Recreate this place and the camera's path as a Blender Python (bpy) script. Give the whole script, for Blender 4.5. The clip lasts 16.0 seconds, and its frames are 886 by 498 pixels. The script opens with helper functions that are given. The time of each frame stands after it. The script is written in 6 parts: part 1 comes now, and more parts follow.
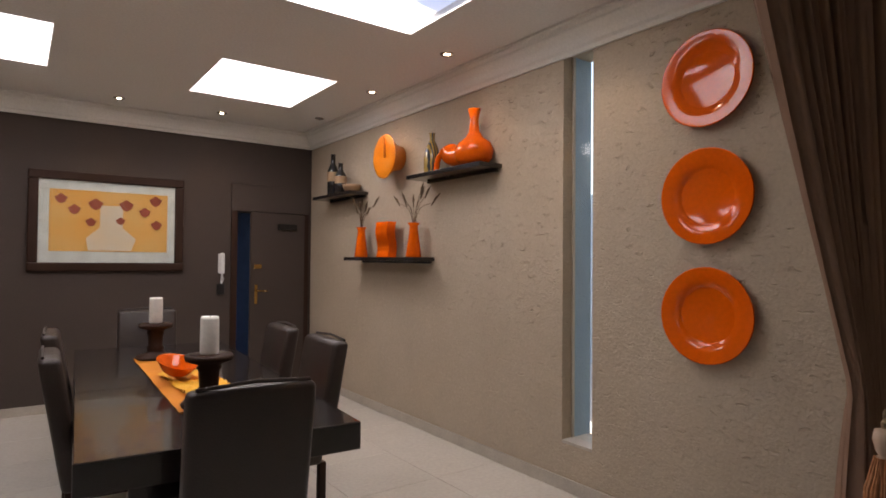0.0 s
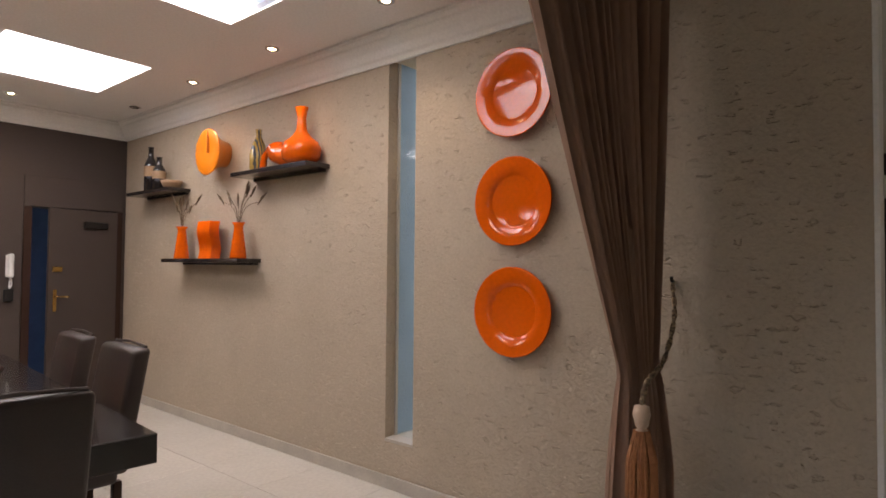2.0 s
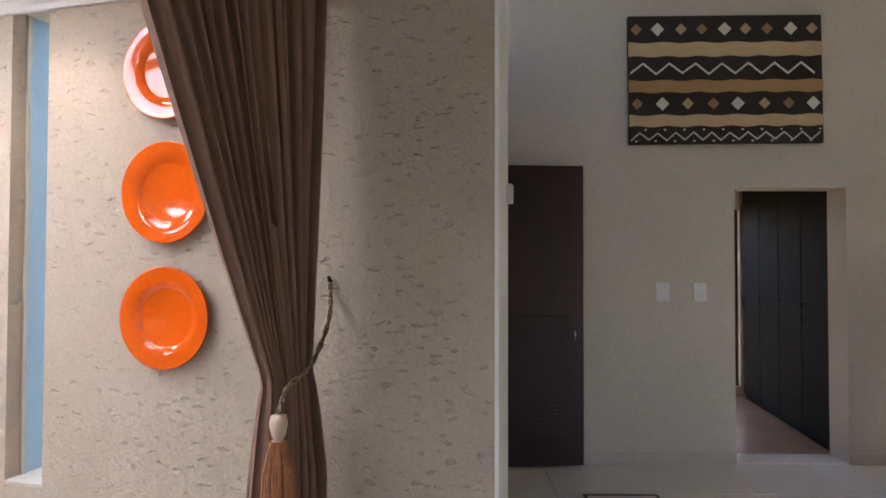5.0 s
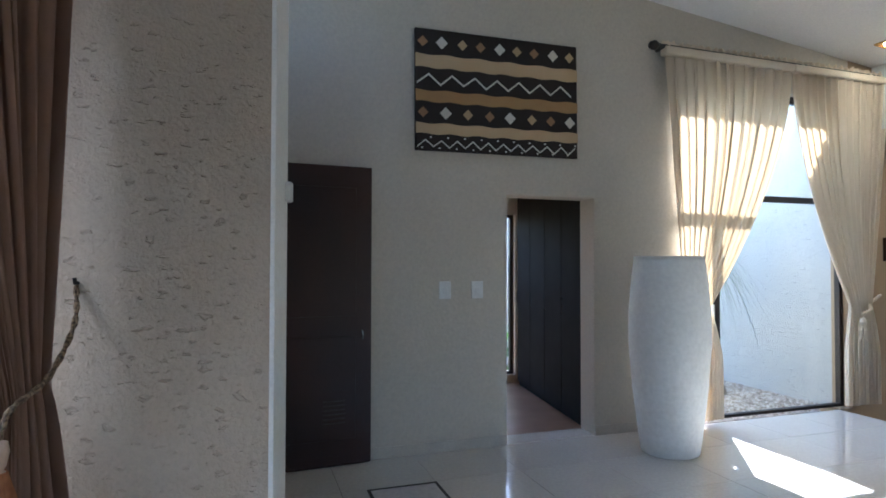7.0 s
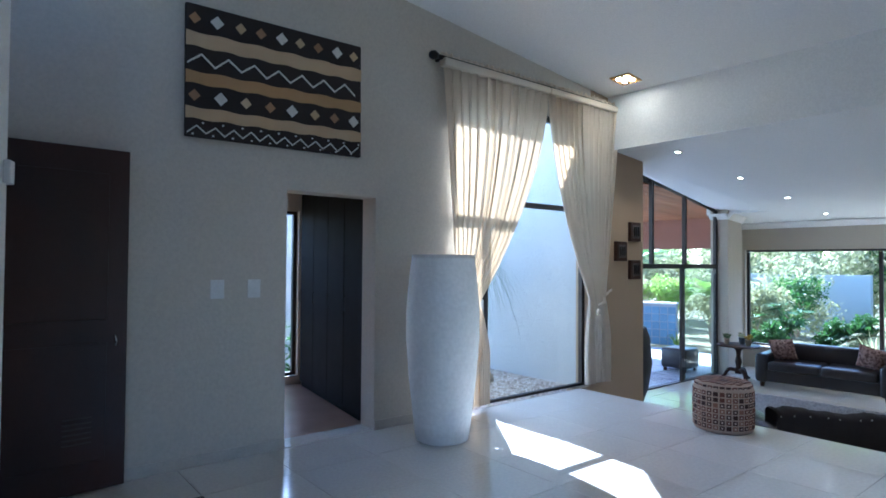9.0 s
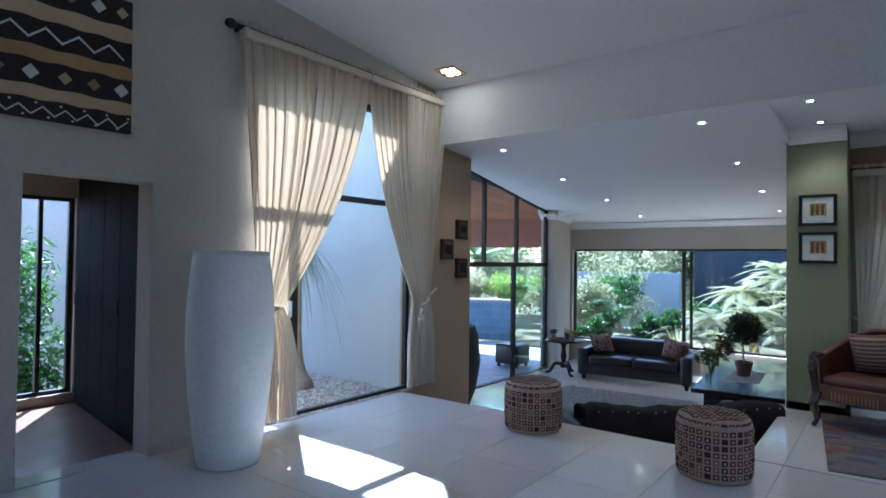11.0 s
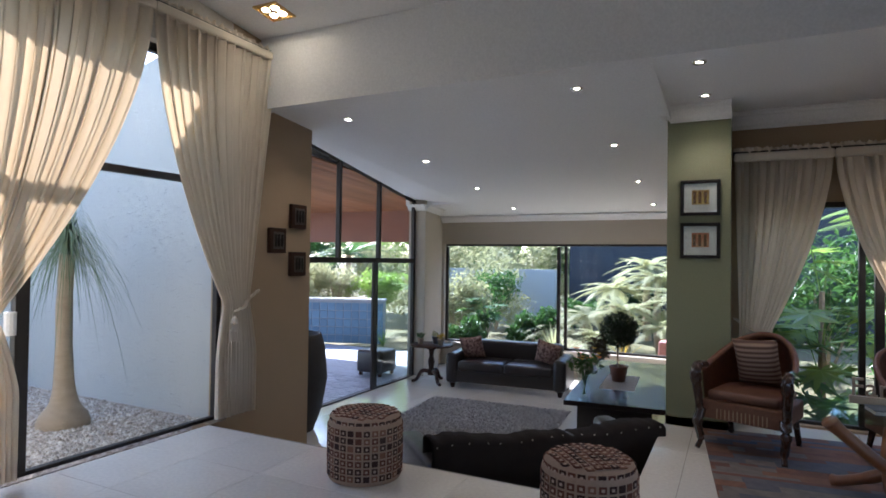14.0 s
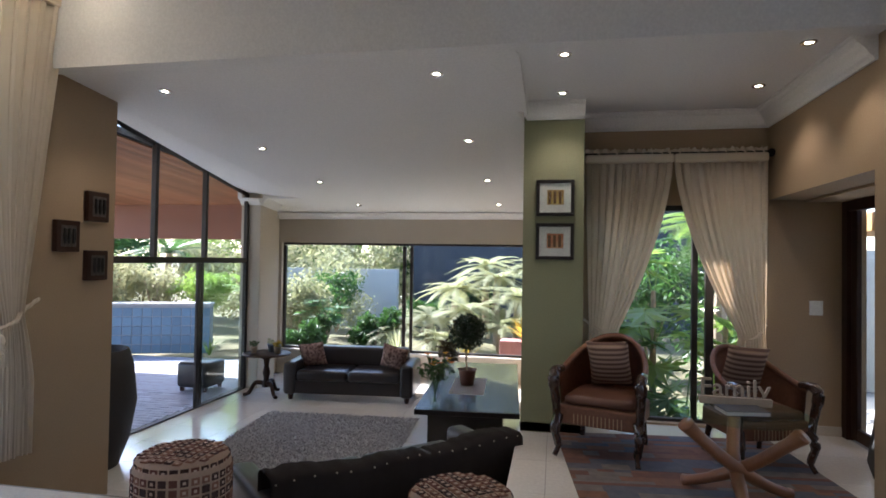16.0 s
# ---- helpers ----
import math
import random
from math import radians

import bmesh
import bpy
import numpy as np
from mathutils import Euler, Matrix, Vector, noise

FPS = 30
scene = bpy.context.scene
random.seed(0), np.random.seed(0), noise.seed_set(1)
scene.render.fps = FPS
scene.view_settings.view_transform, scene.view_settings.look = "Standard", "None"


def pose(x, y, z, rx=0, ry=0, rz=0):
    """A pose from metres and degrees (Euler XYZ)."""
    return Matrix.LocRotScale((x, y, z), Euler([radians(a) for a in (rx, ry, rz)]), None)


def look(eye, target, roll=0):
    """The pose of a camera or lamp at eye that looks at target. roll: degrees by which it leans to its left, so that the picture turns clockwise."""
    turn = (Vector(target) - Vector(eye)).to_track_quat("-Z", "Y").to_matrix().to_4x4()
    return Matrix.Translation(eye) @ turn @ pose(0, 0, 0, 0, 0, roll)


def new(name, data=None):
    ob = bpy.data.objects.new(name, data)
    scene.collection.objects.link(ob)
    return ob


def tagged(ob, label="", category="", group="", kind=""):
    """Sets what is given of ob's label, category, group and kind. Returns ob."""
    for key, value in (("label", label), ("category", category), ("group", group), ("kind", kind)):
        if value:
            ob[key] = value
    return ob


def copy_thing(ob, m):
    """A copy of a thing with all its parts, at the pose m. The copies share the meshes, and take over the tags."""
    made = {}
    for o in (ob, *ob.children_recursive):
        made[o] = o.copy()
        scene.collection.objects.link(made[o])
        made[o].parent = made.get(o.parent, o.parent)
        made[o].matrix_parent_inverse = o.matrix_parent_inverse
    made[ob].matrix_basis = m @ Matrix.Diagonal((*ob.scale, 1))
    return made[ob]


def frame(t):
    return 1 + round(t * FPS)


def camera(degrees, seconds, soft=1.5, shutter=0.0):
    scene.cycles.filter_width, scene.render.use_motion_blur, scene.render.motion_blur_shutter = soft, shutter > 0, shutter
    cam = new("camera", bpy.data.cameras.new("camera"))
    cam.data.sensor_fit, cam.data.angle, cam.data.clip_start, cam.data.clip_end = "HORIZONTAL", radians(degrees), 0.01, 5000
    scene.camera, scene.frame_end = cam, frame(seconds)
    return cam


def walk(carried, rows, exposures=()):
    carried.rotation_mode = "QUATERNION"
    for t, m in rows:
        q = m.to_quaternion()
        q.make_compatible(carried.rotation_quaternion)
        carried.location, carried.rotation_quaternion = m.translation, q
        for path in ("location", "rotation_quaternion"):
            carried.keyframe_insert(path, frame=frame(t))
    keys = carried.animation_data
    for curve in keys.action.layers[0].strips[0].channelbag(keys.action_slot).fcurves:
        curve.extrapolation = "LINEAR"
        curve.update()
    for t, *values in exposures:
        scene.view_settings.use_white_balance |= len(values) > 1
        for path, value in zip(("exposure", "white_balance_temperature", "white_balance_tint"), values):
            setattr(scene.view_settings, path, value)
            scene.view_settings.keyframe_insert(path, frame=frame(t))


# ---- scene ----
cam = camera(74.2, 16.0, soft=1.7)
PATH = [
    (0, (-0.083, 0.765, 1.492), (1.438, 2.063, 1.531), 0.5),
    (0.5, (-0.072, 0.732, 1.476), (1.525, 1.936, 1.522), 0.6),
    (1, (-0.073, 0.699, 1.489), (1.603, 1.789, 1.532), 0.6),
    (1.5, (-0.053, 0.669, 1.477), (1.69, 1.647, 1.528), 0.5),
    (2, (-0.005, 0.622, 1.471), (1.794, 1.493, 1.529), 0.5),
    (2.5, (0.034, 0.572, 1.49), (1.892, 1.311, 1.537), 0.4),
    (3, (0.072, 0.511, 1.503), (1.975, 1.124, 1.546), 0.3),
    (5.5, (0.246, 0.275, 1.494), (2.239, 0.121, 1.54), 0.1),
    (6, (0.235, 0.253, 1.49), (2.207, -0.079, 1.539), 0.1),
    (6.5, (0.26, 0.273, 1.487), (2.192, -0.242, 1.538), 0.2),
    (7, (0.215, 0.205, 1.494), (2.11, -0.433, 1.541), 0.1),
    (7.5, (0.233, 0.187, 1.499), (2.077, -0.588, 1.543), 0.2),
    (8, (0.247, 0.177, 1.49), (2.021, -0.744, 1.535), 0.2),
    (8.5, (0.229, 0.165, 1.473), (1.905, -0.926, 1.524), 0.2),
    (9, (0.206, 0.126, 1.483), (1.762, -1.128, 1.53), 0.4),
    (9.5, (0.207, 0.015, 1.486), (1.655, -1.365, 1.53), 0.4),
    (10, (0.18, -0.142, 1.496), (1.543, -1.605, 1.537), 0.4),
    (10.2, (0.171, -0.199, 1.498), (1.502, -1.69, 1.539), 0.5),
    (12.5, (0.3, -1.212, 1.49), (1.378, -2.896, 1.524), 0.6),
    (13, (0.344, -1.426, 1.493), (1.395, -3.127, 1.524), 0.6),
    (13.5, (0.454, -1.664, 1.496), (1.443, -3.402, 1.53), 0.7),
    (14, (0.516, -1.856, 1.478), (1.409, -3.645, 1.514), 0.8),
    (14.5, (0.599, -2.063, 1.482), (1.397, -3.896, 1.519), 0.7),
    (15, (0.679, -2.197, 1.484), (1.376, -4.071, 1.52), 0.8),
    (15.5, (0.766, -2.282, 1.499), (1.322, -4.203, 1.536), 0.7),
    (16, (0.801, -2.336, 1.495), (1.175, -4.3, 1.535), 0.9),
]
EXPOSURES = [(0.0, 1.62, 7350, 22), (1.5, 1.92, 7350, 22), (3.2, 2.45, 7100, 21), (5.5, 3.25, 5900, 17), (7.0, 3.08, 5200, 11), (9.0, 2.85, 4550, 10), (10.2, 2.55, 4500, 10), (12.3, 2.03, 4850, 15), (16.0, 2.33, 5700, 18)]
walk(cam, [(r[0], look(r[1], r[2], r[3])) for r in PATH], EXPOSURES)

# ---- world, sun, lamps ----
SUN_DIR = Vector((2.13, -1.55, 2.5)).normalized()      # towards the sun
world = bpy.data.worlds.new("sky")
scene.world = world
world.use_nodes = True
wn = world.node_tree.nodes
sky = wn.new("ShaderNodeTexSky")
sky.sky_type = "NISHITA"
sky.sun_disc = False
sky.sun_elevation = math.asin(SUN_DIR.z)
sky.sun_rotation = math.atan2(SUN_DIR.x, SUN_DIR.y)
wn["Background"].inputs[1].default_value = 0.15
world.node_tree.links.new(sky.outputs[0], wn["Background"].inputs[0])


def lamp(name, kind, m, energy, color=(1, 1, 1), **kw):
    d = bpy.data.lights.new(name, kind)
    d.energy, d.color = energy, color
    for key, value in kw.items():
        if key == "size":
            d.shape, d.size, d.size_y = "RECTANGLE", value[0], value[1]
        if key == "angle":
            d.angle = value
        if key == "radius":
            d.shadow_soft_size = value
        if key == "cone":
            d.spot_size, d.spot_blend = radians(value), 0.7
    ob = new(name, d)
    ob.matrix_world = m
    return ob


lamp("sun", "SUN", look(SUN_DIR * 30, (0, 0, 0)), 5.0, (1.0, 0.95, 0.86), angle=radians(0.53))

# the dining room stands at an angle to the hall
DM = pose(0.247, 0.645, 0, 0, 0, -13.46)

# ---- materials ----
MATS = {}


def mat(name, color, rough=0.6, color2=None, scale=8.0, mix=0.5, bump=0.0, bscale=60.0, metal=0.0, fine=None,
        kind="noise", stretch=(1, 1, 1), coat=0.0, rand=0.0, detail=6.0, pits=0.0, spec=0.5):
    """A procedural surface: two colours mixed by a broad pattern, a fine grain, relief and gloss."""
    if name in MATS:
        return MATS[name]
    m = bpy.data.materials.new(name)
    m.use_nodes = True
    nt = m.node_tree
    n, l = nt.nodes, nt.links
    b = n["Principled BSDF"]
    b.inputs["Roughness"].default_value = rough
    b.inputs["Metallic"].default_value = metal
    b.inputs["Coat Weight"].default_value = coat
    b.inputs["Specular IOR Level"].default_value = spec
    tc = n.new("ShaderNodeTexCoord")
    mp = n.new("ShaderNodeMapping")
    mp.inputs["Scale"].default_value = stretch
    l.new(tc.outputs["Object"], mp.inputs["Vector"])
    c2 = color2 or tuple(c * 0.8 for c in color)
    if kind == "wave":
        t = n.new("ShaderNodeTexWave")
        t.inputs["Distortion"].default_value = 3.0
        t.inputs["Detail"].default_value = 3.0
        if not stretch[0]:
            t.bands_direction = "Z" if stretch[2] else "Y"
            t.inputs["Distortion"].default_value = 0.6
    else:
        t = n.new("ShaderNodeTexNoise")
        t.inputs["Detail"].default_value = detail
    t.inputs["Scale"].default_value = scale
    l.new(mp.outputs[0], t.inputs["Vector"])
    ramp = n.new("ShaderNodeValToRGB")
    ramp.color_ramp.elements[0].position = 0.5 - mix / 2
    ramp.color_ramp.elements[1].position = 0.5 + mix / 2
    ramp.color_ramp.elements[0].color = (*color, 1)
    ramp.color_ramp.elements[1].color = (*c2, 1)
    l.new(t.outputs["Fac"] if "Fac" in t.outputs else t.outputs[0], ramp.inputs[0])
    out = ramp.outputs[0]
    g = n.new("ShaderNodeTexNoise")
    g.inputs["Scale"].default_value = bscale
    g.inputs["Detail"].default_value = 4
    l.new(mp.outputs[0], g.inputs["Vector"])
    hsv = n.new("ShaderNodeHueSaturation")
    l.new(out, hsv.inputs["Color"])
    mr = n.new("ShaderNodeMapRange")
    mr.inputs[3].default_value, mr.inputs[4].default_value = 0.86, 1.14
    l.new(g.outputs[0], mr.inputs[0])
    if rand:
        oi = n.new("ShaderNodeObjectInfo")
        mr2 = n.new("ShaderNodeMapRange")
        mr2.inputs[3].default_value, mr2.inputs[4].default_value = 1 - rand, 1 + rand
        l.new(oi.outputs["Random"], mr2.inputs[0])
        mu = n.new("ShaderNodeMath")
        mu.operation = "MULTIPLY"
        l.new(mr.outputs[0], mu.inputs[0])
        l.new(mr2.outputs[0], mu.inputs[1])
        l.new(mu.outputs[0], hsv.inputs["Value"])
    else:
        l.new(mr.outputs[0], hsv.inputs["Value"])
    l.new(hsv.outputs[0], b.inputs["Base Color"])
    rr = n.new("ShaderNodeMapRange")
    rr.inputs[3].default_value, rr.inputs[4].default_value = max(rough - 0.06, 0.02), min(rough + 0.08, 1)
    l.new(t.outputs[0], rr.inputs[0])
    l.new(rr.outputs[0], b.inputs["Roughness"])
    if bump or pits:
        bp = n.new("ShaderNodeBump")
        bp.inputs["Strength"].default_value = 1.0
        bp.inputs["Distance"].default_value = bump or 0.004
        h = g.outputs[0]
        if pits:
            big = n.new("ShaderNodeTexNoise")
            big.inputs["Scale"].default_value, big.inputs["Detail"].default_value = 7.0, 3.0
            l.new(mp.outputs[0], big.inputs["Vector"])
            mp2 = n.new("ShaderNodeMapping")
            mp2.inputs["Scale"].default_value = (0.8, 0.8, 2.2)
            l.new(tc.outputs["Object"], mp2.inputs["Vector"])
            p = n.new("ShaderNodeTexNoise")
            p.inputs["Scale"].default_value, p.inputs["Detail"].default_value = 17.0, 4.0
            l.new(mp2.outputs[0], p.inputs["Vector"])
            pr = n.new("ShaderNodeMapRange")
            pr.inputs[1].default_value, pr.inputs[2].default_value = 0.31, 0.375
            pr.inputs[3].default_value, pr.inputs[4].default_value = -pits, 0.0
            l.new(p.outputs[0], pr.inputs[0])
            ad = n.new("ShaderNodeMath")
            ad.operation = "ADD"
            l.new(pr.outputs[0], ad.inputs[0])
            sc = n.new("ShaderNodeMath")
            sc.operation = "MULTIPLY_ADD"
            sc.inputs[1].default_value = 0.8
            l.new(big.outputs[0], sc.inputs[0])
            fs = n.new("ShaderNodeMath")
            fs.operation = "MULTIPLY"
            fs.inputs[1].default_value = 0.5
            l.new(h, fs.inputs[0])
            l.new(fs.outputs[0], sc.inputs[2])
            l.new(sc.outputs[0], ad.inputs[1])
            h = ad.outputs[0]
        l.new(h, bp.inputs["Height"])
        l.new(bp.outputs[0], b.inputs["Normal"])
    MATS[name] = m
    return m


def glow(name, color, strength):
    m = bpy.data.materials.new(name)
    m.use_nodes = True
    b = m.node_tree.nodes["Principled BSDF"]
    b.inputs["Base Color"].default_value = (0.9, 0.9, 0.85, 1)
    b.inputs["Emission Color"].default_value = (*color, 1)
    b.inputs["Emission Strength"].default_value = strength
    return m


def clear(name, tint=(0.95, 0.98, 0.97), rough=0.0):
    m = bpy.data.materials.new(name)
    m.use_nodes = True
    n, l = m.node_tree.nodes, m.node_tree.links
    n.remove(n["Principled BSDF"])
    tr = n.new("ShaderNodeBsdfTransparent")
    tr.inputs[0].default_value = (*tint, 1)
    gl = n.new("ShaderNodeBsdfGlossy")
    gl.inputs["Roughness"].default_value = rough
    lw = n.new("ShaderNodeLayerWeight")
    lw.inputs[0].default_value = 0.5
    pw_ = n.new("ShaderNodeMath")
    pw_.operation = "POWER"
    pw_.inputs[1].default_value = 4.0
    l.new(lw.outputs["Facing"], pw_.inputs[0])
    fr = n.new("ShaderNodeMath")
    fr.operation = "MULTIPLY_ADD"
    fr.inputs[1].default_value, fr.inputs[2].default_value = 0.22, 0.02
    l.new(pw_.outputs[0], fr.inputs[0])
    mx = n.new("ShaderNodeMixShader")
    l.new(fr.outputs[0], mx.inputs[0])
    l.new(tr.outputs[0], mx.inputs[1])
    l.new(gl.outputs[0], mx.inputs[2])
    l.new(mx.outputs[0], n["Material Output"].inputs[0])
    return m


def sheer(name, color, through_light=0.45):
    """Curtain cloth: woven, lets some daylight through."""
    m = mat(name, color, 0.9, tuple(c * 0.92 for c in color), 5, 0.6, 0.0006, 500)
    n, l = m.node_tree.nodes, m.node_tree.links
    b = n["Principled BSDF"]
    tl = n.new("ShaderNodeBsdfTranslucent")
    tl.inputs[0].default_value = (color[0] * 0.9, color[1] * 0.75, color[2] * 0.56, 1)
    mx = n.new("ShaderNodeMixShader")
    mx.inputs[0].default_value = through_light
    l.new(b.outputs[0], mx.inputs[1])
    l.new(tl.outputs[0], mx.inputs[2])
    l.new(mx.outputs[0], n["Material Output"].inputs[0])
    return m


plaster = mat("rough_plaster_beige", (0.42, 0.34, 0.255), 0.72, (0.48, 0.395, 0.30), 2.5, 0.7, 0.013, 60, pits=0.7)
wall_beige = mat("painted_plaster_beige", (0.43, 0.38, 0.30), 0.7, (0.47, 0.42, 0.335), 1.5, 0.7, 0.002, 90)
wall_hall = mat("painted_plaster_greige", (0.50, 0.455, 0.38), 0.7, (0.54, 0.49, 0.41), 1.5, 0.7, 0.0025, 40)
wall_dark = mat("painted_plaster_dark_brown", (0.052, 0.036, 0.029), 0.75, (0.062, 0.043, 0.035), 2.0, 0.7, 0.002, 90)
wall_tan = mat("painted_plaster_tan", (0.31, 0.225, 0.135), 0.7, (0.345, 0.25, 0.155), 1.5, 0.7, 0.002, 80)
wall_green = mat("painted_plaster_olive", (0.20, 0.21, 0.12), 0.7, (0.22, 0.23, 0.135), 1.5, 0.7, 0.002, 80)
white_paint = mat("white_ceiling_paint", (0.80, 0.79, 0.77), 0.7, (0.76, 0.755, 0.735), 0.9, 0.8, 0.0008, 60)
trim_white = mat("white_trim_paint", (0.80, 0.79, 0.76), 0.5, (0.75, 0.74, 0.71), 3, 0.6)
tile = mat("cream_porcelain_tile", (0.66, 0.63, 0.57), 0.10, (0.60, 0.57, 0.515), 2.2, 0.7, 0.0, 40, rand=0.04, coat=0.3)
grout = mat("grey_grout", (0.20, 0.19, 0.175), 0.9, None, 30)
skirt = mat("beige_tile_skirting", (0.52, 0.47, 0.40), 0.3, None, 6)
dark_wood = mat("dark_stained_wood", (0.026, 0.012, 0.008), 0.45, (0.045, 0.02, 0.012), 5, 0.8, 0.0006, 60, stretch=(1, 1, 0.12), spec=0.2)
ebony = mat("near_black_wood", (0.012, 0.009, 0.009), 0.22, (0.022, 0.016, 0.015), 5, 0.8, 0.0003, 60, stretch=(0.1, 1, 1), coat=0.4)
frame_metal = mat("dark_bronze_aluminium", (0.035, 0.028, 0.024), 0.45, None, 10, metal=0.3)
leather = mat("black_leather", (0.012, 0.010, 0.010), 0.30, (0.022, 0.017, 0.016), 6, 0.7, 0.0015, 130)
brown_leather = mat("dark_brown_leather", (0.026, 0.017, 0.015), 0.38, (0.036, 0.024, 0.02), 6, 0.7, 0.0015, 130)
orange = mat("orange_glaze", (0.82, 0.125, 0.005), 0.07, (0.76, 0.105, 0.004), 3, 0.7, 0, 40, coat=0.0, spec=0.4)
amber = mat("amber_yellow_glaze", (0.85, 0.26, 0.01), 0.3, (0.80, 0.21, 0.01), 3, 0.7, coat=0.4)
curtain_brown = mat("taupe_brown_cloth", (0.29, 0.172, 0.115), 0.9, (0.235, 0.137, 0.09), 6, 0.7, 0.0008, 400)
curtain_white = sheer("cream_sheer_cloth", (0.74, 0.66, 0.53), 0.25)
pot_white = mat("white_matt_ceramic", (0.78, 0.77, 0.74), 0.5, (0.72, 0.71, 0.68), 6, 0.6, 0.002, 30)
gravel_m = mat("mixed_river_gravel", (0.30, 0.24, 0.19), 0.8, (0.52, 0.46, 0.38), 14, 0.35, 0.03, 45, rand=0.3)
court_grey = mat("grey_roughcast_wall", (0.41, 0.41, 0.395), 0.85, (0.47, 0.47, 0.45), 1.2, 0.8, 0.008, 40, pits=0.6)
bark = mat("pale_palm_bark", (0.40, 0.31, 0.22), 0.85, (0.28, 0.21, 0.14), 9, 0.6, 0.01, 40, stretch=(1, 1, 3))
leaf_dark = mat("deep_green_leaf", (0.045, 0.11, 0.025), 0.4, (0.075, 0.15, 0.035), 4, 0.7, rand=0.3)
leaf_light = mat("yellow_green_leaf", (0.26, 0.36, 0.07), 0.4, (0.16, 0.26, 0.05), 4, 0.7, rand=0.3)
leaf_pale = mat("silvery_fern_leaf", (0.42, 0.40, 0.22), 0.6, (0.30, 0.32, 0.15), 4, 0.7, rand=0.25)
leaf_yellow = mat("yellow_agave_leaf", (0.55, 0.36, 0.03), 0.5, (0.42, 0.30, 0.05), 4, 0.7)
for lf in (leaf_dark, leaf_light, leaf_pale, leaf_yellow):
    n_, l_ = lf.node_tree.nodes, lf.node_tree.links
    b_ = n_["Principled BSDF"]
    tl_ = n_.new("ShaderNodeBsdfTranslucent")
    l_.new(b_.inputs["Base Color"].links[0].from_socket, tl_.inputs[0])
    mx_ = n_.new("ShaderNodeMixShader")
    mx_.inputs[0].default_value = 0.5
    l_.new(b_.outputs[0], mx_.inputs[1])
    l_.new(tl_.outputs[0], mx_.inputs[2])
    l_.new(mx_.outputs[0], n_["Material Output"].inputs[0])
glass = clear("window_glass")
brass = mat("brass", (0.65, 0.42, 0.14), 0.25, None, 8, metal=1.0)
chrome = mat("chrome", (0.7, 0.7, 0.7), 0.15, None, 8, metal=1.0)
black_iron = mat("black_iron", (0.02, 0.018, 0.016), 0.5, None, 20, metal=0.4)
plastic_white = mat("white_plastic", (0.78, 0.78, 0.76), 0.35, None, 6, 0.5)
lamp_glow = glow("downlight_glow", (1.0, 0.84, 0.56), 14)


# ---- mesh helpers ----
def part(name, bm, material, parent=None, label="", m=None, smooth=False):
    me = bpy.data.meshes.new(name)
    bm.normal_update()
    bm.to_mesh(me)
    bm.free()
    for p in me.polygons:
        p.use_smooth = smooth
    me.materials.append(material)
    ob = new(name, me)
    if parent:
        ob.parent = parent
    if m:
        ob.matrix_basis = m
    if label:
        ob["label"] = label
    return ob


def thing(name, label, category, m=None, group=""):
    ob = new(name)
    ob.empty_display_size = 0.1
    if m:
        ob.matrix_world = m
    return tagged(ob, label, category, group)


def solo(name, bm, material, label, category, m=None, group="", kind="", smooth=False):
    ob = part(name, bm, material, None, "", m, smooth)
    return tagged(ob, label, category, group, kind)


def box(x0, x1, y0, y1, z0, z1, bevel=0.0, bm=None, seg=2):
    own = bm is None
    t = bmesh.new()
    bmesh.ops.create_cube(t, size=1)
    bmesh.ops.scale(t, vec=(abs(x1 - x0), abs(y1 - y0), abs(z1 - z0)), verts=t.verts)
    bmesh.ops.translate(t, vec=((x0 + x1) / 2, (y0 + y1) / 2, (z0 + z1) / 2), verts=t.verts)
    if bevel:
        bmesh.ops.bevel(t, geom=t.edges[:], offset=bevel, segments=seg, affect="EDGES", profile=0.5)
    if own:
        return t
    add(bm, t)
    return bm


def add(bm, other, m=None):
    """Joins other into bm."""
    if m:
        bmesh.ops.transform(other, matrix=m, verts=other.verts)
    me = bpy.data.meshes.new("tmp")
    other.to_mesh(me)
    other.free()
    bm.from_mesh(me)
    bpy.data.meshes.remove(me)
    return bm


def lathe(profile, seg=32, cap=True):
    """A body turned about z from (radius, height) pairs."""
    bm = bmesh.new()
    rings = []
    for r, z in profile:
        if r < 1e-5:
            rings.append([bm.verts.new((0, 0, z))])
        else:
            rings.append([bm.verts.new((r * math.cos(a), r * math.sin(a), z)) for a in (2 * math.pi * i / seg for i in range(seg))])
    for a, b in zip(rings, rings[1:]):
        for i in range(seg):
            j = (i + 1) % seg
            if len(a) == 1 and len(b) == 1:
                continue
            if len(a) == 1:
                bm.faces.new((a[0], b[j], b[i]))
            elif len(b) == 1:
                bm.faces.new((a[i], a[j], b[0]))
            else:
                bm.faces.new((a[i], a[j], b[j], b[i]))
    if cap:
        for ring, flip in ((rings[0], True), (rings[-1], False)):
            if len(ring) > 2:
                bm.faces.new(ring[::-1] if flip else ring)
    bmesh.ops.recalc_face_normals(bm, faces=bm.faces[:])
    return bm


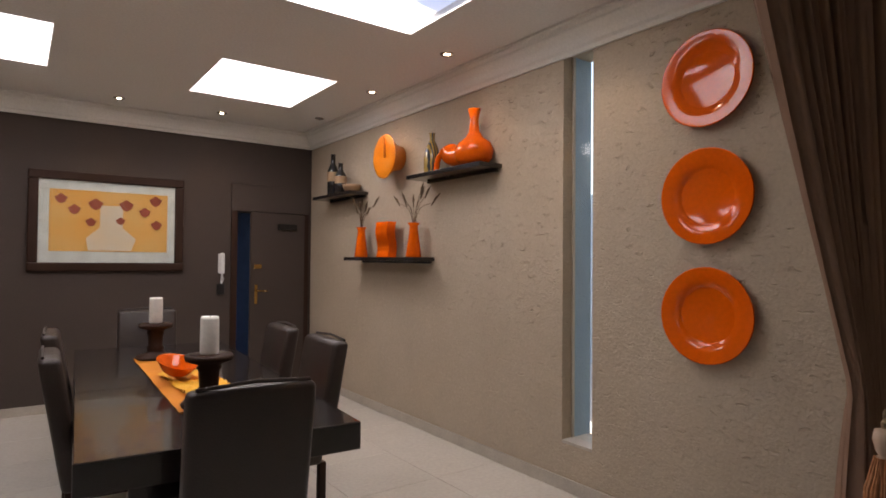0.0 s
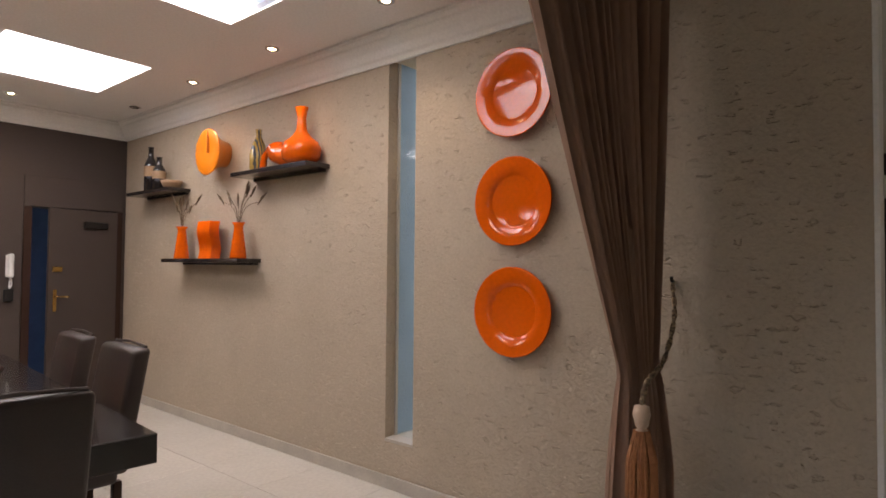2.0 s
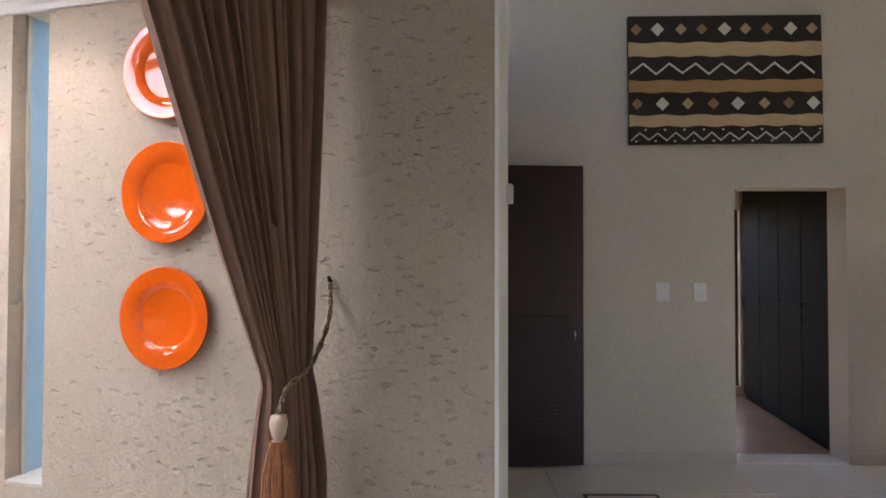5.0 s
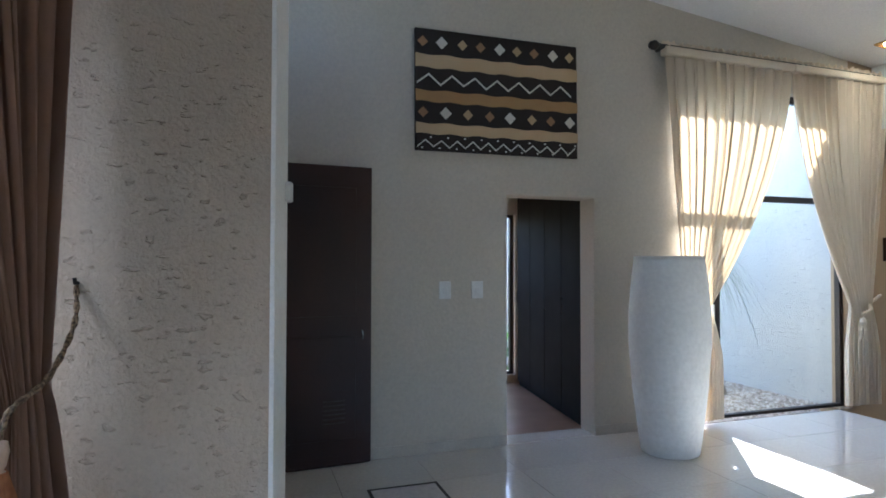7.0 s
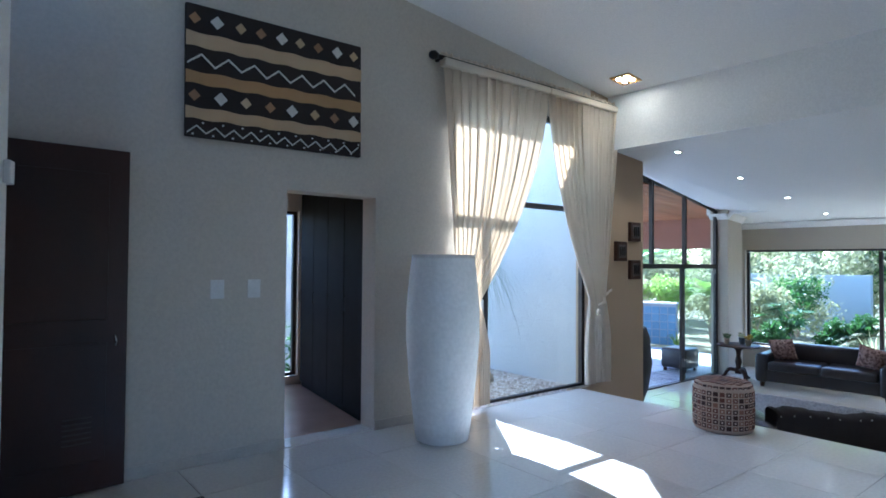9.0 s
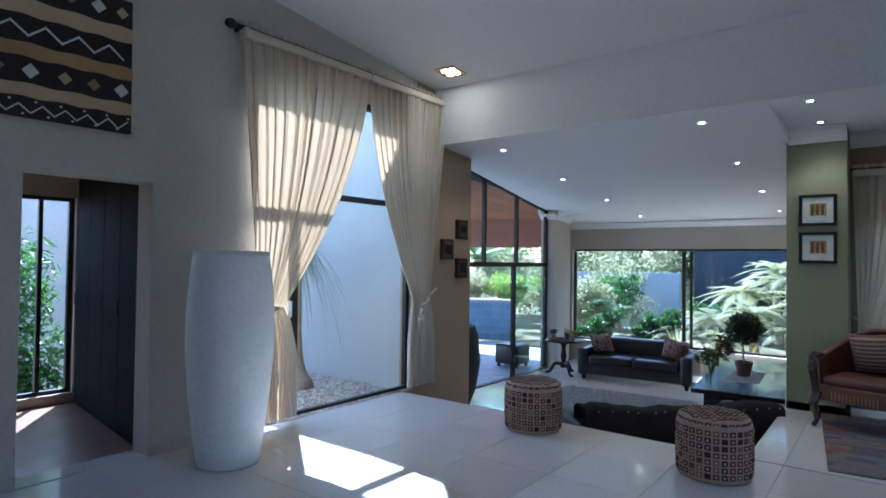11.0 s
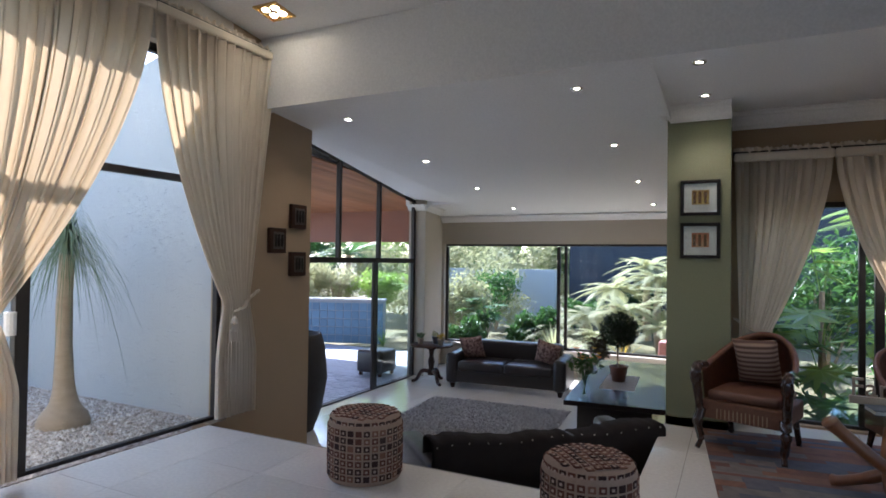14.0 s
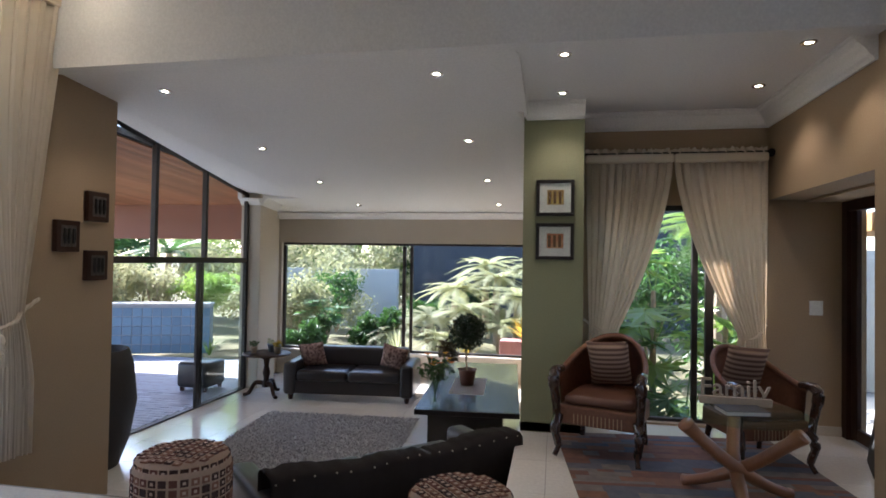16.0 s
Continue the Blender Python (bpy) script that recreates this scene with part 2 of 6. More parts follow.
def tube(points, radii, seg=8, flat=1.0):
    """A round limb through the points, with a radius at each."""
    bm = bmesh.new()
    pts = [Vector(p) for p in points]
    if not hasattr(radii, "__len__"):
        radii = [radii] * len(pts)
    rings = []
    ref = Vector((0, 0, 1))
    for i, p in enumerate(pts):
        d = (pts[min(i + 1, len(pts) - 1)] - pts[max(i - 1, 0)]).normalized()
        if abs(d.dot(ref)) > 0.95:
            ref = Vector((1, 0, 0))
        u = d.cross(ref).normalized()
        v = u.cross(d).normalized()
        rings.append([bm.verts.new(p + (u * math.cos(a) + v * math.sin(a) * flat) * radii[i]) for a in (2 * math.pi * k / seg for k in range(seg))])
    for a, b in zip(rings, rings[1:]):
        for k in range(seg):
            bm.faces.new((a[k], a[(k + 1) % seg], b[(k + 1) % seg], b[k]))
    bm.faces.new(rings[0][::-1])
    bm.faces.new(rings[-1])
    bmesh.ops.recalc_face_normals(bm, faces=bm.faces[:])
    return bm


def smooth_path(points, n=6):
    """More points along a bend through the given ones."""
    p = [Vector(q) for q in points]
    out = []
    for i in range(len(p) - 1):
        a, b, c, d = p[max(i - 1, 0)], p[i], p[i + 1], p[min(i + 2, len(p) - 1)]
        for k in range(n):
            t = k / n
            out.append(0.5 * (2 * b + (c - a) * t + (2 * a - 5 * b + 4 * c - d) * t * t + (3 * b - a - 3 * c + d) * t ** 3))
    out.append(p[-1])
    return out


def prism(outline, depth):
    """A flat shape (x, z) with thickness along +y."""
    bm = bmesh.new()
    a = [bm.verts.new((x, 0, z)) for x, z in outline]
    b = [bm.verts.new((x, depth, z)) for x, z in outline]
    bm.faces.new(a)
    bm.faces.new(b[::-1])
    n = len(outline)
    for i in range(n):
        bm.faces.new((a[i], b[i], b[(i + 1) % n], a[(i + 1) % n]))
    bmesh.ops.recalc_face_normals(bm, faces=bm.faces[:])
    return bm


def pillow(w, h, d, n=14, power=2.6):
    """A stuffed cushion standing in the xz plane."""
    bm = bmesh.new()
    for side in (1, -1):
        g = [[bm.verts.new((w * (i / n - 0.5) * (1 - 0.06 * (1 - abs(2 * j / n - 1) ** 2)),
                            side * d / 2 * ((1 - abs(2 * i / n - 1) ** power) * (1 - abs(2 * j / n - 1) ** power)) ** 0.5,
                            h * (j / n - 0.5) * (1 - 0.06 * (1 - abs(2 * i / n - 1) ** 2)))) for j in range(n + 1)] for i in range(n + 1)]
        for i in range(n):
            for j in range(n):
                bm.faces.new((g[i][j], g[i + 1][j], g[i + 1][j + 1], g[i][j + 1]))
    bmesh.ops.remove_doubles(bm, verts=bm.verts[:], dist=0.0005)
    bmesh.ops.recalc_face_normals(bm, faces=bm.faces[:])
    return bm


def rects(a0, a1, z0, z1, holes):
    """The wall's face cut into boxes round its openings."""
    cuts = sorted({a0, a1, *[h[0] for h in holes], *[h[1] for h in holes]})
    cuts = [c for c in cuts if a0 <= c <= a1]
    out = []
    for lo, hi in zip(cuts, cuts[1:]):
        spans = sorted((h[2], h[3]) for h in holes if h[0] <= lo + 1e-6 and h[1] >= hi - 1e-6)
        z = z0
        for s0, s1 in spans:
            if s0 > z:
                out.append((lo, hi, z, s0))
            z = max(z, s1)
        if z < z1:
            out.append((lo, hi, z, z1))
    return out


def wall(name, axis, at, thick, a0, a1, z0, z1, material, label, holes=(), m=None):
    bm = bmesh.new()
    for lo, hi, lz, hz in rects(a0, a1, z0, z1, holes):
        if axis == "x":
            box(at, at + thick, lo, hi, lz, hz, 0, bm)
        else:
            box(lo, hi, at, at + thick, lz, hz, 0, bm)
    bmesh.ops.remove_doubles(bm, verts=bm.verts[:], dist=0.0005)
    return solo(name, bm, material, label, "wall", m, kind="structure")


def cornice(name, p0, p1, inward, size, m=None, drop=0.0):
    """A coved moulding along the top of a wall; inward: unit vector away from the wall."""
    a, b, inn = Vector(p0), Vector(p1), Vector(inward)
    prof = [(0, -1), (0.12, -1), (0.18, -0.86), (0.3, -0.78), (0.45, -0.55), (0.7, -0.3), (0.8, -0.26), (0.86, -0.12), (1, -0.1), (1, 0), (0, 0)]
    bm = bmesh.new()
    rows = [[bm.verts.new(p + inn * (u * size) + Vector((0, 0, w * size))) for u, w in prof] for p in (a, b)]
    n = len(prof)
    for i in range(n):
        bm.faces.new((rows[0][i], rows[0][(i + 1) % n], rows[1][(i + 1) % n], rows[1][i]))
    bm.faces.new(rows[0])
    bm.faces.new(rows[1][::-1])
    bmesh.ops.recalc_face_normals(bm, faces=bm.faces[:])
    return solo(name, bm, trim_white, "white coved plaster cornice under the ceiling", "cornice", m, kind="structure")


# ---- the hall ----
XE = 4.64
YL = -5.58            # edge of the upper floor above the sunken lounge
LOW = -0.6
wall("wall_lounge_jamb", "x", XE - 0.002, 0.222, -6.89, -5.76, 0, 4.7, wall_tan, "tan plaster wall between window and lounge")
wall("wall_east", "x", XE, 0.22, -5.76, 1.6, 0, 4.7, wall_hall, "greige painted plaster wall of the entrance hall",
     [(-2.675, -1.84, 0, 2.06), (-5.76, -3.60, 0, 3.2)])
wall("wall_east_low", "x", XE - 0.002, 0.222, -6.89, YL, LOW, 0, wall_tan, "tan plaster wall beside the sunken lounge")
wall("wall_lounge_return", "y", -6.89, 0.16, XE + 0.22, 6.4, LOW, 3.6, wall_tan, "tan plaster return wall of the lounge")
wall("wall_hall_north", "y", 1.6, 0.2, 3.46, XE + 0.22, 0, 4.7, wall_hall, "greige plaster wall closing the entrance")
wall("wall_hall_west", "x", -2.9, 0.2, -6.3, 1.9, 0, 4.9, wall_tan, "tan plaster wall behind the hall", [(-4.4, -3.2, 0.3, 2.1)])
# fill for the hall: opening and lamp are added on the unseen side
lamp("west_window_light", "AREA", look((-2.75, -3.8, 1.2), (0, -3.8, 1.2)), 0.4, (0.86, 0.93, 1.0), size=(1.1, 1.7))


def slope_ceiling(name, x0, x1, y0, z0, y1, z1, thick, label):
    bm = bmesh.new()
    v = [bm.verts.new(p) for p in ((x0, y0, z0), (x1, y0, z0), (x1, y1, z1), (x0, y1, z1),
                                   (x0, y0, z0 + thick), (x1, y0, z0 + thick), (x1, y1, z1 + thick), (x0, y1, z1 + thick))]
    for f in ((0, 1, 2, 3), (7, 6, 5, 4), (0, 4, 5, 1), (1, 5, 6, 2), (2, 6, 7, 3), (3, 7, 4, 0)):
        bm.faces.new([v[i] for i in f])
    bmesh.ops.recalc_face_normals(bm, faces=bm.faces[:])
    return solo(name, bm, white_paint, label, "ceiling", kind="structure")


slope_ceiling("ceiling_hall", -2.9, XE + 0.2, -6.1, 3.58, 2.2, 4.5, 0.15, "white sloping plastered ceiling of the hall")
bm = bmesh.new()


def zmain(y):
    return 2.935 + (y + 6.11) * 0.0962


def top_at(y):
    return 3.0 + 0.175 * (y + 8.24)


for quad in (((1.06, -6.11), (4.75, -6.11), (4.75, -11.1), (1.06, -11.1)), ((1.06, -11.1), (5.9, -11.1), (5.9, -12.6), (1.06, -12.6))):
    bm.faces.new([bm.verts.new((x, y, zmain(y))) for x, y in quad])
bm.faces.new([bm.verts.new(p) for p in ((4.75, -6.11, zmain(-6.11)), (5.75, -6.11, top_at(-6.11) + 0.05), (5.75, -11.1, top_at(-11.1) + 0.05), (4.75, -11.1, zmain(-11.1)))])
bmesh.ops.remove_doubles(bm, verts=bm.verts[:], dist=0.001)
bmesh.ops.recalc_face_normals(bm, faces=bm.faces[:])
bmesh.ops.reverse_faces(bm, faces=[f for f in bm.faces if f.normal.z > 0])
ext = bmesh.ops.extrude_face_region(bm, geom=bm.faces[:])
bmesh.ops.translate(bm, vec=(0, 0, 0.15), verts=[v for v in ext["geom"] if isinstance(v, bmesh.types.BMVert)])
bmesh.ops.recalc_face_normals(bm, faces=bm.faces[:])
solo("ceiling_lounge", bm, white_paint, "white sloping ceiling of the lounge, raked up to the glass", "ceiling", kind="structure")
slope_ceiling("ceiling_sitting", -2.9, 1.06, -6.11, 2.90, -8.3, 2.90, 0.15, "white flat ceiling of the sitting corner")
wall("bulkhead", "y", -6.25, 0.14, -2.9, XE, 2.905, 3.75, white_paint, "white plastered bulkhead between hall and lounge")
bm = prism([(-6.26, 2.899), (-8.1, 2.899), (-8.1, zmain(-8.1) - 0.012), (-6.26, zmain(-6.26) - 0.012)], 0.02)
solo("ceiling_step", bm, white_paint, "white step between the two ceilings", "ceiling step", pose(1.07, 0, 0, 0, 0, 90), kind="structure")

# sitting corner
YW = -8.1
wall("wall_sitting_south", "y", YW - 0.2, 0.2, -1.9, 1.08, 0, 3.0, wall_tan, "tan plaster wall round the garden doors", [(-1.02, 0.42, 0.02, 2.05)])
wall("pillar", "y", -8.1, 0.5, 0.55, 1.08, 0, 3.0, wall_green, "olive green painted pillar beside the lounge")
wall("wall_lounge_west", "x", 0.88, 0.2, -12.4, -8.3, LOW, 3.0, wall_tan, "tan plaster side wall of the lounge")
wall("wall_sitting_west", "x", -1.4, 0.3, YW, -6.3, 2.09, 3.0, wall_tan, "tan plaster wall above the wide doorway")
wall("wall_sitting_west_end", "x", -1.4, 0.3, -6.3, -5.9, 0, 3.0, wall_tan, "tan plaster pier beside the doorway")
wall("wall_sitting_far", "y", -6.3, 0.2, -2.9, -1.4, 0, 3.6, wall_tan, "tan plaster wall closing the sitting corner")
wall("wall_recess", "x", -1.78, 0.04, YW, -6.3, 2.07, 3.0, wall_tan, "tan plaster above the glazed door")
bm = box(-1.8, -1.4, YW, -6.3, 2.07, 2.09)
solo("recess_soffit", bm, wall_tan, "tan plaster soffit of the doorway recess", "soffit", kind="structure")

# lounge
wall("wall_lounge_side", "x", 5.80, 0.1, -12.4, -11.62, LOW, 2.7, wall_beige, "beige plaster return behind the pier")
wall("wall_lounge_south", "y", -12.6, 0.2, 0.88, 5.9, LOW, 2.7, wall_beige, "beige plaster wall round the wide garden window", [(1.2, 5.74, -0.15, 1.79)])
bm = box(5.46, 5.80, -11.62, -11.05, LOW, 2.6, 0.01)
solo("wall_pier", bm, wall_beige, "beige plaster pier between the glass walls", "pier", kind="structure")
wall("riser_lounge", "y", YL, 0.05, 1.1, XE, LOW, -0.03, skirt, "beige tiled riser of the floor edge")
wall("riser_sitting", "x", 1.06, 0.04, -8.1, YL, LOW, -0.03, skirt, "beige tiled riser beside the sitting corner")


def tiled_floor(name, x0, x1, y0, y1, z, size, label, m=None, near=None, off=(0, 0)):
    """A grouted bed with one slab per tile; those inside near are parts, the rest one joined sheet."""
    bed = solo(name, box(x0, x1, y0, y1, z - 0.12, z - 0.004), grout, label, "floor", m, kind="structure")
    t = box(-size / 2 + 0.0015, size / 2 - 0.0015, -size / 2 + 0.0015, size / 2 - 0.0015, -0.012, 0, 0.001, seg=1)
    me = bpy.data.meshes.new("floor_tile")
    t.to_mesh(me)
    t.free()
    me.materials.append(tile)
    ax = math.floor(x0 / size)
    ay = math.floor(y0 / size)
    rest = bmesh.new()
    count = 0
    x = ax * size + off[0]
    while x < x1 + size:
        y = ay * size + off[1]
        while y < y1 + size:
            a, b, c, d = max(x, x0), min(x + size, x1), max(y, y0), min(y + size, y1)
            if b - a > 0.03 and d - c > 0.03:
                whole = b - a > size - 1e-4 and d - c > size - 1e-4
                inside = near is None or (near[0] < a and b < near[1] and near[2] < c and d < near[3])
                if inside and whole and count < 295:
                    ob = new("floor_tile", me)
                    ob.parent = bed
                    ob.location = ((a + b) / 2, (c + d) / 2, z + random.uniform(-0.0004, 0.0004))
                    count += 1
                else:
                    box(a + 0.0015, b - 0.0015, c + 0.0015, d - 0.0015, z - 0.012, z, 0, rest)
            y += size
        x += size
    if len(rest.verts):
        ob = part("cut_tile", rest, tile, bed)
        ob["kind"] = "stuff"
    else:
        rest.free()
    return bed


def skirting(name, x0, x1, y0, y1, z0, m=None):
    return solo(name, box(x0, x1, y0, y1, z0, z0 + 0.085, 0.004), skirt, "beige tile skirting along the wall", "skirting", m, kind="structure")


skirting("baseboard_hall", XE - 0.014, XE, -1.84, -0.05, 0)
skirting("baseboard_hall_b", XE - 0.014, XE, -3.60, -2.675, 0)
skirting("baseboard_pillar", 0.54, 1.09, -7.614, -7.6, 0)
skirting("baseboard_recess", -1.72, -1.1, YW, YW + 0.014, 0)

# cornices
cornice("cornice_sitting_south", (-1.1, YW, 2.90), (0.55, YW, 2.90), (0, 1, 0), 0.15)
cornice("cornice_pillar", (0.55, -7.6, 2.90), (1.06, -7.6, 2.90), (0, 1, 0), 0.14)
cornice("cornice_pillar_side", (1.08, -8.1, 2.90), (1.08, -7.46, 2.90), (1, 0, 0), 0.14)
cornice("cornice_sitting_west", (-1.1, YW, 2.90), (-1.1, -6.26, 2.90), (1, 0, 0), 0.15)
cornice("cornice_lounge_south", (0.95, -12.4, 2.325), (5.8, -12.4, 2.325), (0, 1, 0), 0.11)
cornice("cornice_pier_side", (5.46, -11.05, 2.455), (5.46, -11.62, 2.40), (-1, 0, 0), 0.11)
cornice("cornice_pier_front", (5.46, -11.05, 2.455), (5.8, -11.05, 2.455), (0, 1, 0), 0.11)


# ---- windows ----
def bar(name, x0, x1, y0, y1, z0, z1, parent, label=""):
    return part(name, box(x0, x1, y0, y1, z0, z1, 0.004, seg=1), frame_metal, parent, label)


def pane(x0, x1, y0, y1, z0, z1, parent):
    ob = part("pane", box(x0, x1, y0, y1, z0, z1), glass, parent)
    ob.visible_shadow = False
    return ob


def thing_s(name, label, category, m=None):
    ob = thing(name, label, category, m)
    ob["kind"] = "structure"
    return ob


w = thing_s("window_1", "tall dark bronze framed window onto the courtyard", "window")
X0 = XE + 0.09
bar("window_frame", X0, X0 + 0.06, -5.76, -3.60, 0.0, 0.03, w)
bar("window_frame", X0, X0 + 0.06, -5.76, -3.60, 3.13, 3.2, w)
bar("transom", X0, X0 + 0.06, -5.72, -3.64, 2.11, 2.17, w)
bar("jamb", X0, X0 + 0.06, -5.76, -5.71, 0.03, 3.13, w)
bar("jamb", X0, X0 + 0.06, -3.65, -3.60, 0.03, 3.13, w)
bar("mullion", X0 - 0.01, X0 + 0.05, -4.13, -4.04, 0.03, 2.11, w)
bar("rail", X0, X0 + 0.04, -4.04, -3.65, 0.62, 0.72, w)
pane(X0 + 0.02, X0 + 0.028, -5.71, -4.13, 0.03, 2.11, w)
pane(X0 + 0.02, X0 + 0.028, -4.04, -3.65, 0.72, 2.11, w)
pane(X0 + 0.02, X0 + 0.028, -5.71, -3.65, 2.17, 3.13, w)
part("latch", tube([(X0 - 0.03, -4.0, 0.95), (X0 - 0.03, -4.0, 1.1)], 0.035, 12), plastic_white, w, "white round latch")

w = thing_s("window_2", "glazed sliding wall with dark frames towards the patio", "window")
XG = 5.66


for y0, y1 in ((-6.95, -8.80), (-8.80, -9.87), (-9.87, -11.05)):
    bmp = bmesh.new()
    vs = [bmp.verts.new(p) for p in ((XG + 0.02, y0, 1.49), (XG + 0.02, y1, 1.49), (XG + 0.02, y1, top_at(y1)), (XG + 0.02, y0, top_at(y0)))]
    bmp.faces.new(vs)
    o = part("pane", bmp, glass, w)
    o.visible_shadow = False
for y in (-8.80, -9.87):
    bar("mullion", XG - 0.01, XG + 0.06, y - 0.03, y + 0.03, 1.49, top_at(y), w)
bar("jamb", XG, XG + 0.06, -7.0, -6.94, LOW, top_at(-7.0), w)
bar("jamb", XG, XG + 0.06, -11.06, -10.99, LOW, top_at(-11.0), w)
bar("transom", XG - 0.02, XG + 0.07, -11.0, -6.95, 1.41, 1.49, w)
bar("sill", XG - 0.02, XG + 0.07, -11.0, -6.95, LOW, LOW + 0.02, w)
bm = tube([(XG + 0.03, -6.95, top_at(-6.95)), (XG + 0.03, -11.05, top_at(-11.05))], 0.035, 4)
part("head", bm, frame_metal, w)
bar("stile", XG + 0.01, XG + 0.05, -9.86, -9.79, LOW + 0.02, 1.41, w)
bar("stile", XG - 0.03, XG + 0.01, -9.72, -9.66, LOW + 0.02, 1.41, w)
pane(XG + 0.025, XG + 0.033, -10.99, -9.86, LOW + 0.02, 1.41, w)
pane(XG - 0.015, XG - 0.007, -10.95, -9.72, LOW + 0.02, 1.41, w)

w = thing_s("window_3", "wide low window with dark frame onto the garden", "window")
for a, b, c, d, nm in ((1.2, 5.74, -0.15, -0.11, "sill"), (1.2, 5.74, 1.75, 1.79, "head"), (1.2, 1.25, -0.11, 1.74, "jamb"), (5.69, 5.74, -0.11, 1.74, "jamb"),
                       (3.40, 3.46, -0.11, 1.74, "mullion"), (3.27, 3.32, -0.11, 1.74, "mullion")):
    bar(nm, a, b, -12.53, -12.47, c, d, w)
pane(1.25, 3.40, -12.51, -12.502, -0.11, 1.74, w)
pane(3.46, 5.69, -12.51, -12.502, -0.11, 1.74, w)
part("window_sill", box(1.15, 5.74, -12.47, -12.36, -0.18, -0.152, 0.005), skirt, w, "beige tiled sill")

w = thing_s("window_4", "full height garden doors with dark frame", "window")
for a, b, c, d, nm in ((-1.02, 0.42, 0.02, 0.05, "sill"), (-1.02, 0.42, 2.0, 2.05, "head"), (-1.02, -0.97, 0.05, 2.0, "jamb"), (0.37, 0.42, 0.05, 2.0, "jamb"),
                       (-0.66, -0.59, 0.05, 2.0, "stile"), (-0.52, -0.47, 0.05, 2.0, "stile")):
    bar(nm, a, b, YW - 0.13, YW - 0.07, c, d, w)
pane(-0.97, -0.66, YW - 0.11, YW - 0.102, 0.05, 2.0, w)
pane(-0.47, 0.37, YW - 0.11, YW - 0.102, 0.05, 2.0, w)

w = thing_s("door_3", "glazed door in a dark wooden frame", "door")
for a, b, c, d, nm in ((YW, YW + 0.1, 0, 2.07, "door_frame"), (-6.4, -6.3, 0, 2.07, "door_frame"), (YW + 0.1, -6.4, 1.98, 2.07, "door_head")):
    part(nm, box(-1.78, -1.70, a, b, c, d, 0.006), dark_wood, w)
part("stile", box(-1.77, -1.73, YW + 0.1, YW + 0.2, 0.02, 1.98, 0.004), dark_wood, w)
part("bottom_rail", box(-1.77, -1.73, YW + 0.2, -6.4, 0.02, 0.12, 0.004), dark_wood, w)
o = part("pane", box(-1.754, -1.746, YW + 0.2, -6.4, 0.12, 1.98), glass, w)
o.visible_shadow = False


# ---- curtains ----
def drape(name, u0, u1, top, tie, tie_z, bottom, foot, folds, amp, material, m, label, seed=0, bulge=1.5, parent=None):
    """Cloth gathered on a rod from u0 to u1, drawn to the span tie at tie_z and hanging to the span foot."""
    rnd = random.Random(seed)
    bm = bmesh.new()
    cols, rows_n = folds * 10, 46
    ph = [rnd.uniform(-0.5, 0.5) for _ in range(folds + 2)]
    grid = []
    for r in range(rows_n + 1):
        f = r / rows_n
        z = top + (bottom - top) * f
        if z >= tie_z:
            s = (top - z) / (top - tie_z)
            a = u0 + (tie[0] - u0) * s ** bulge if abs(tie[0] - u0) > abs(tie[1] - u1) else u0 + (tie[0] - u0) * s
            b = u1 + (tie[1] - u1) * s ** bulge if abs(tie[1] - u1) > abs(tie[0] - u0) else u1 + (tie[1] - u1) * s
            k = 1 - 0.55 * s
        else:
            s = (tie_z - z) / (tie_z - bottom)
            e = min(1, s * 2.2) ** 0.7
            a, b = tie[0] + (foot[0] - tie[0]) * e, tie[1] + (foot[1] - tie[1]) * e
            k = 0.45 + 0.45 * e
        row = []
        for c in range(cols + 1):
            q = c / cols
            w0 = q * folds
            wob = ph[int(w0)] * (1 - w0 % 1) + ph[int(w0) + 1] * (w0 % 1)
            y = amp * k * (0.6 + 0.8 * abs(wob)) * (math.sin(2 * math.pi * w0 + wob * 4) + 0.35 * math.sin(4.1 * math.pi * w0 + 3 * wob + f * 2))
            u = a + (b - a) * (q + 0.012 * math.sin(2 * math.pi * w0 * 2 + wob * 3))
            row.append(bm.verts.new((u, y, z + (0.012 * wob if r == rows_n else 0))))
        grid.append(row)
    for r in range(rows_n):
        for c in range(cols):
            bm.faces.new((grid[r][c], grid[r][c + 1], grid[r + 1][c + 1], grid[r + 1][c]))
    return part(name, bm, material, parent, label, m, smooth=True)


def ruffle(u0, u1, z, m, parent, material, seed):
    rnd = random.Random(seed)
    bm = bmesh.new()
    n = int(abs(u1 - u0) * 90)
    rows_ = []
    for k, dz in enumerate((0.0, 0.025, 0.05)):
        rows_.append([bm.verts.new((u0 + (u1 - u0) * i / n, 0.022 * math.sin(i * 0.9 + k) + 0.01 * rnd.uniform(-1, 1), z + dz + (0.014 * rnd.uniform(-1, 1) if k == 2 else 0))) for i in range(n + 1)])
    for a, b in zip(rows_, rows_[1:]):
        for i in range(n):
            bm.faces.new((a[i], a[i + 1], b[i + 1], b[i]))
    return part("ruffle", bm, material, parent, "", m, smooth=True)


def rope(points, r, material, parent, label, m=None):
    pts = smooth_path(points, 8)
    bm = bmesh.new()
    for ph in (0, math.pi):
        tw = []
        for i, p in enumerate(pts):
            a = ph + i * 1.1
            tw.append(p + Vector((math.cos(a), math.sin(a), 0.3 * math.sin(a))) * r * 0.6)
        add(bm, tube(tw, r * 0.75, 6))
    return part("tie_back", bm, material, parent, label, m, smooth=True)


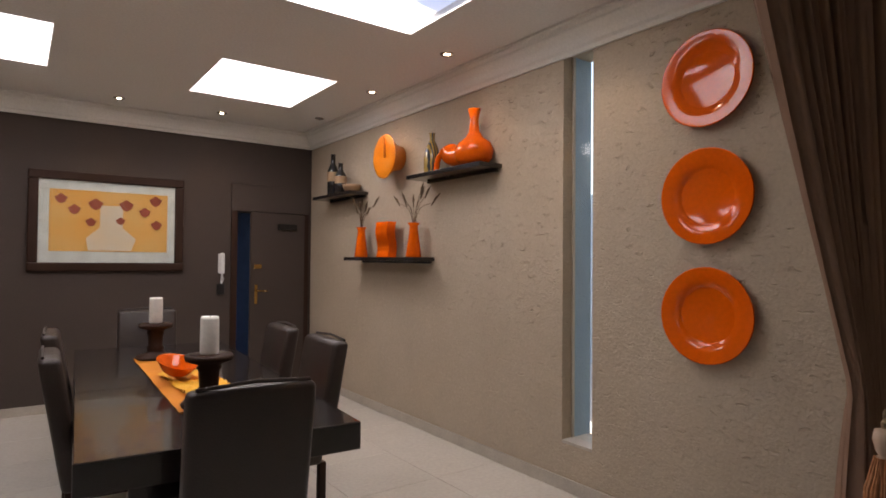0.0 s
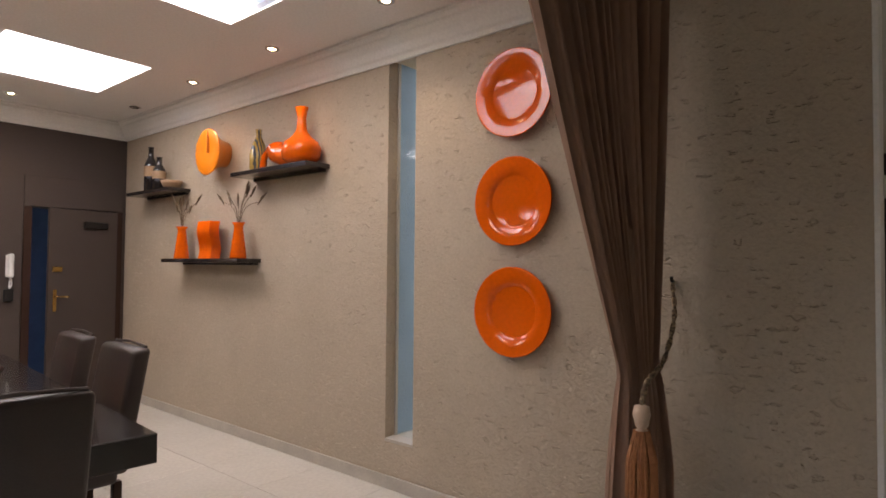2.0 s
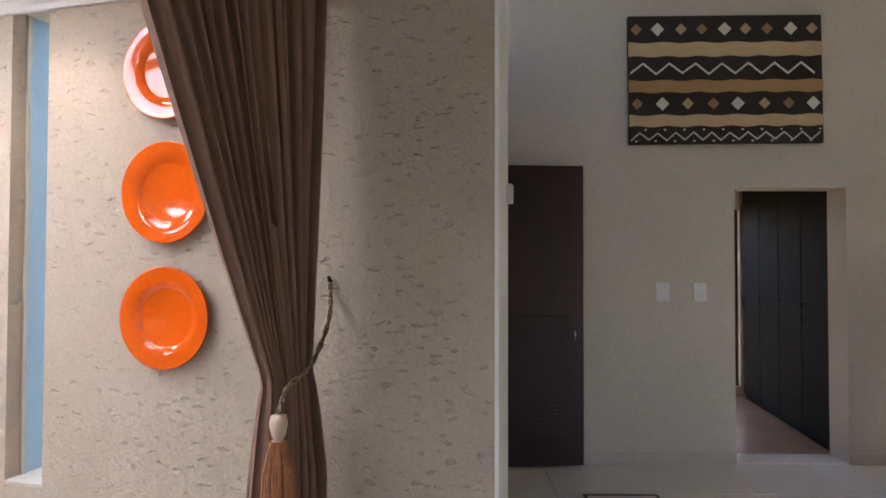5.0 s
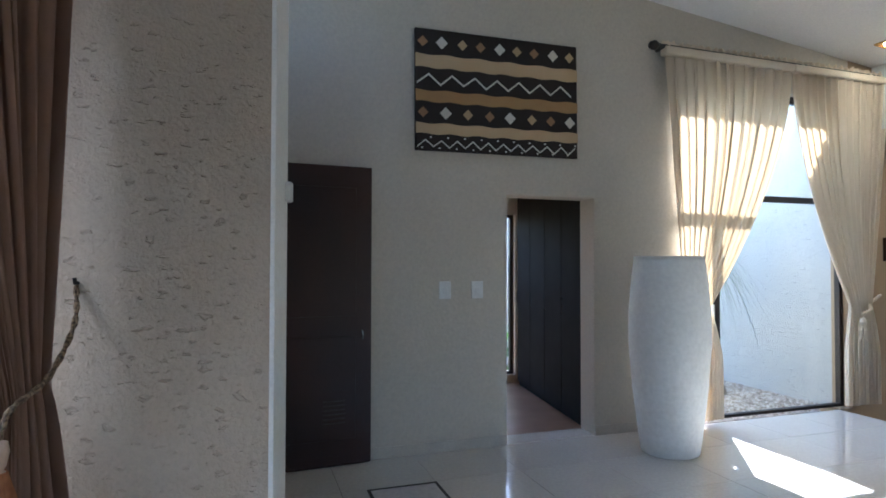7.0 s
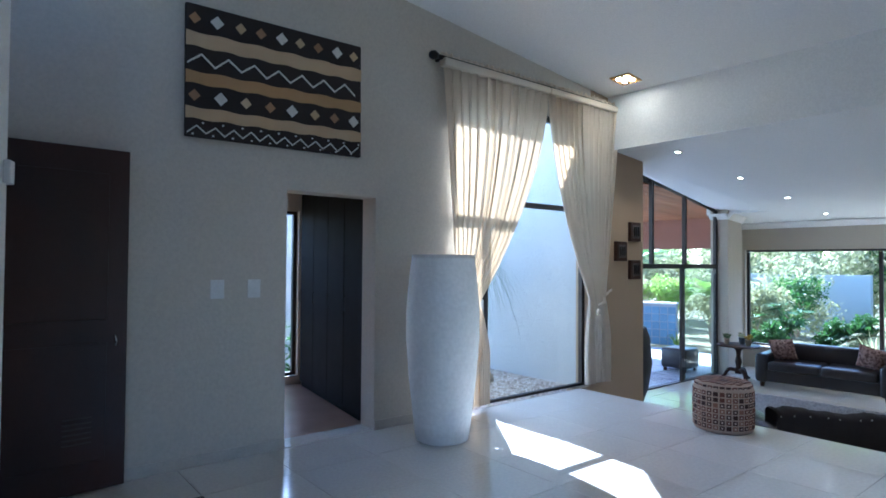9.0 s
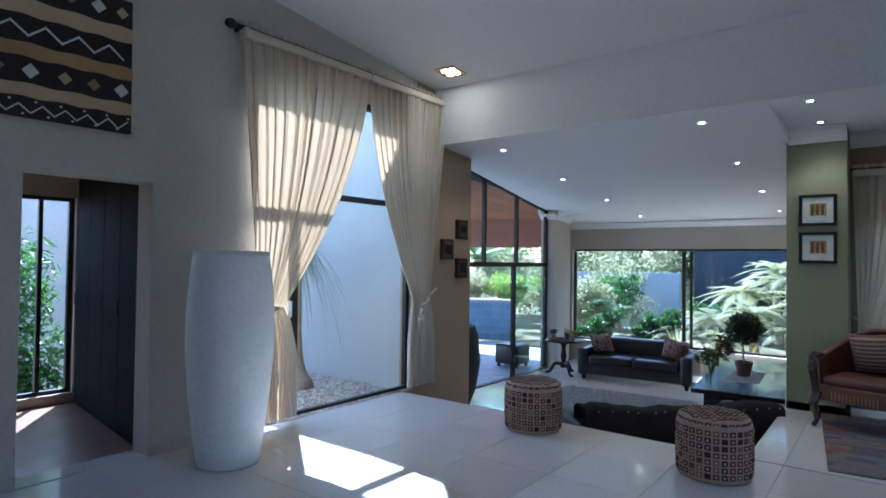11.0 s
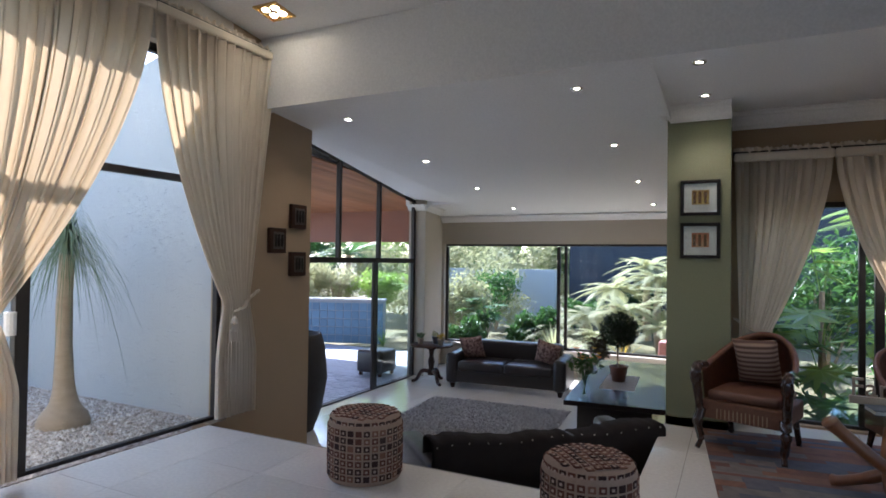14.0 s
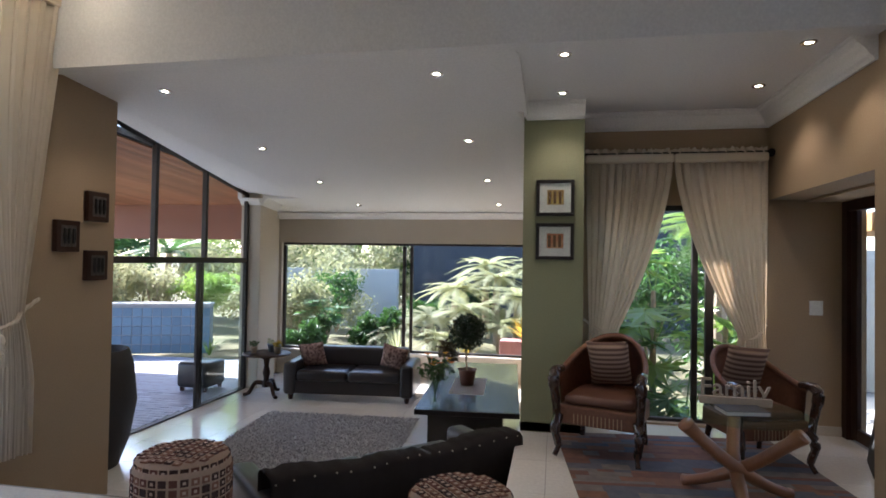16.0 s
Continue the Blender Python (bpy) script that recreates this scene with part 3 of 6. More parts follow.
def fringe(x, y, z, length, radius, material, parent, m, name="tassel_fringe", n=60, seed=1):
    rnd = random.Random(seed)
    bm = bmesh.new()
    for i in range(n):
        a = 2 * math.pi * i / n * 5 + rnd.random()
        r0, r1 = radius * 0.45 * rnd.random() ** 0.5, radius * rnd.uniform(0.5, 1.0)
        add(bm, tube([(x + r0 * math.cos(a), y + r0 * math.sin(a), z), (x + r1 * 0.9 * math.cos(a), y + r1 * 0.9 * math.sin(a), z - length * 0.4),
                      (x + r1 * math.cos(a), y + r1 * math.sin(a), z - length * rnd.uniform(0.85, 1.0))], [0.004, 0.006, 0.004], 4))
    return part(name, bm, material, parent, "", m)


# hall curtains: u runs along -y of the hall
HC = pose(XE - 0.10, 0, 0, 0, 0, -90)
rod = thing("curtain_rod", "dark iron curtain rod above the courtyard window", "curtain rod")
part("pole", tube([(XE - 0.1, -3.26, 3.445), (XE - 0.1, -6.24, 3.445)], 0.022, 12), black_iron, rod)
part("finial", lathe([(0, -0.05), (0.03, -0.04), (0.045, 0), (0.03, 0.04), (0, 0.05)], 16), black_iron, rod, "", pose(XE - 0.1, -3.24, 3.445, 90), True)
part("bracket", box(XE - 0.11, XE, -3.36, -3.33, 3.425, 3.465, 0.004), black_iron, rod)
part("bracket", box(XE - 0.11, XE, -6.14, -6.11, 3.425, 3.465, 0.004), black_iron, rod)
for nm, u0, u1, tie, foot, sd, tz in (("a", 3.34, 4.86, (3.56, 3.84), (3.52, 3.98), 3, 1.08), ("b", 4.86, 6.2, (5.62, 5.90), (5.56, 5.98), 4, 1.05)):
    c = thing("curtain", "cream sheer gathered curtain tied back at the courtyard window", "curtain", None, "courtyard curtains")
    drape("cloth", u0, u1, 3.405, tie, tz, 0.06, foot, 13, 0.04, curtain_white, HC, "", sd, 1.7, c)
    part("heading", box(XE - 0.15, XE - 0.05, -u1, -u0, 3.365, 3.445, 0.02), curtain_white, c)
    ruffle(u0, u1, 3.445, HC, c, curtain_white, sd)
    mid = (tie[0] + tie[1]) / 2
    out = tie[1] + 0.12 if nm == "b" else tie[0] - 0.1
    rope([(out, -0.02, tz + 0.12), (tie[1] if nm == "b" else tie[0], 0.0, tz + 0.03), (mid, -0.1, tz - 0.02), (mid - 0.12, -0.1, tz - 0.06)], 0.014, curtain_white, c, "cream twisted cord", HC)
    part("tassel_head", lathe([(0, 0.05), (0.022, 0.03), (0.03, 0), (0.022, -0.03), (0, -0.04)], 14), curtain_white, c, "", HC @ pose(mid - 0.12, -0.11, tz - 0.14), True)
    fringe(mid - 0.12, -0.11, tz - 0.16, 0.16, 0.05, curtain_white, c, HC, seed=sd)

# sitting corner curtains: u runs along -x
SC = pose(0, YW + 0.14, 0, 0, 0, 180)
rod = thing("curtain_rod", "dark iron curtain rod above the garden doors", "curtain rod")
part("pole", tube([(0.54, YW + 0.14, 2.50), (-1.07, YW + 0.14, 2.50)], 0.02, 12), black_iron, rod)
part("finial", lathe([(0, -0.04), (0.03, -0.02), (0.04, 0.01), (0.02, 0.04), (0, 0.05)], 16), black_iron, rod, "", pose(-1.085, YW + 0.14, 2.5, 0, 90, 0), True)
part("bracket", box(-1.05, -1.02, YW, YW + 0.15, 2.48, 2.52, 0.004), black_iron, rod)
part("bracket", box(0.49, 0.52, YW, YW + 0.15, 2.48, 2.52, 0.004), black_iron, rod)
for nm, u0, u1, tie, foot, sd in (("a", -0.53, 0.26, (-0.48, -0.22), (-0.5, -0.16), 5), ("b", 0.26, 1.05, (0.82, 1.04), (0.76, 1.06), 6)):
    c = thing("curtain", "cream sheer curtain tied back at the garden doors", "curtain", None, "garden door curtains")
    drape("cloth", u0, u1, 2.47, tie, 0.86, 0.05, foot, 11, 0.03, curtain_white, SC, "", sd, 1.6, c)
    part("heading", box(-u1, -u0, YW + 0.10, YW + 0.19, 2.42, 2.50, 0.02), curtain_white, c)
    ruffle(u0, u1, 2.50, SC, c, curtain_white, sd)
    out = tie[0] - 0.04 if nm == "a" else tie[1] + 0.03
    rope([(out, 0.1, 0.96), ((tie[0] + tie[1]) / 2, -0.07, 0.86), (tie[1] if nm == "a" else tie[0], -0.06, 0.84)], 0.012, curtain_white, c, "cream twisted cord", SC)
    x = tie[1] if nm == "a" else tie[0]
    fringe(x, -0.07, 0.78, 0.14, 0.04, curtain_white, c, SC, seed=sd)


# ---- the dining room (in its own frame) ----
SL0, SL1, SLZ, SLT = 2.447, 2.694, 0.327, 2.862
XP, YD, HD = 2.56, 6.785, 3.0
wall("wall_plates", "x", XP, 0.26, 0.06, YD, 0, HD + 0.3, plaster, "rough pitted beige plaster wall with display plates", [(SL0, SL1, SLZ, SLT)], DM)
wall("wall_dining_north", "y", YD, 0.2, -2.7, XP + 0.26, 0, HD + 0.3, wall_dark, "dark brown painted wall of the dining room", [(1.67, 2.46, 0, 2.03)], DM)
wall("wall_dining_west", "x", -2.9, 0.2, 1.0, YD + 0.2, 0, HD + 0.3, wall_tan, "tan plaster wall of the dining room", (), DM)
wall("wall_header", "y", 0.86, 0.16, -2.9, XP, 2.78, 4.7, white_paint, "white plastered beam above the curtain", (), DM)
solo("wall_end_trim", box(XP - 0.012, XP + 0.275, 0.04, 0.06, 0, 4.0, 0.003), trim_white, "white painted edge of the wall end", "trim", DM, kind="structure")
wall("wall_plates_upper", "x", XP, 0.26, 0.06, 0.86, HD + 0.3, 4.8, plaster, "rough pitted beige plaster above the wall end", (), DM)
SKY = [(0.88, 1.825, 4.565, 5.63), (0.81, 1.755, 2.26, 3.32), (-1.13, -0.18, 4.56, 5.61), (-1.15, -0.2, 2.26, 3.32)]
bm = bmesh.new()
for lo, hi, c0, c1 in rects(-2.9, XP, 1.0, YD, SKY):
    box(lo, hi, c0, c1, HD, HD + 0.05, 0, bm)
for lo, hi, c0, c1 in rects(-2.9, XP, 1.0, YD, [(a - 0.38, b + 0.38, c - 0.38, d + 0.38) for a, b, c, d in SKY]):
    box(lo, hi, c0, c1, HD + 0.052, HD + 0.3, 0, bm)
solo("ceiling_dining", bm, white_paint, "white flat ceiling with square skylights", "ceiling", DM, kind="structure")
opal = mat("opal_diffuser", (0.85, 0.87, 0.88), 0.4, (0.82, 0.84, 0.86), 2)
tl_ = opal.node_tree.nodes.new("ShaderNodeBsdfTranslucent")
mx_ = opal.node_tree.nodes.new("ShaderNodeMixShader")
tl_.inputs[0].default_value, mx_.inputs[0].default_value = (0.95, 0.97, 1.0, 1), 0.85
opal.node_tree.links.new(opal.node_tree.nodes["Principled BSDF"].outputs[0], mx_.inputs[1])
opal.node_tree.links.new(tl_.outputs[0], mx_.inputs[2])
opal.node_tree.links.new(mx_.outputs[0], opal.node_tree.nodes["Material Output"].inputs[0])
for a, b, c, d in SKY:
    solo("skylight_pane", box(a - 0.02, b + 0.02, c - 0.02, d + 0.02, HD + 0.053, HD + 0.061), opal, "square opal skylight pane in the ceiling", "skylight", DM, "", "structure")
    lamp("skylight", "AREA", DM @ pose((a + b) / 2, (c + d) / 2, HD + 0.012), 4.9, (0.93, 0.97, 1.0), size=(b - a, d - c))
tiled_floor("floor_dining", -2.9, XP, -0.4, YD, 0.005, 0.645, "cream polished tiles of the dining room", DM, (-0.6, 3.0, 0.4, 7), (0.07, 0.1))
skirting("baseboard_plates", XP - 0.014, XP, 0.06, YD, 0.005, DM)
skirting("baseboard_dining_north", -2.7, 1.6, YD - 0.014, YD, 0.005, DM)
cornice("cornice_plates", (XP, 1.02, HD), (XP, YD, HD), (-1, 0, 0), 0.17, DM)
cornice("cornice_dining_north", (-2.7, YD, HD), (XP, YD, HD), (0, -1, 0), 0.17, DM)

w = thing_s("window_5", "narrow slit window in the thick plaster wall", "window", DM)
bar("jamb", XP + 0.085, XP + 0.11, SL0, SL0 + 0.012, SLZ, SLT, w)
part("jamb", box(XP + 0.085, XP + 0.11, SL1 - 0.012, SL1, SLZ, SLT, 0.003), skirt, w)
pane(XP + 0.094, XP + 0.10, SL0 + 0.012, SL1 - 0.012, SLZ, SLT, w)
# lining added to brighten the reveal; the sky's blue light is its colour
part("outer_lining", box(XP + 0.112, XP + 0.27, SL1 - 0.008, SL1 - 0.002, SLZ, SLT), mat("skylight_blue_lining", (0.34, 0.49, 0.64), 0.8, (0.28, 0.42, 0.57), 9, 0.7, 0.006, 60), w, "roughcast outer reveal, coloured with the sky's blue light")
part("window_sill", box(XP - 0.004, XP + 0.24, SL0, SL1, SLZ - 0.018, SLZ + 0.002, 0.003), skirt, w, "beige sill")
# assumed wall; the blue of skylit shade is put into its colour
solo("outer_wall_fin", box(XP + 4.0, XP + 4.15, 1.2, 9.0, -0.1, 2.5, 0.01), mat("shade_blue_render", (0.42, 0.54, 0.66), 0.8, (0.34, 0.46, 0.58), 3), "roughcast boundary wall outside the slit, coloured with blue shade", "wall", DM, kind="structure")

# unseen pale ground, added to throw daylight onto the slit's reveal
solo("side_path_paving", box(XP + 0.27, XP + 3.98, 1.3, 9.0, -0.2, -0.03), mat("pale_bounce_surface", (0.50, 0.50, 0.49), 0.8, (0.42, 0.42, 0.41), 4), "pale sheet added outside the slit window to bounce light", "paving", DM, kind="structure")
# door in the dark wall
w = thing_s("door_1", "dark brown wooden door standing ajar with brass handle", "door", DM)
part("door_frame", box(1.60, 1.67, YD - 0.03, YD + 0.12, 0, 2.03, 0.006), dark_wood, w)
part("door_frame", box(2.46, 2.52, YD - 0.03, YD + 0.12, 0, 2.03, 0.006), dark_wood, w)
part("door_head", box(1.60, 2.52, YD - 0.03, YD + 0.12, 2.03, 2.34, 0.006), wall_dark, w)
leaf = part("door_leaf", box(0, 0.68, -0.02, 0.02, 0.01, 2.02, 0.004), wall_dark, w, "", pose(2.46, YD - 0.02, 0, 0, 0, 188))
part("lock_plate", box(0.60, 0.635, 0.02, 0.026, 0.98, 1.2, 0.003), brass, leaf, "brass lock plate")
part("door_handle", tube(smooth_path([(0.62, 0.02, 1.13), (0.62, 0.065, 1.13), (0.59, 0.07, 1.13), (0.50, 0.065, 1.125)], 4), 0.009, 8), brass, leaf, "brass lever handle", None, True)
part("night_latch", box(0.56, 0.65, 0.02, 0.045, 1.38, 1.43, 0.006), brass, leaf)
part("door_closer", box(0.12, 0.36, 0.02, 0.06, 1.83, 1.90, 0.008), black_iron, leaf, "dark door closer")
# the dim blue light in the door gap is put into this colour
solo("room_beyond_wall", box(1.2, 3.4, YD + 2.0, YD + 2.2, 0, 2.8), mat("blue_light_wall", (0.02, 0.05, 0.12), 0.8), "wall in the next room, coloured with dim blue light", "wall", DM, kind="structure")

t = thing("intercom", "white intercom handset on the dark wall", "intercom", DM)
part("base", box(1.465, 1.535, YD - 0.03, YD, 1.325, 1.545, 0.012), plastic_white, t)
part("handset", box(1.475, 1.525, YD - 0.065, YD - 0.035, 1.32, 1.555, 0.016), plastic_white, t)
part("cord", tube(smooth_path([(1.50, YD - 0.04, 1.32), (1.515, YD - 0.03, 1.26), (1.495, YD - 0.03, 1.22), (1.505, YD - 0.02, 1.33)], 6), 0.007, 6), plastic_white, t, "", None, True)
solo("key_rack", box(1.455, 1.535, YD - 0.03, YD, 1.09, 1.21, 0.008), black_iron, "small black box below the intercom", "key rack", DM)

# framed picture
t = thing("framed_picture", "orange flower print in a wide dark frame", "picture", DM)
fx0, fx1, fz0, fz1 = -0.275, 1.095, 1.355, 2.325
for a, b, c, d in ((fx0, fx1, fz0, fz0 + 0.085), (fx0, fx1, fz1 - 0.085, fz1), (fx0, fx0 + 0.085, fz0 + 0.085, fz1 - 0.085), (fx1 - 0.085, fx1, fz0 + 0.085, fz1 - 0.085)):
    part("frame", box(a, b, YD - 0.045, YD, c, d, 0.012), dark_wood, t)
part("mount", box(fx0 + 0.085, fx1 - 0.085, YD - 0.014, YD, fz0 + 0.085, fz1 - 0.085), mat("white_card", (0.75, 0.74, 0.72), 0.8), t, "white card mount")
part("print", box(-0.104, 0.936, YD - 0.018, YD - 0.0145, 1.55, 2.15), mat("orange_wash", (0.85, 0.36, 0.06), 0.5, (0.80, 0.48, 0.18), 2.2, 0.5), t, "orange watercolour print")
part("painted_vase", prism([(0.42, 1.60), (0.80, 1.60), (0.84, 1.72), (0.72, 1.83), (0.72, 2.05), (0.52, 2.05), (0.52, 1.83), (0.40, 1.72)], 0.002), mat("pale_wash", (0.72, 0.62, 0.54), 0.6, (0.80, 0.56, 0.36), 5, 0.7), t, "pale painted vase", pose(-0.2, YD - 0.0215, -0.04))
poppy = mat("red_brown_wash", (0.30, 0.05, 0.03), 0.6, (0.45, 0.10, 0.05), 12, 0.6)
for px, pz, r in ((0.19, 2.10, 0.05), (0.30, 2.0, 0.05), (0.48, 2.06, 0.06), (0.44, 1.88, 0.045), (0.70, 1.90, 0.04), (0.75, 2.06, 0.06), (0.92, 2.0, 0.05), (1.02, 2.12, 0.055), (1.03, 1.87, 0.05)):
    out = [(px + r * (1 + 0.18 * math.sin(5 * a)) * math.cos(a), pz + r * 0.85 * (1 + 0.15 * math.cos(4 * a)) * math.sin(a)) for a in (2 * math.pi * i / 18 for i in range(18))]
    part("poppy", prism(out, 0.002), poppy, t, "", pose(-0.2, YD - 0.0245, -0.04))
o = part("picture_glass", box(fx0 + 0.085, fx1 - 0.085, YD - 0.031, YD - 0.028, fz0 + 0.085, fz1 - 0.085), glass, t)
o.visible_shadow = False


# plates on the wall
solo("room_beyond_ceiling", box(0.9, 3.6, YD + 0.27, YD + 2.3, 2.4, 2.5), white_paint, "ceiling of the next room", "ceiling", DM, kind="structure")
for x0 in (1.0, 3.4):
    # same dark blue, standing in for the dim light in there
    solo("room_beyond_side", box(x0, x0 + 0.2, YD + 0.27, YD + 2.0, 0, 2.4), MATS["blue_light_wall"], "side wall of the next room", "wall", DM, kind="structure")


def plate(r, depth):
    return lathe([(0, 0.0), (r * 0.56, 0.0), (r * 0.60, 0.004), (r * 0.63, 0.012), (r * 0.80, 0.018), (r * 0.98, depth), (r, depth), (r, depth - 0.008), (r * 0.8, 0.006), (r * 0.5, -0.016), (0, -0.016)], 56, False)


for z in (2.445, 1.836, 1.22):
    solo("wall_plate", plate(0.25, 0.026), orange, "large glossy orange ceramic plate hung on plaster", "plate", DM @ pose(XP - 0.022, 1.683, z, 0, -90 + random.uniform(-1.5, 1.5), 0), "orange wall plates", smooth=True)
t = thing("wall_dish", "deep amber orange round dish hung above the shelves", "dish", DM @ pose(XP, 4.74, 2.45, 0, -90, 0) @ Matrix.Diagonal((0.93, 0.93, 0.85, 1)))
part("bowl", lathe([(0.12, 0), (0.14, 0.10), (0.215, 0.19), (0.22, 0.20), (0.21, 0.205), (0.1, 0.185), (0, 0.18)], 48), amber, t, "", None, True)
part("slot", box(-0.01, 0.2, -0.006, 0.006, 0.18, 0.207, 0.002), mat("deep_orange", (0.5, 0.12, 0.01), 0.5), t, "incised slot")


# shelves and what stands on them
def shelf(y0, y1, z, depth=0.22):
    t = thing("wall_shelf", "dark floating wooden shelf on the plaster wall", "shelf", DM, "floating shelves")
    part("board", box(XP - depth, XP, y0, y1, z - 0.035, z, 0.003), ebony, t)
    part("batten", box(XP - 0.03, XP - 0.001, y0 + 0.04, y1 - 0.04, z - 0.055, z - 0.036, 0.002), ebony, t)
    return t


shelf(5.345, 6.24, 2.19)
shelf(3.295, 4.28, 2.215)
shelf(4.155, 5.45, 1.518)
bottle_dark = mat("dark_bottle_glass", (0.018, 0.016, 0.018), 0.12, None, 5, coat=0.6)
cork = mat("tan_woven_wrap", (0.42, 0.27, 0.16), 0.8, (0.33, 0.2, 0.11), 40, 0.6, 0.002, 120)


def bottle(x, y, z, r, h, label):
    t = thing("bottle", label, "bottle", DM @ pose(x, y, z))
    part("glass_body", lathe([(r * 0.95, 0), (r, 0.01), (r, h * 0.58), (r * 0.75, h * 0.68), (r * 0.42, h * 0.78), (r * 0.38, h * 0.97), (r * 0.46, h * 0.98), (r * 0.44, h)], 24), bottle_dark, t, "", None, True)
    part("wrap", lathe([(r * 1.03, h * 0.34), (r * 1.04, h * 0.36), (r * 1.04, h * 0.55), (r * 1.02, h * 0.57)], 24, False), cork, t, "tan woven band", None, True)


bottle(XP - 0.1, 5.97, 2.19, 0.062, 0.46, "tall dark bottle with tan band on a shelf")
bottle(XP - 0.12, 5.74, 2.19, 0.062, 0.33, "short dark bottle with tan band on a shelf")
solo("small_bowl", lathe([(0.03, 0), (0.07, 0.015), (0.09, 0.05), (0.1, 0.075), (0.09, 0.07), (0.05, 0.03), (0, 0.025)], 24), cork, "small tan bowl on a shelf", "bowl", DM @ pose(XP - 0.11, 5.50, 2.19), smooth=True)


def bud_vase(y):
    t = thing("bud_vase", "tapered orange vase holding dried stems", "vase", DM @ pose(XP - 0.11, y, 1.518), "orange bud vases")
    part("vase_body", lathe([(0.065, 0), (0.068, 0.01), (0.038, 0.24), (0.036, 0.27), (0.055, 0.30), (0.05, 0.298), (0.03, 0.265), (0, 0.26)], 28), orange, t, "", None, True)
    rnd = random.Random(int(y * 100))
    dry = mat("dried_brown_stems", (0.13, 0.085, 0.05), 0.9, None, 30)
    for i in range(8):
        a = rnd.uniform(0, 2 * math.pi)
        s = rnd.uniform(0.06, 0.16)
        tip = Vector((s * math.cos(a) * 0.6, s * math.sin(a) * 1.5, 0.30 + rnd.uniform(0.14, 0.26)))
        bm = tube(smooth_path([(0, 0, 0.26), (tip.x * 0.35, tip.y * 0.35, 0.42), tip], 3), 0.0025, 5)
        add(bm, tube([tip - Vector((0, 0, 0.02)), tip + Vector((tip.x * 0.25, tip.y * 0.25, 0.04)), tip + Vector((tip.x * 0.5, tip.y * 0.5, 0.08))], [0.004, 0.011, 0.002], 5))
        part("dried_stem", bm, dry, t)


bud_vase(5.28)
bud_vase(4.32)
bm = bmesh.new()
n = 14
prof = [(0.105 + 0.0 * k, 0.33 * k / n, 0.028 * math.sin(2 * math.pi * k / n)) for k in range(n + 1)]
rows_ = []
for hw, z, dx in prof:
    rows_.append([bm.verts.new((dx - 0.04, dx - hw, z)), bm.verts.new((dx + 0.05, dx - hw, z)), bm.verts.new((dx + 0.05, dx + hw, z)), bm.verts.new((dx - 0.04, dx + hw, z))])
for a, b in zip(rows_, rows_[1:]):
    for i in range(4):
        bm.faces.new((a[i], a[(i + 1) % 4], b[(i + 1) % 4], b[i]))
bm.faces.new(rows_[0][::-1])
bm.faces.new(rows_[-1])
bmesh.ops.recalc_face_normals(bm, faces=bm.faces[:])
solo("wavy_vase", bm, orange, "wavy flat sided orange vase on a shelf", "vase", DM @ pose(XP - 0.11, 4.80, 1.518), smooth=False)

# long necked jug with a looped tail
t = thing("orange_jug", "glossy orange long-necked vessel with looped handle", "vessel", DM @ pose(XP - 0.12, 3.53, 2.215) @ Matrix.Diagonal((0.86, 0.98, 0.82, 1)))
bm = lathe([(0.0, 0), (0.10, 0.0), (0.15, 0.05), (0.165, 0.13), (0.14, 0.20), (0.08, 0.25), (0.045, 0.31), (0.035, 0.42), (0.055, 0.52), (0.05, 0.52), (0.03, 0.43), (0, 0.42)], 36)
part("vessel_body", bm, orange, t, "", pose(0, -0.05, 0), True)
part("spout_body", tube(smooth_path([(0, 0.0, 0.11), (0, 0.15, 0.115), (0, 0.24, 0.15), (0, 0.28, 0.20)], 6), [0.105] * 7 + [0.1] * 6 + [0.085] * 6, 24), orange, t, "", None, True)
part("handle", tube(smooth_path([(0, 0.24, 0.16), (0, 0.33, 0.19), (0, 0.42, 0.14), (0, 0.45, 0.05), (0, 0.445, 0.005)], 6), 0.028, 14), orange, t, "looped orange handle", None, True)
t = thing("striped_bottle", "bottle with gold and black swirls on a shelf", "bottle", DM @ pose(XP - 0.11, 4.05, 2.215))
part("glass_body", lathe([(0.06, 0), (0.068, 0.02), (0.07, 0.14), (0.05, 0.22), (0.022, 0.28), (0.022, 0.33), (0.027, 0.34)], 28), mat("gold_black_swirl", (0.40, 0.26, 0.07), 0.25, (0.03, 0.035, 0.04), 14, 0.12, kind="wave", stretch=(1, 1, 1.6)), t, "", None, True)

# portiere
PC = DM @ pose(0, 0.87, 0)
c = thing("portiere", "taupe brown curtain drawn aside with a tasselled cord", "curtain", None)
drape("cloth", 1.22, 2.47, 2.70, (2.08, 2.40), 1.03, 0.03, (2.0, 2.47), 15, 0.072, curtain_brown, PC, "", 11, 1.08, c)
cord = mat("taupe_gold_cord", (0.10, 0.065, 0.04), 0.85, (0.34, 0.24, 0.14), 70, 0.2)
rope([(2.55, -0.05, 1.40), (2.48, -0.08, 1.25), (2.26, -0.11, 1.09), (2.04, -0.12, 1.03), (1.975, -0.12, 0.95)], 0.0095, cord, c, "twisted brown cord", PC)
part("tassel_head", lathe([(0, 0.06), (0.035, 0.05), (0.042, 0.015), (0.03, -0.03), (0.02, -0.045), (0.03, -0.05), (0, -0.06)], 20), mat("pale_turned_wood", (0.62, 0.45, 0.33), 0.5), c, "pale turned wooden tassel head", PC @ pose(1.975, -0.12, 0.90) @ Matrix.Diagonal((0.8, 0.8, 0.9, 1)), True)
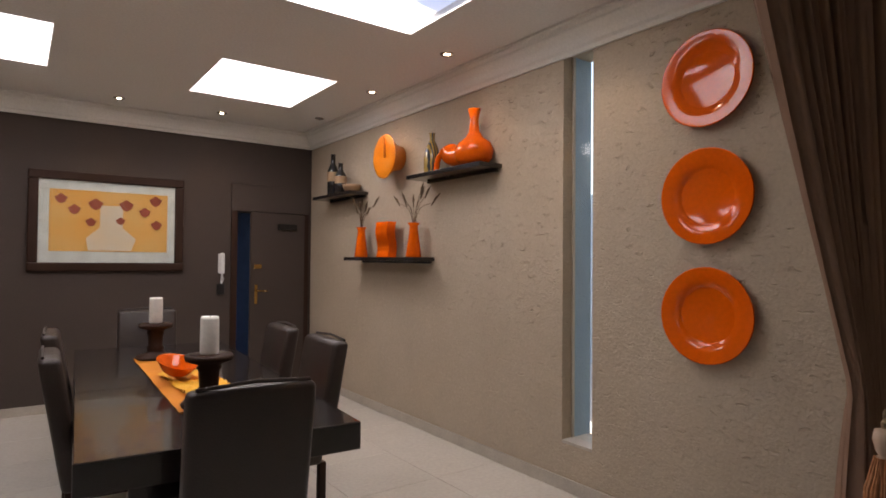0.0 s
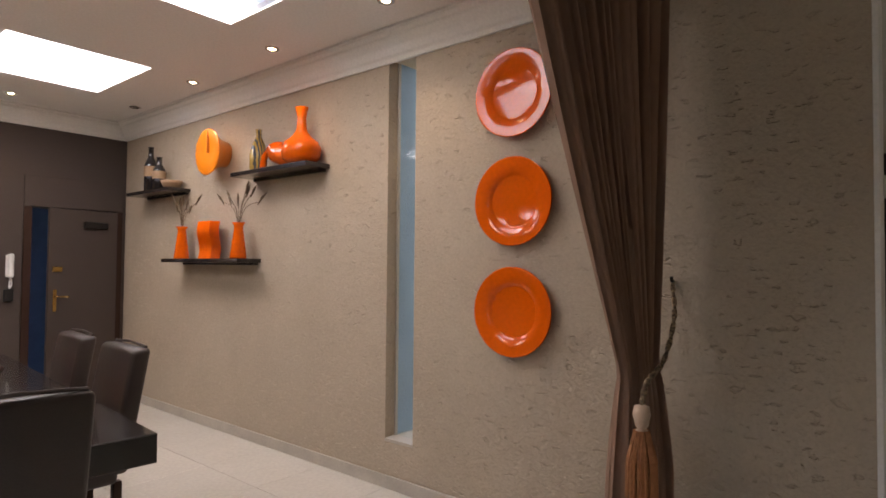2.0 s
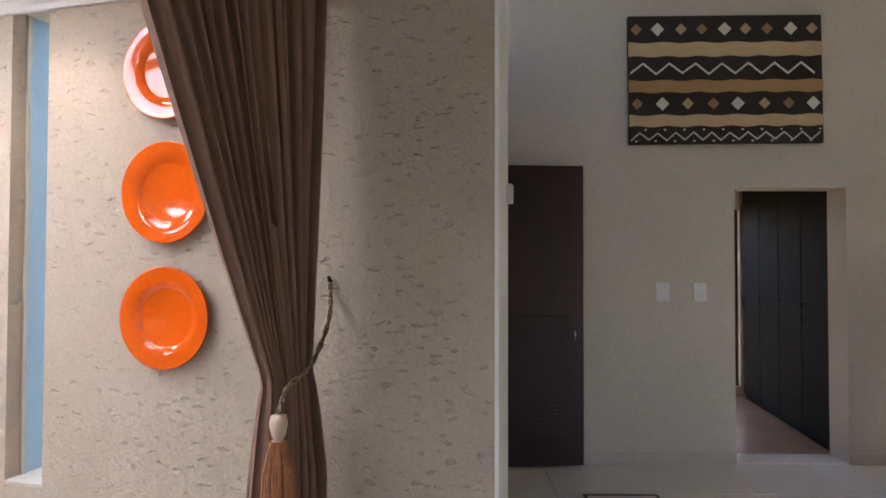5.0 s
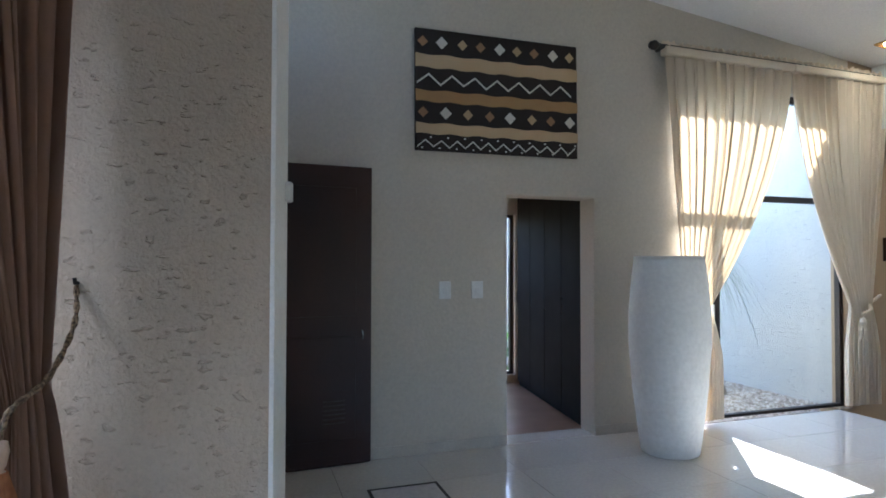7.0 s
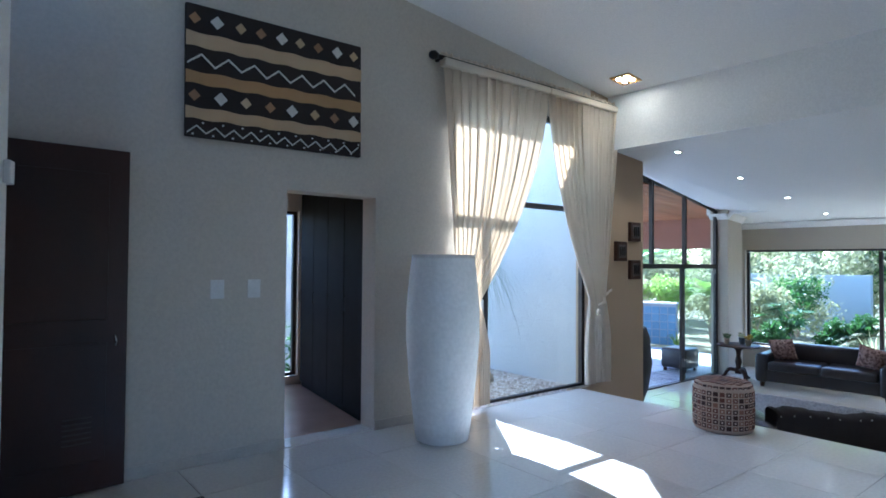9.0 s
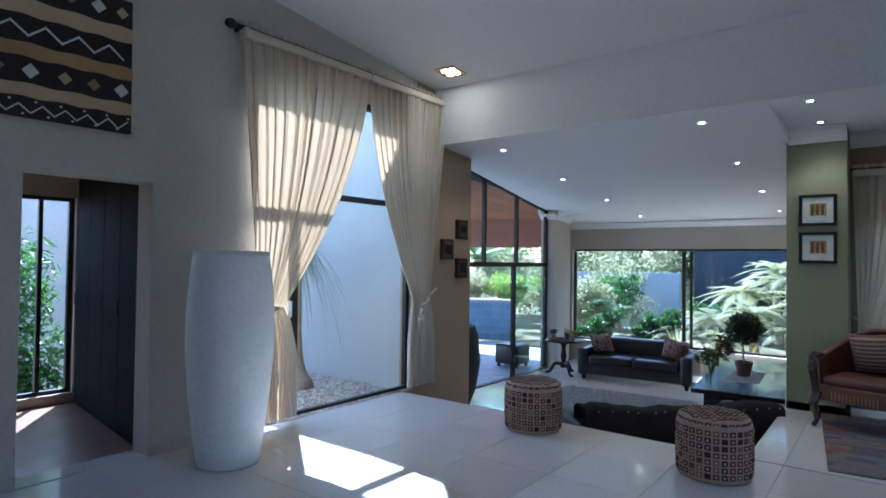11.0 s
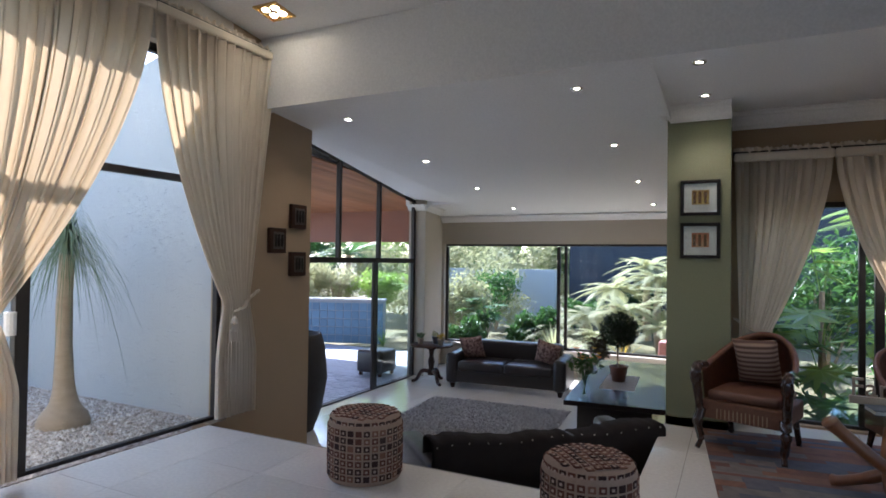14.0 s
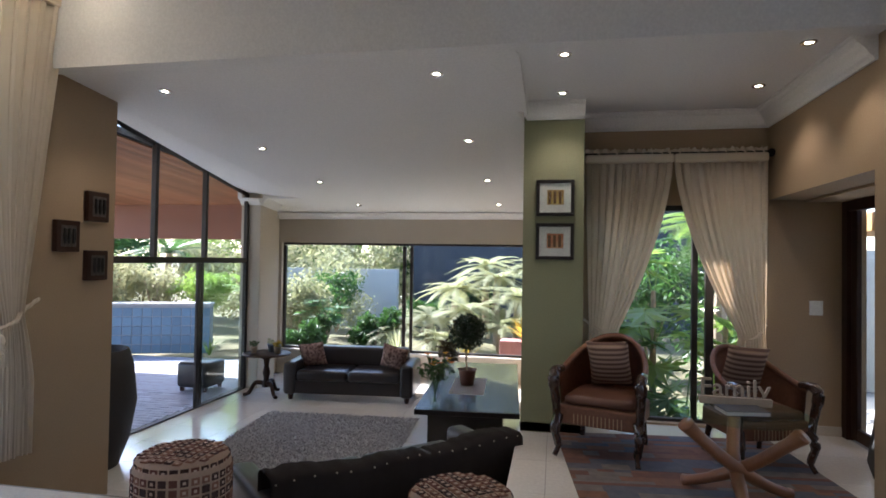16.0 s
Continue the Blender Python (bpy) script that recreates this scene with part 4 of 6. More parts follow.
fringe(1.975, -0.12, 0.855, 0.27, 0.062, mat("rust_tassel_thread", (0.46, 0.20, 0.08), 0.9, (0.30, 0.12, 0.05), 40), c, PC, n=110, seed=4)
rod = thing("curtain_rod", "dark rod carrying the brown portiere", "curtain rod")
part("pole", tube([(-2.6, 0, 2.72), (2.46, 0, 2.72)], 0.02, 12), black_iron, rod, "", PC)
part("finial", lathe([(0, -0.045), (0.03, -0.03), (0.042, 0), (0.03, 0.03), (0, 0.045)], 16), black_iron, rod, "", PC @ pose(2.485, 0, 2.72, 0, 90, 0), True)
part("bracket", tube([(2.38, 0.04, 2.72), (2.38, 0.0, 2.72)], 0.012, 8), black_iron, rod, "", PC)
solo("wall_hook", tube([(2.56, -0.05, 1.41), (2.54, -0.05, 1.41), (2.535, -0.05, 1.43)], 0.008, 8), black_iron, "small dark hook for the curtain cord", "hook", PC)


# table and chairs
t = thing("dining_table", "long near-black wooden dining table with thick top", "dining table", DM @ pose(0.475, 3.92, 0, 0, 0, -4))
part("tabletop", box(-0.55, 0.55, -1.49, 1.49, 0.64, 0.765, 0.006), ebony, t)
for y in (-1.06, 1.06):
    part("leg", box(-0.35, 0.35, y - 0.09, y + 0.09, 0.005, 0.64, 0.006), ebony, t)


def dining_chair(m):
    t = thing("dining_chair", "dark brown leather high-backed dining chair", "dining chair", m, "chairs round the table")
    bm = box(-0.225, 0.225, -0.20, 0.24, 0.40, 0.50, 0.03, seg=3)
    part("seat", bm, brown_leather, t, "", None, True)
    bm = box(-0.225, 0.225, -0.045, 0.045, 0, 0.60, 0.025, seg=3)
    for v in bm.verts:
        v.co.y -= 0.10 * (v.co.z / 0.6) ** 1.5
        v.co.z += 0.02 * math.cos(v.co.x / 0.225 * 1.5)
    part("backrest", bm, brown_leather, t, "", pose(0, -0.20, 0.44), True)
    part("back_piping", tube([(-0.2, -0.322, 1.05), (0, -0.325, 1.062), (0.2, -0.322, 1.05)], 0.007, 6), brown_leather, t)
    for x in (-0.19, 0.19):
        for y in (-0.20, 0.20):
            part("leg", box(x - 0.02, x + 0.02, y - 0.02, y + 0.02, 0.005, 0.41, 0.004), dark_wood, t)
    return t


ch = dining_chair(DM @ pose(0.352, 2.42, 0, 0, 0, -2))
for x, y, a in ((0.80, 3.17, 88), (0.82, 3.90, 87), (0.08, 3.33, -92), (0.12, 4.25, -94), (0.55, 5.32, 176)):
    copy_thing(ch, DM @ pose(x, y, 0, 0, 0, a))


# ---- things on the dining table ----
def cloth_mesh(w, d, nx, ny, fn):
    bm = bmesh.new()
    g = [[bm.verts.new((w * (i / nx - 0.5), d * (j / ny - 0.5), fn(i / nx, j / ny))) for j in range(ny + 1)] for i in range(nx + 1)]
    for i in range(nx):
        for j in range(ny):
            bm.faces.new((g[i][j], g[i + 1][j], g[i + 1][j + 1], g[i][j + 1]))
    return bm


TT = 0.765
solo("table_runner", cloth_mesh(0.36, 1.75, 10, 40, lambda u, v: 0.004 + 0.002 * math.sin(v * 40 + u * 9)), mat("amber_runner_cloth", (0.75, 0.27, 0.02), 0.8, (0.66, 0.20, 0.015), 7, 0.6, 0.001, 300), "amber orange cloth runner along the table", "table runner", DM @ pose(0.49, 3.86, TT, 0, 0, -2))
rnd = random.Random(5)
solo("crumpled_cloth", cloth_mesh(0.26, 0.75, 22, 50, lambda u, v: 0.012 + 0.022 * abs(math.sin(v * 37 + 5 * math.sin(u * 8))) * (0.5 + 0.5 * math.sin(u * 23 + v * 11))), mat("yellow_gauze", (0.85, 0.45, 0.03), 0.7, (0.75, 0.34, 0.02), 12, 0.6), "crumpled yellow gauze on the runner", "cloth", DM @ pose(0.50, 3.60, TT + 0.004, 0, 0, 1), smooth=True)
holder = [(0.0, 0.0), (0.125, 0.0), (0.13, 0.012), (0.12, 0.024), (0.07, 0.035), (0.05, 0.06), (0.06, 0.075), (0.045, 0.09), (0.05, 0.17), (0.06, 0.185), (0.05, 0.20), (0.11, 0.222), (0.115, 0.24), (0.105, 0.25), (0, 0.25)]
wax = mat("white_wax", (0.80, 0.77, 0.72), 0.5, (0.74, 0.71, 0.65), 9, 0.6)
for x, y in ((0.43, 3.06), (0.474, 4.68)):
    solo("candle_holder", lathe(holder, 32), dark_wood, "turned dark wooden candle holder on the table", "candle holder", DM @ pose(x, y, TT + 0.006), "candle holders", smooth=True)
    bm = lathe([(0.0, 0), (0.043, 0), (0.045, 0.01), (0.044, 0.17), (0.040, 0.185), (0.02, 0.176), (0, 0.174)], 24)
    c = thing("candle", "thick white pillar candle on its holder", "candle", DM @ pose(x, y, TT + 0.256), "candles")
    part("wax", bm, wax, c, "", None, True)
    part("wick", tube([(0, 0, 0.17), (0.003, 0, 0.195)], 0.002, 5), black_iron, c)
bm = lathe([(0, 0), (0.05, 0), (0.10, 0.03), (0.15, 0.10), (0.155, 0.105), (0.14, 0.10), (0.09, 0.04), (0, 0.015)], 36)
solo("orange_bowl", bm, orange, "tilted orange ceramic bowl on yellow gauze", "bowl", DM @ pose(0.41, 3.72, TT + 0.048, 14, 10, 0) @ Matrix.Diagonal((0.78, 0.78, 0.8, 1)), smooth=True)

# ---- entrance wall ----
worn_door = mat("worn_painted_door", (0.05, 0.018, 0.012), 0.4, (0.022, 0.016, 0.018), 2.2, 0.5, 0.0008, 50, stretch=(1, 1, 0.6), spec=0.3)
w = thing_s("door_2", "dark brown front door leaf opened against the wall", "door", pose(XE - 0.03, -0.69, 0, 0, 0, 94))
part("door_leaf", box(0, 0.80, 0.0, 0.045, 0.01, 2.21, 0.005), worn_door, w)
for z0, z1 in ((0.2, 0.95), (1.1, 2.05)):
    part("door_panel", box(0.12, 0.68, 0.045, 0.053, z0, z1, 0.004), worn_door, w)
for k in range(6):
    part("vent_slat", box(0.2, 0.36, 0.053, 0.06, 0.32 + 0.032 * k, 0.328 + 0.032 * k, 0.002), mat("dull_brown_metal", (0.06, 0.035, 0.025), 0.5), w)
part("door_pull", tube([(0.07, 0.05, 0.93), (0.07, 0.075, 0.96), (0.07, 0.05, 0.99)], 0.006, 6), chrome, w)
w = thing_s("opening_1", "doorway lined with greige plaster", "doorway")
part("threshold", box(XE, XE + 0.22, -2.675, -1.84, -0.002, 0.006), tile, w)
w = thing("wardrobe", "near-black built-in wardrobe in the side room", "wardrobe", pose(XE + 0.24, -2.69, 0, 0, 0, -8.3))
blackp = mat("black_brown_paint", (0.010, 0.007, 0.006), 0.85, None, 6, spec=0.08)
part("carcass", box(0, 1.9, -0.4, -0.024, 0.0, 2.55, 0.004), blackp, w)
for k in range(4):
    dr = part("wardrobe_door", box(0.475 * k + 0.003, 0.475 * k + 0.472, -0.022, 0.0, 0.06, 2.5, 0.003), blackp, w)
    part("handle", tube([(0.475 * k + 0.42, 0.0, 1.0), (0.475 * k + 0.42, 0.025, 1.02), (0.475 * k + 0.42, 0.025, 1.13), (0.475 * k + 0.42, 0, 1.15)], 0.005, 6), black_iron, dr)
wall("room_wall_east", "x", 6.9, 0.15, -3.4, 0.2, 0, 2.7, wall_hall, "greige plaster wall of the side room", [(-3.0, -1.9, 0.1, 2.1)])
wall("room_wall_south", "y", -3.4, 0.15, XE + 0.22, 7.05, 0, 2.7, wall_hall, "greige plaster side wall of the side room")
wall("room_wall_north", "y", 0.05, 0.15, XE + 0.22, 7.05, 0, 2.7, wall_hall, "greige plaster end wall of the side room")
solo("room_ceiling", box(XE + 0.22, 7.05, -3.4, 0.2, 2.6, 2.7), white_paint, "white ceiling of the side room", "ceiling", kind="structure")
solo("room_floor", box(XE + 0.22, 7.05, -3.4, 0.2, -0.1, 0.0), mat("brown_tile", (0.25, 0.145, 0.085), 0.3, (0.19, 0.11, 0.065), 3), "brown tiled floor of the side room", "floor", kind="structure")
w = thing_s("window_6", "dark framed window of the side room", "window")
for a, b, c, d in ((-3.0, -1.9, 0.1, 0.14), (-3.0, -1.9, 2.06, 2.1), (-3.0, -2.95, 0.14, 2.06), (-1.95, -1.9, 0.14, 2.06), (-2.72, -2.68, 0.14, 2.06), (-2.4, -2.35, 0.14, 2.06)):
    bar("window_frame", 6.95, 7.0, a, b, c, d, w)
for y in (-1.30, -1.577):
    t = thing("light_switch", "white light switch plate on the greige wall", "light switch", None, "hall switches")
    part("plate", box(XE - 0.010, XE, y - 0.05, y + 0.05, 1.205, 1.345, 0.003), plastic_white, t)
    part("rocker", box(XE - 0.014, XE - 0.010, y - 0.018, y + 0.018, 1.25, 1.30, 0.002), plastic_white, t)
solo("small_sensor", box(XP + 0.20, XP + 0.262, 0.012, 0.04, 1.77, 1.86, 0.006), plastic_white, "small white sensor on the wall end", "sensor", DM)
mt = thing("door_mat", "white tile mat edged with a dark line", "floor mat", pose(3.74, -0.80, 0.0))
part("mat_field", box(-0.28, 0.28, -0.22, 0.22, 0.001, 0.006, 0.001), mat("pale_mat", (0.62, 0.58, 0.56), 0.6, None, 20), mt)
for a, b, c, d in ((-0.30, 0.30, -0.24, -0.22), (-0.30, 0.30, 0.22, 0.24), (-0.30, -0.28, -0.22, 0.22), (0.28, 0.30, -0.22, 0.22)):
    part("mat_edge", box(a, b, c, d, 0.001, 0.008, 0.001), black_iron, mt)

# painted cloth panel
FM = pose(XE - 0.045, -1.045, 2.378, 0, -0.5, -90)
t = thing("cloth_panel", "stretched mud-cloth panel with bands, zigzags and diamonds", "wall hanging", FM)
fw, fh = 1.445, 0.965
black_c = mat("black_mud_cloth", (0.018, 0.013, 0.011), 0.9, (0.03, 0.022, 0.018), 8, 0.7, 0.001, 250)
ochre_c = mat("ochre_cloth", (0.42, 0.26, 0.11), 0.9, (0.35, 0.20, 0.08), 6, 0.7, 0.001, 250)
tan_c = mat("tan_cloth", (0.52, 0.38, 0.22), 0.9, (0.46, 0.32, 0.17), 6, 0.7, 0.001, 250)
cream_c = mat("cream_paint", (0.72, 0.68, 0.60), 0.9, None, 8)
dtan = mat("brown_paint", (0.36, 0.20, 0.10), 0.9, None, 8)
part("canvas", box(0, fw, 0, 0.04, 0, fh, 0.008), black_c, t)


def band(z0, z1, material):
    n = 30
    out = [(fw * k / n, z0 + 0.006 * math.sin(k * 1.3)) for k in range(n + 1)] + [(fw * k / n, z1 + 0.006 * math.sin(k * 1.1 + 2)) for k in range(n, -1, -1)]
    part("band", prism(out, 0.004), material, t, "", pose(0, -0.003, 0))


band(0.13, 0.215, tan_c)
band(0.385, 0.475, ochre_c)
band(0.655, 0.76, tan_c)
rnd = random.Random(8)
for z0, step in ((0.86, 0.165), (0.30, 0.19)):
    x, i = 0.06, 0
    while x < fw - 0.03:
        r = 0.05 if i % 3 == 1 else 0.043
        part("diamond", prism([(x - r, z0), (x, z0 - r), (x + r, z0), (x, z0 + r)], 0.004), cream_c if i % 3 == 1 else (dtan if i % 3 == 0 else tan_c), t, "", pose(0, -0.004, 0))
        x += step * rnd.uniform(0.93, 1.07)
        i += 1


def zigzag(z, amp, step, wd):
    pts, x, up = [], 0.01, False
    while x < fw:
        pts.append((x, z + (amp if up else -amp) * rnd.uniform(0.85, 1.1)))
        x += step
        up = not up
    out = [(px, pz + wd) for px, pz in pts] + [(px, pz - wd) for px, pz in reversed(pts)]
    part("zigzag", prism(out, 0.004), cream_c, t, "", pose(0, -0.004, 0))


zigzag(0.565, 0.04, 0.098, 0.008)
zigzag(0.055, 0.028, 0.067, 0.006)
for i in range(20):
    x = 0.05 + i * 0.072
    part("dot", prism([(x + 0.009 * math.cos(a), 0.02 + 0.085 * (i % 2) + 0.007 * math.sin(a)) for a in (k * 0.785 for k in range(8))], 0.004), cream_c, t, "", pose(0, -0.004, 0))

# tall pot
bm = lathe([(0.20, 0.0), (0.215, 0.01), (0.235, 0.15), (0.275, 0.5), (0.302, 0.85), (0.30, 1.1), (0.28, 1.35), (0.262, 1.5), (0.262, 1.53), (0.245, 1.53), (0.245, 1.48), (0.26, 1.3), (0.2, 0.5), (0, 0.45)], 64)
pot = thing("floor_pot", "tall white barrel-shaped floor vase on tiles", "vase", pose(4.08, -3.00, 0.0) @ Matrix.Diagonal((1.03, 1.03, 1.005, 1)))
part("vase_body", bm, pot_white, pot, "", None, True)
part("rim", lathe([(0.243, 1.531), (0.246, 1.539), (0.254, 1.542), (0.262, 1.539), (0.264, 1.531)], 64, False), pot_white, pot, "", None, True)

# small boxes on the wall
for y, z in ((-6.66, 1.905), (-6.35, 1.645), (-6.66, 1.41)):
    t = thing("box_picture", "small dark square box frame with black carving", "picture", None, "small wall frames")
    part("frame", box(XE - 0.045, XE, y - 0.115, y + 0.115, z - 0.125, z + 0.125, 0.006), dark_wood, t)
    part("inset", box(XE - 0.050, XE - 0.0455, y - 0.075, y + 0.075, z - 0.085, z + 0.085, 0.003), mat("grey_brown_relief", (0.09, 0.07, 0.06), 0.6, (0.03, 0.025, 0.02), 30, 0.4, 0.006, 60), t, "grey brown relief")
    for k in range(3):
        part("carving", lathe([(0.0, -0.07), (0.010, -0.05), (0.016, 0.0), (0.010, 0.04), (0.014, 0.055), (0.0, 0.07)], 10), black_iron, t, "", pose(XE - 0.055, y - 0.045 + k * 0.045, z), True)


# ---- poufs ----
def pouf(m):
    t = thing("pouf", "round pouf in brown and cream squared cloth", "pouf", m, "hall poufs")
    base_c = mat("cream_weave", (0.42, 0.29, 0.20), 0.95, None, 60, 0.6, 0.001, 300)
    R, Hh = 0.25, 0.44
    part("cushion_body", lathe([(R * 0.96, 0.004), (R, 0.02), (R * 1.02, Hh * 0.5), (R, Hh * 0.86), (R * 0.93, Hh * 0.95), (R * 0.7, Hh * 0.995), (0, Hh * 1.01)], 56), base_c, t, "", None, True)
    darks = [mat("square_dark", (0.05, 0.022, 0.016), 0.95), mat("square_brown", (0.14, 0.05, 0.03), 0.95), mat("square_tan", (0.25, 0.12, 0.07), 0.95)]
    sq = [bmesh.new() for _ in darks]
    cen = bmesh.new()
    rnd = random.Random(3)
    cols = 30
    for r in range(8):
        for c in range(cols):
            a = 2 * math.pi * (c + 0.5) / cols
            z = 0.03 + (r + 0.5) * 0.0485
            rad = R * (1.0 + 0.02 * math.sin(math.pi * z / Hh)) + 0.002 - (0.012 if r == 7 else 0)
            m1 = pose(rad * math.cos(a), rad * math.sin(a), z, 0, 0, math.degrees(a))
            k = rnd.choice((0, 0, 1, 1, 2))
            add(sq[k], box(-0.002, 0.0015, -0.0195, 0.0195, -0.018, 0.018), m1)
            if rnd.random() < 0.8:
                add(cen, box(0.0015, 0.003, -0.008, 0.008, -0.0075, 0.0075), m1)
    for i in range(-5, 6):
        for j in range(-5, 6):
            x, y = i * 0.046, j * 0.046
            rr = math.hypot(x, y)
            if rr < R * 0.9:
                q = rr / R
                z = Hh * (1.01 - 0.02 * (q / 0.7) ** 2) if q < 0.7 else Hh * (0.995 - 0.045 * ((q - 0.7) / 0.23) ** 1.6)
                k = rnd.choice((0, 0, 1, 1, 2))
                add(sq[k], box(x - 0.0185, x + 0.0185, y - 0.0185, y + 0.0185, z - 0.004, z + 0.003))
                add(cen, box(x - 0.008, x + 0.008, y - 0.008, y + 0.008, z + 0.003, z + 0.0045))
    for b, d in zip(sq, darks):
        part("woven_pattern", b, d, t)["kind"] = "stuff"
    part("woven_motif", cen, mat("square_cream", (0.52, 0.38, 0.28), 0.95), t)["kind"] = "stuff"
    return t


pf = pouf(pose(2.78, -5.24, 0))
copy_thing(pf, pose(1.215, -5.05, 0, 0, 0, 40))


# ---- lounge ----
def sofa(m, width, label, depth=0.86, back_h=0.72):
    t = thing("sofa", label, "sofa", m)
    part("base", box(-width / 2 + 0.02, width / 2 - 0.02, -depth / 2, depth / 2 - 0.03, 0.10, 0.30, 0.02), leather, t)
    for s in (-1, 1):
        bm = box(s * (width / 2 - 0.20), s * width / 2, -depth / 2 - 0.01, depth / 2, 0.08, 0.56, 0.06, seg=4)
        part("armrest", bm, leather, t, "", None, True)
    bm = box(-width / 2 + 0.17, width / 2 - 0.17, -depth / 2, -depth / 2 + 0.24, 0.2, back_h, 0.06, seg=4)
    part("backrest", bm, leather, t, "", None, True)
    n = 2
    wq = (width - 0.40) / n
    for i in range(n):
        x0 = -width / 2 + 0.20 + i * wq
        bm = box(x0 + 0.005, x0 + wq - 0.005, -depth / 2 + 0.22, depth / 2 + 0.01, 0.29, 0.44, 0.05, seg=4)
        for v in bm.verts:
            if v.co.z > 0.4:
                v.co.z += 0.02 * math.cos((v.co.x - x0 - wq / 2) / wq * 3)
        part("seat_cushion", bm, leather, t, "", None, True)
    for x in (-width / 2 + 0.1, width / 2 - 0.1):
        for y in (-depth / 2 + 0.08, depth / 2 - 0.1):
            part("foot", lathe([(0.03, 0), (0.04, 0.05), (0.045, 0.1)], 16), dark_wood, t, "", pose(x, y, 0), True)
    return t


sofa(pose(3.80, -10.95, LOW, 0, 0, 5), 1.95, "black leather two-seat sofa before the window")
sq_c = mat("patterned_cushion", (0.34, 0.22, 0.17), 0.9, (0.10, 0.05, 0.04), 26, 0.2, 0.001, 200)
solo("throw_cushion", pillow(0.40, 0.40, 0.14), sq_c, "brown patterned cushion leaning in the sofa corner", "cushion", pose(4.43, -10.85, LOW + 0.62, 18, -8, 185), "sofa cushions", smooth=True)
solo("throw_cushion", pillow(0.40, 0.40, 0.14), sq_c, "brown patterned cushion leaning in the sofa corner", "cushion", pose(3.16, -10.92, LOW + 0.62, 18, 14, 180), "sofa cushions", smooth=True)
SB = pose(2.10, -6.80, LOW, 0, 0, -135.6)
sofa(SB @ pose(0, 0.0, 0), 2.15, "black leather sofa seen from behind under a dark throw", 0.9, 0.66)
rnd = random.Random(2)
ths = []
bm = bmesh.new()
n = 60
for i in range(n + 1):
    u = i / n
    x = -1.04 + 2.08 * u
    top = 0.685 + 0.015 * math.sin(u * 17) + 0.02 * math.sin(u * 7 + 1) + 0.01 * rnd.uniform(-1, 1)
    row = []
    for y, z in ((-0.475 - 0.01 * math.sin(u * 40), 0.25), (-0.47 - 0.012 * math.sin(u * 31), 0.45), (-0.455, top - 0.03), (-0.42, top), (-0.25, top + 0.005), (-0.20, top - 0.03), (-0.195, 0.46)):
        row.append(bm.verts.new((x, y, z)))
    ths.append(row)
for a, b in zip(ths, ths[1:]):
    for k in range(6):
        bm.faces.new((a[k], b[k], b[k + 1], a[k + 1]))
bmesh.ops.solidify(bm, geom=bm.faces[:], thickness=0.006)
th = thing("throw_blanket", "dark brown throw with bead edging over a sofa back", "blanket", SB)
part("cloth", bm, mat("dark_throw_cloth", (0.022, 0.016, 0.014), 0.95, (0.035, 0.026, 0.022), 14, 0.6, 0.003, 160), th, "", None, True)
bead = mat("pale_bead", (0.5, 0.42, 0.32), 0.5)
for i in range(16):
    part("bead", lathe([(0, -0.008), (0.008, 0), (0, 0.008)], 8), bead, th, "", pose(-1.0 + i * 0.133 + rnd.uniform(-0.03, 0.03), -0.455, 0.672 + 0.012 * math.sin(i)))

t = thing("coffee_table", "large low near-black wooden table on thick plinth", "coffee table", pose(1.80, -9.98, LOW, 0, 0, 4))
part("tabletop", box(-0.56, 0.56, -1.5, 1.5, 0.45, 0.51, 0.006), ebony, t)
part("plinth", box(-0.38, 0.44, -1.3, 1.3, 0.0, 0.45, 0.004), ebony, t)
TC = LOW + 0.51
striped = mat("striped_runner", (0.42, 0.40, 0.38), 0.9, (0.05, 0.045, 0.045), 9, 0.05, kind="wave", stretch=(0, 1, 0))
solo("table_runner", cloth_mesh(0.42, 1.0, 4, 20, lambda u, v: 0.003 + 0.001 * math.sin(v * 30)), striped, "grey and black striped woven mat on the table", "table runner", pose(1.85, -9.75, TC, 0, 0, 4))


def leafy(rnd, n, spread, size, centre, flat=0.55):
    """Many small leaf blades in an uneven cluster."""
    bm = bmesh.new()
    for _ in range(n):
        d = Vector((rnd.gauss(0, 1), rnd.gauss(0, 1), rnd.gauss(0, 1))).normalized() * (rnd.random() ** 0.45)
        p = Vector(centre) + Vector((d.x * spread[0], d.y * spread[1], d.z * spread[2]))
        s = size * rnd.uniform(0.6, 1.3)
        m = Matrix.Translation(p) @ Euler((rnd.uniform(-1, 1), rnd.uniform(-1, 1), rnd.uniform(0, 6.28))).to_matrix().to_4x4()
        v = [bm.verts.new(m @ Vector(q)) for q in ((-s, 0, 0), (-s * 0.2, -s * flat * 0.6, s * 0.1), (s, 0, -s * 0.15), (-s * 0.2, s * flat * 0.6, s * 0.1))]
        bm.faces.new((v[0], v[1], v[2]))
        bm.faces.new((v[0], v[2], v[3]))
    return bm


# potted topiary and vase of flowers
t = thing("topiary", "clipped ball topiary in a brown pot", "potted plant", pose(1.88, -9.80, TC + 0.006))
part("pot", lathe([(0.0, 0), (0.08, 0), (0.115, 0.18), (0.125, 0.2), (0.11, 0.2), (0.1, 0.17), (0, 0.16)], 28), mat("brown_pot", (0.16, 0.07, 0.045), 0.5), t, "", None, True)
part("trunk", tube(smooth_path([(0, 0, 0.16), (0.015, 0.01, 0.32), (0, 0, 0.55)], 4), 0.012, 8), bark, t)
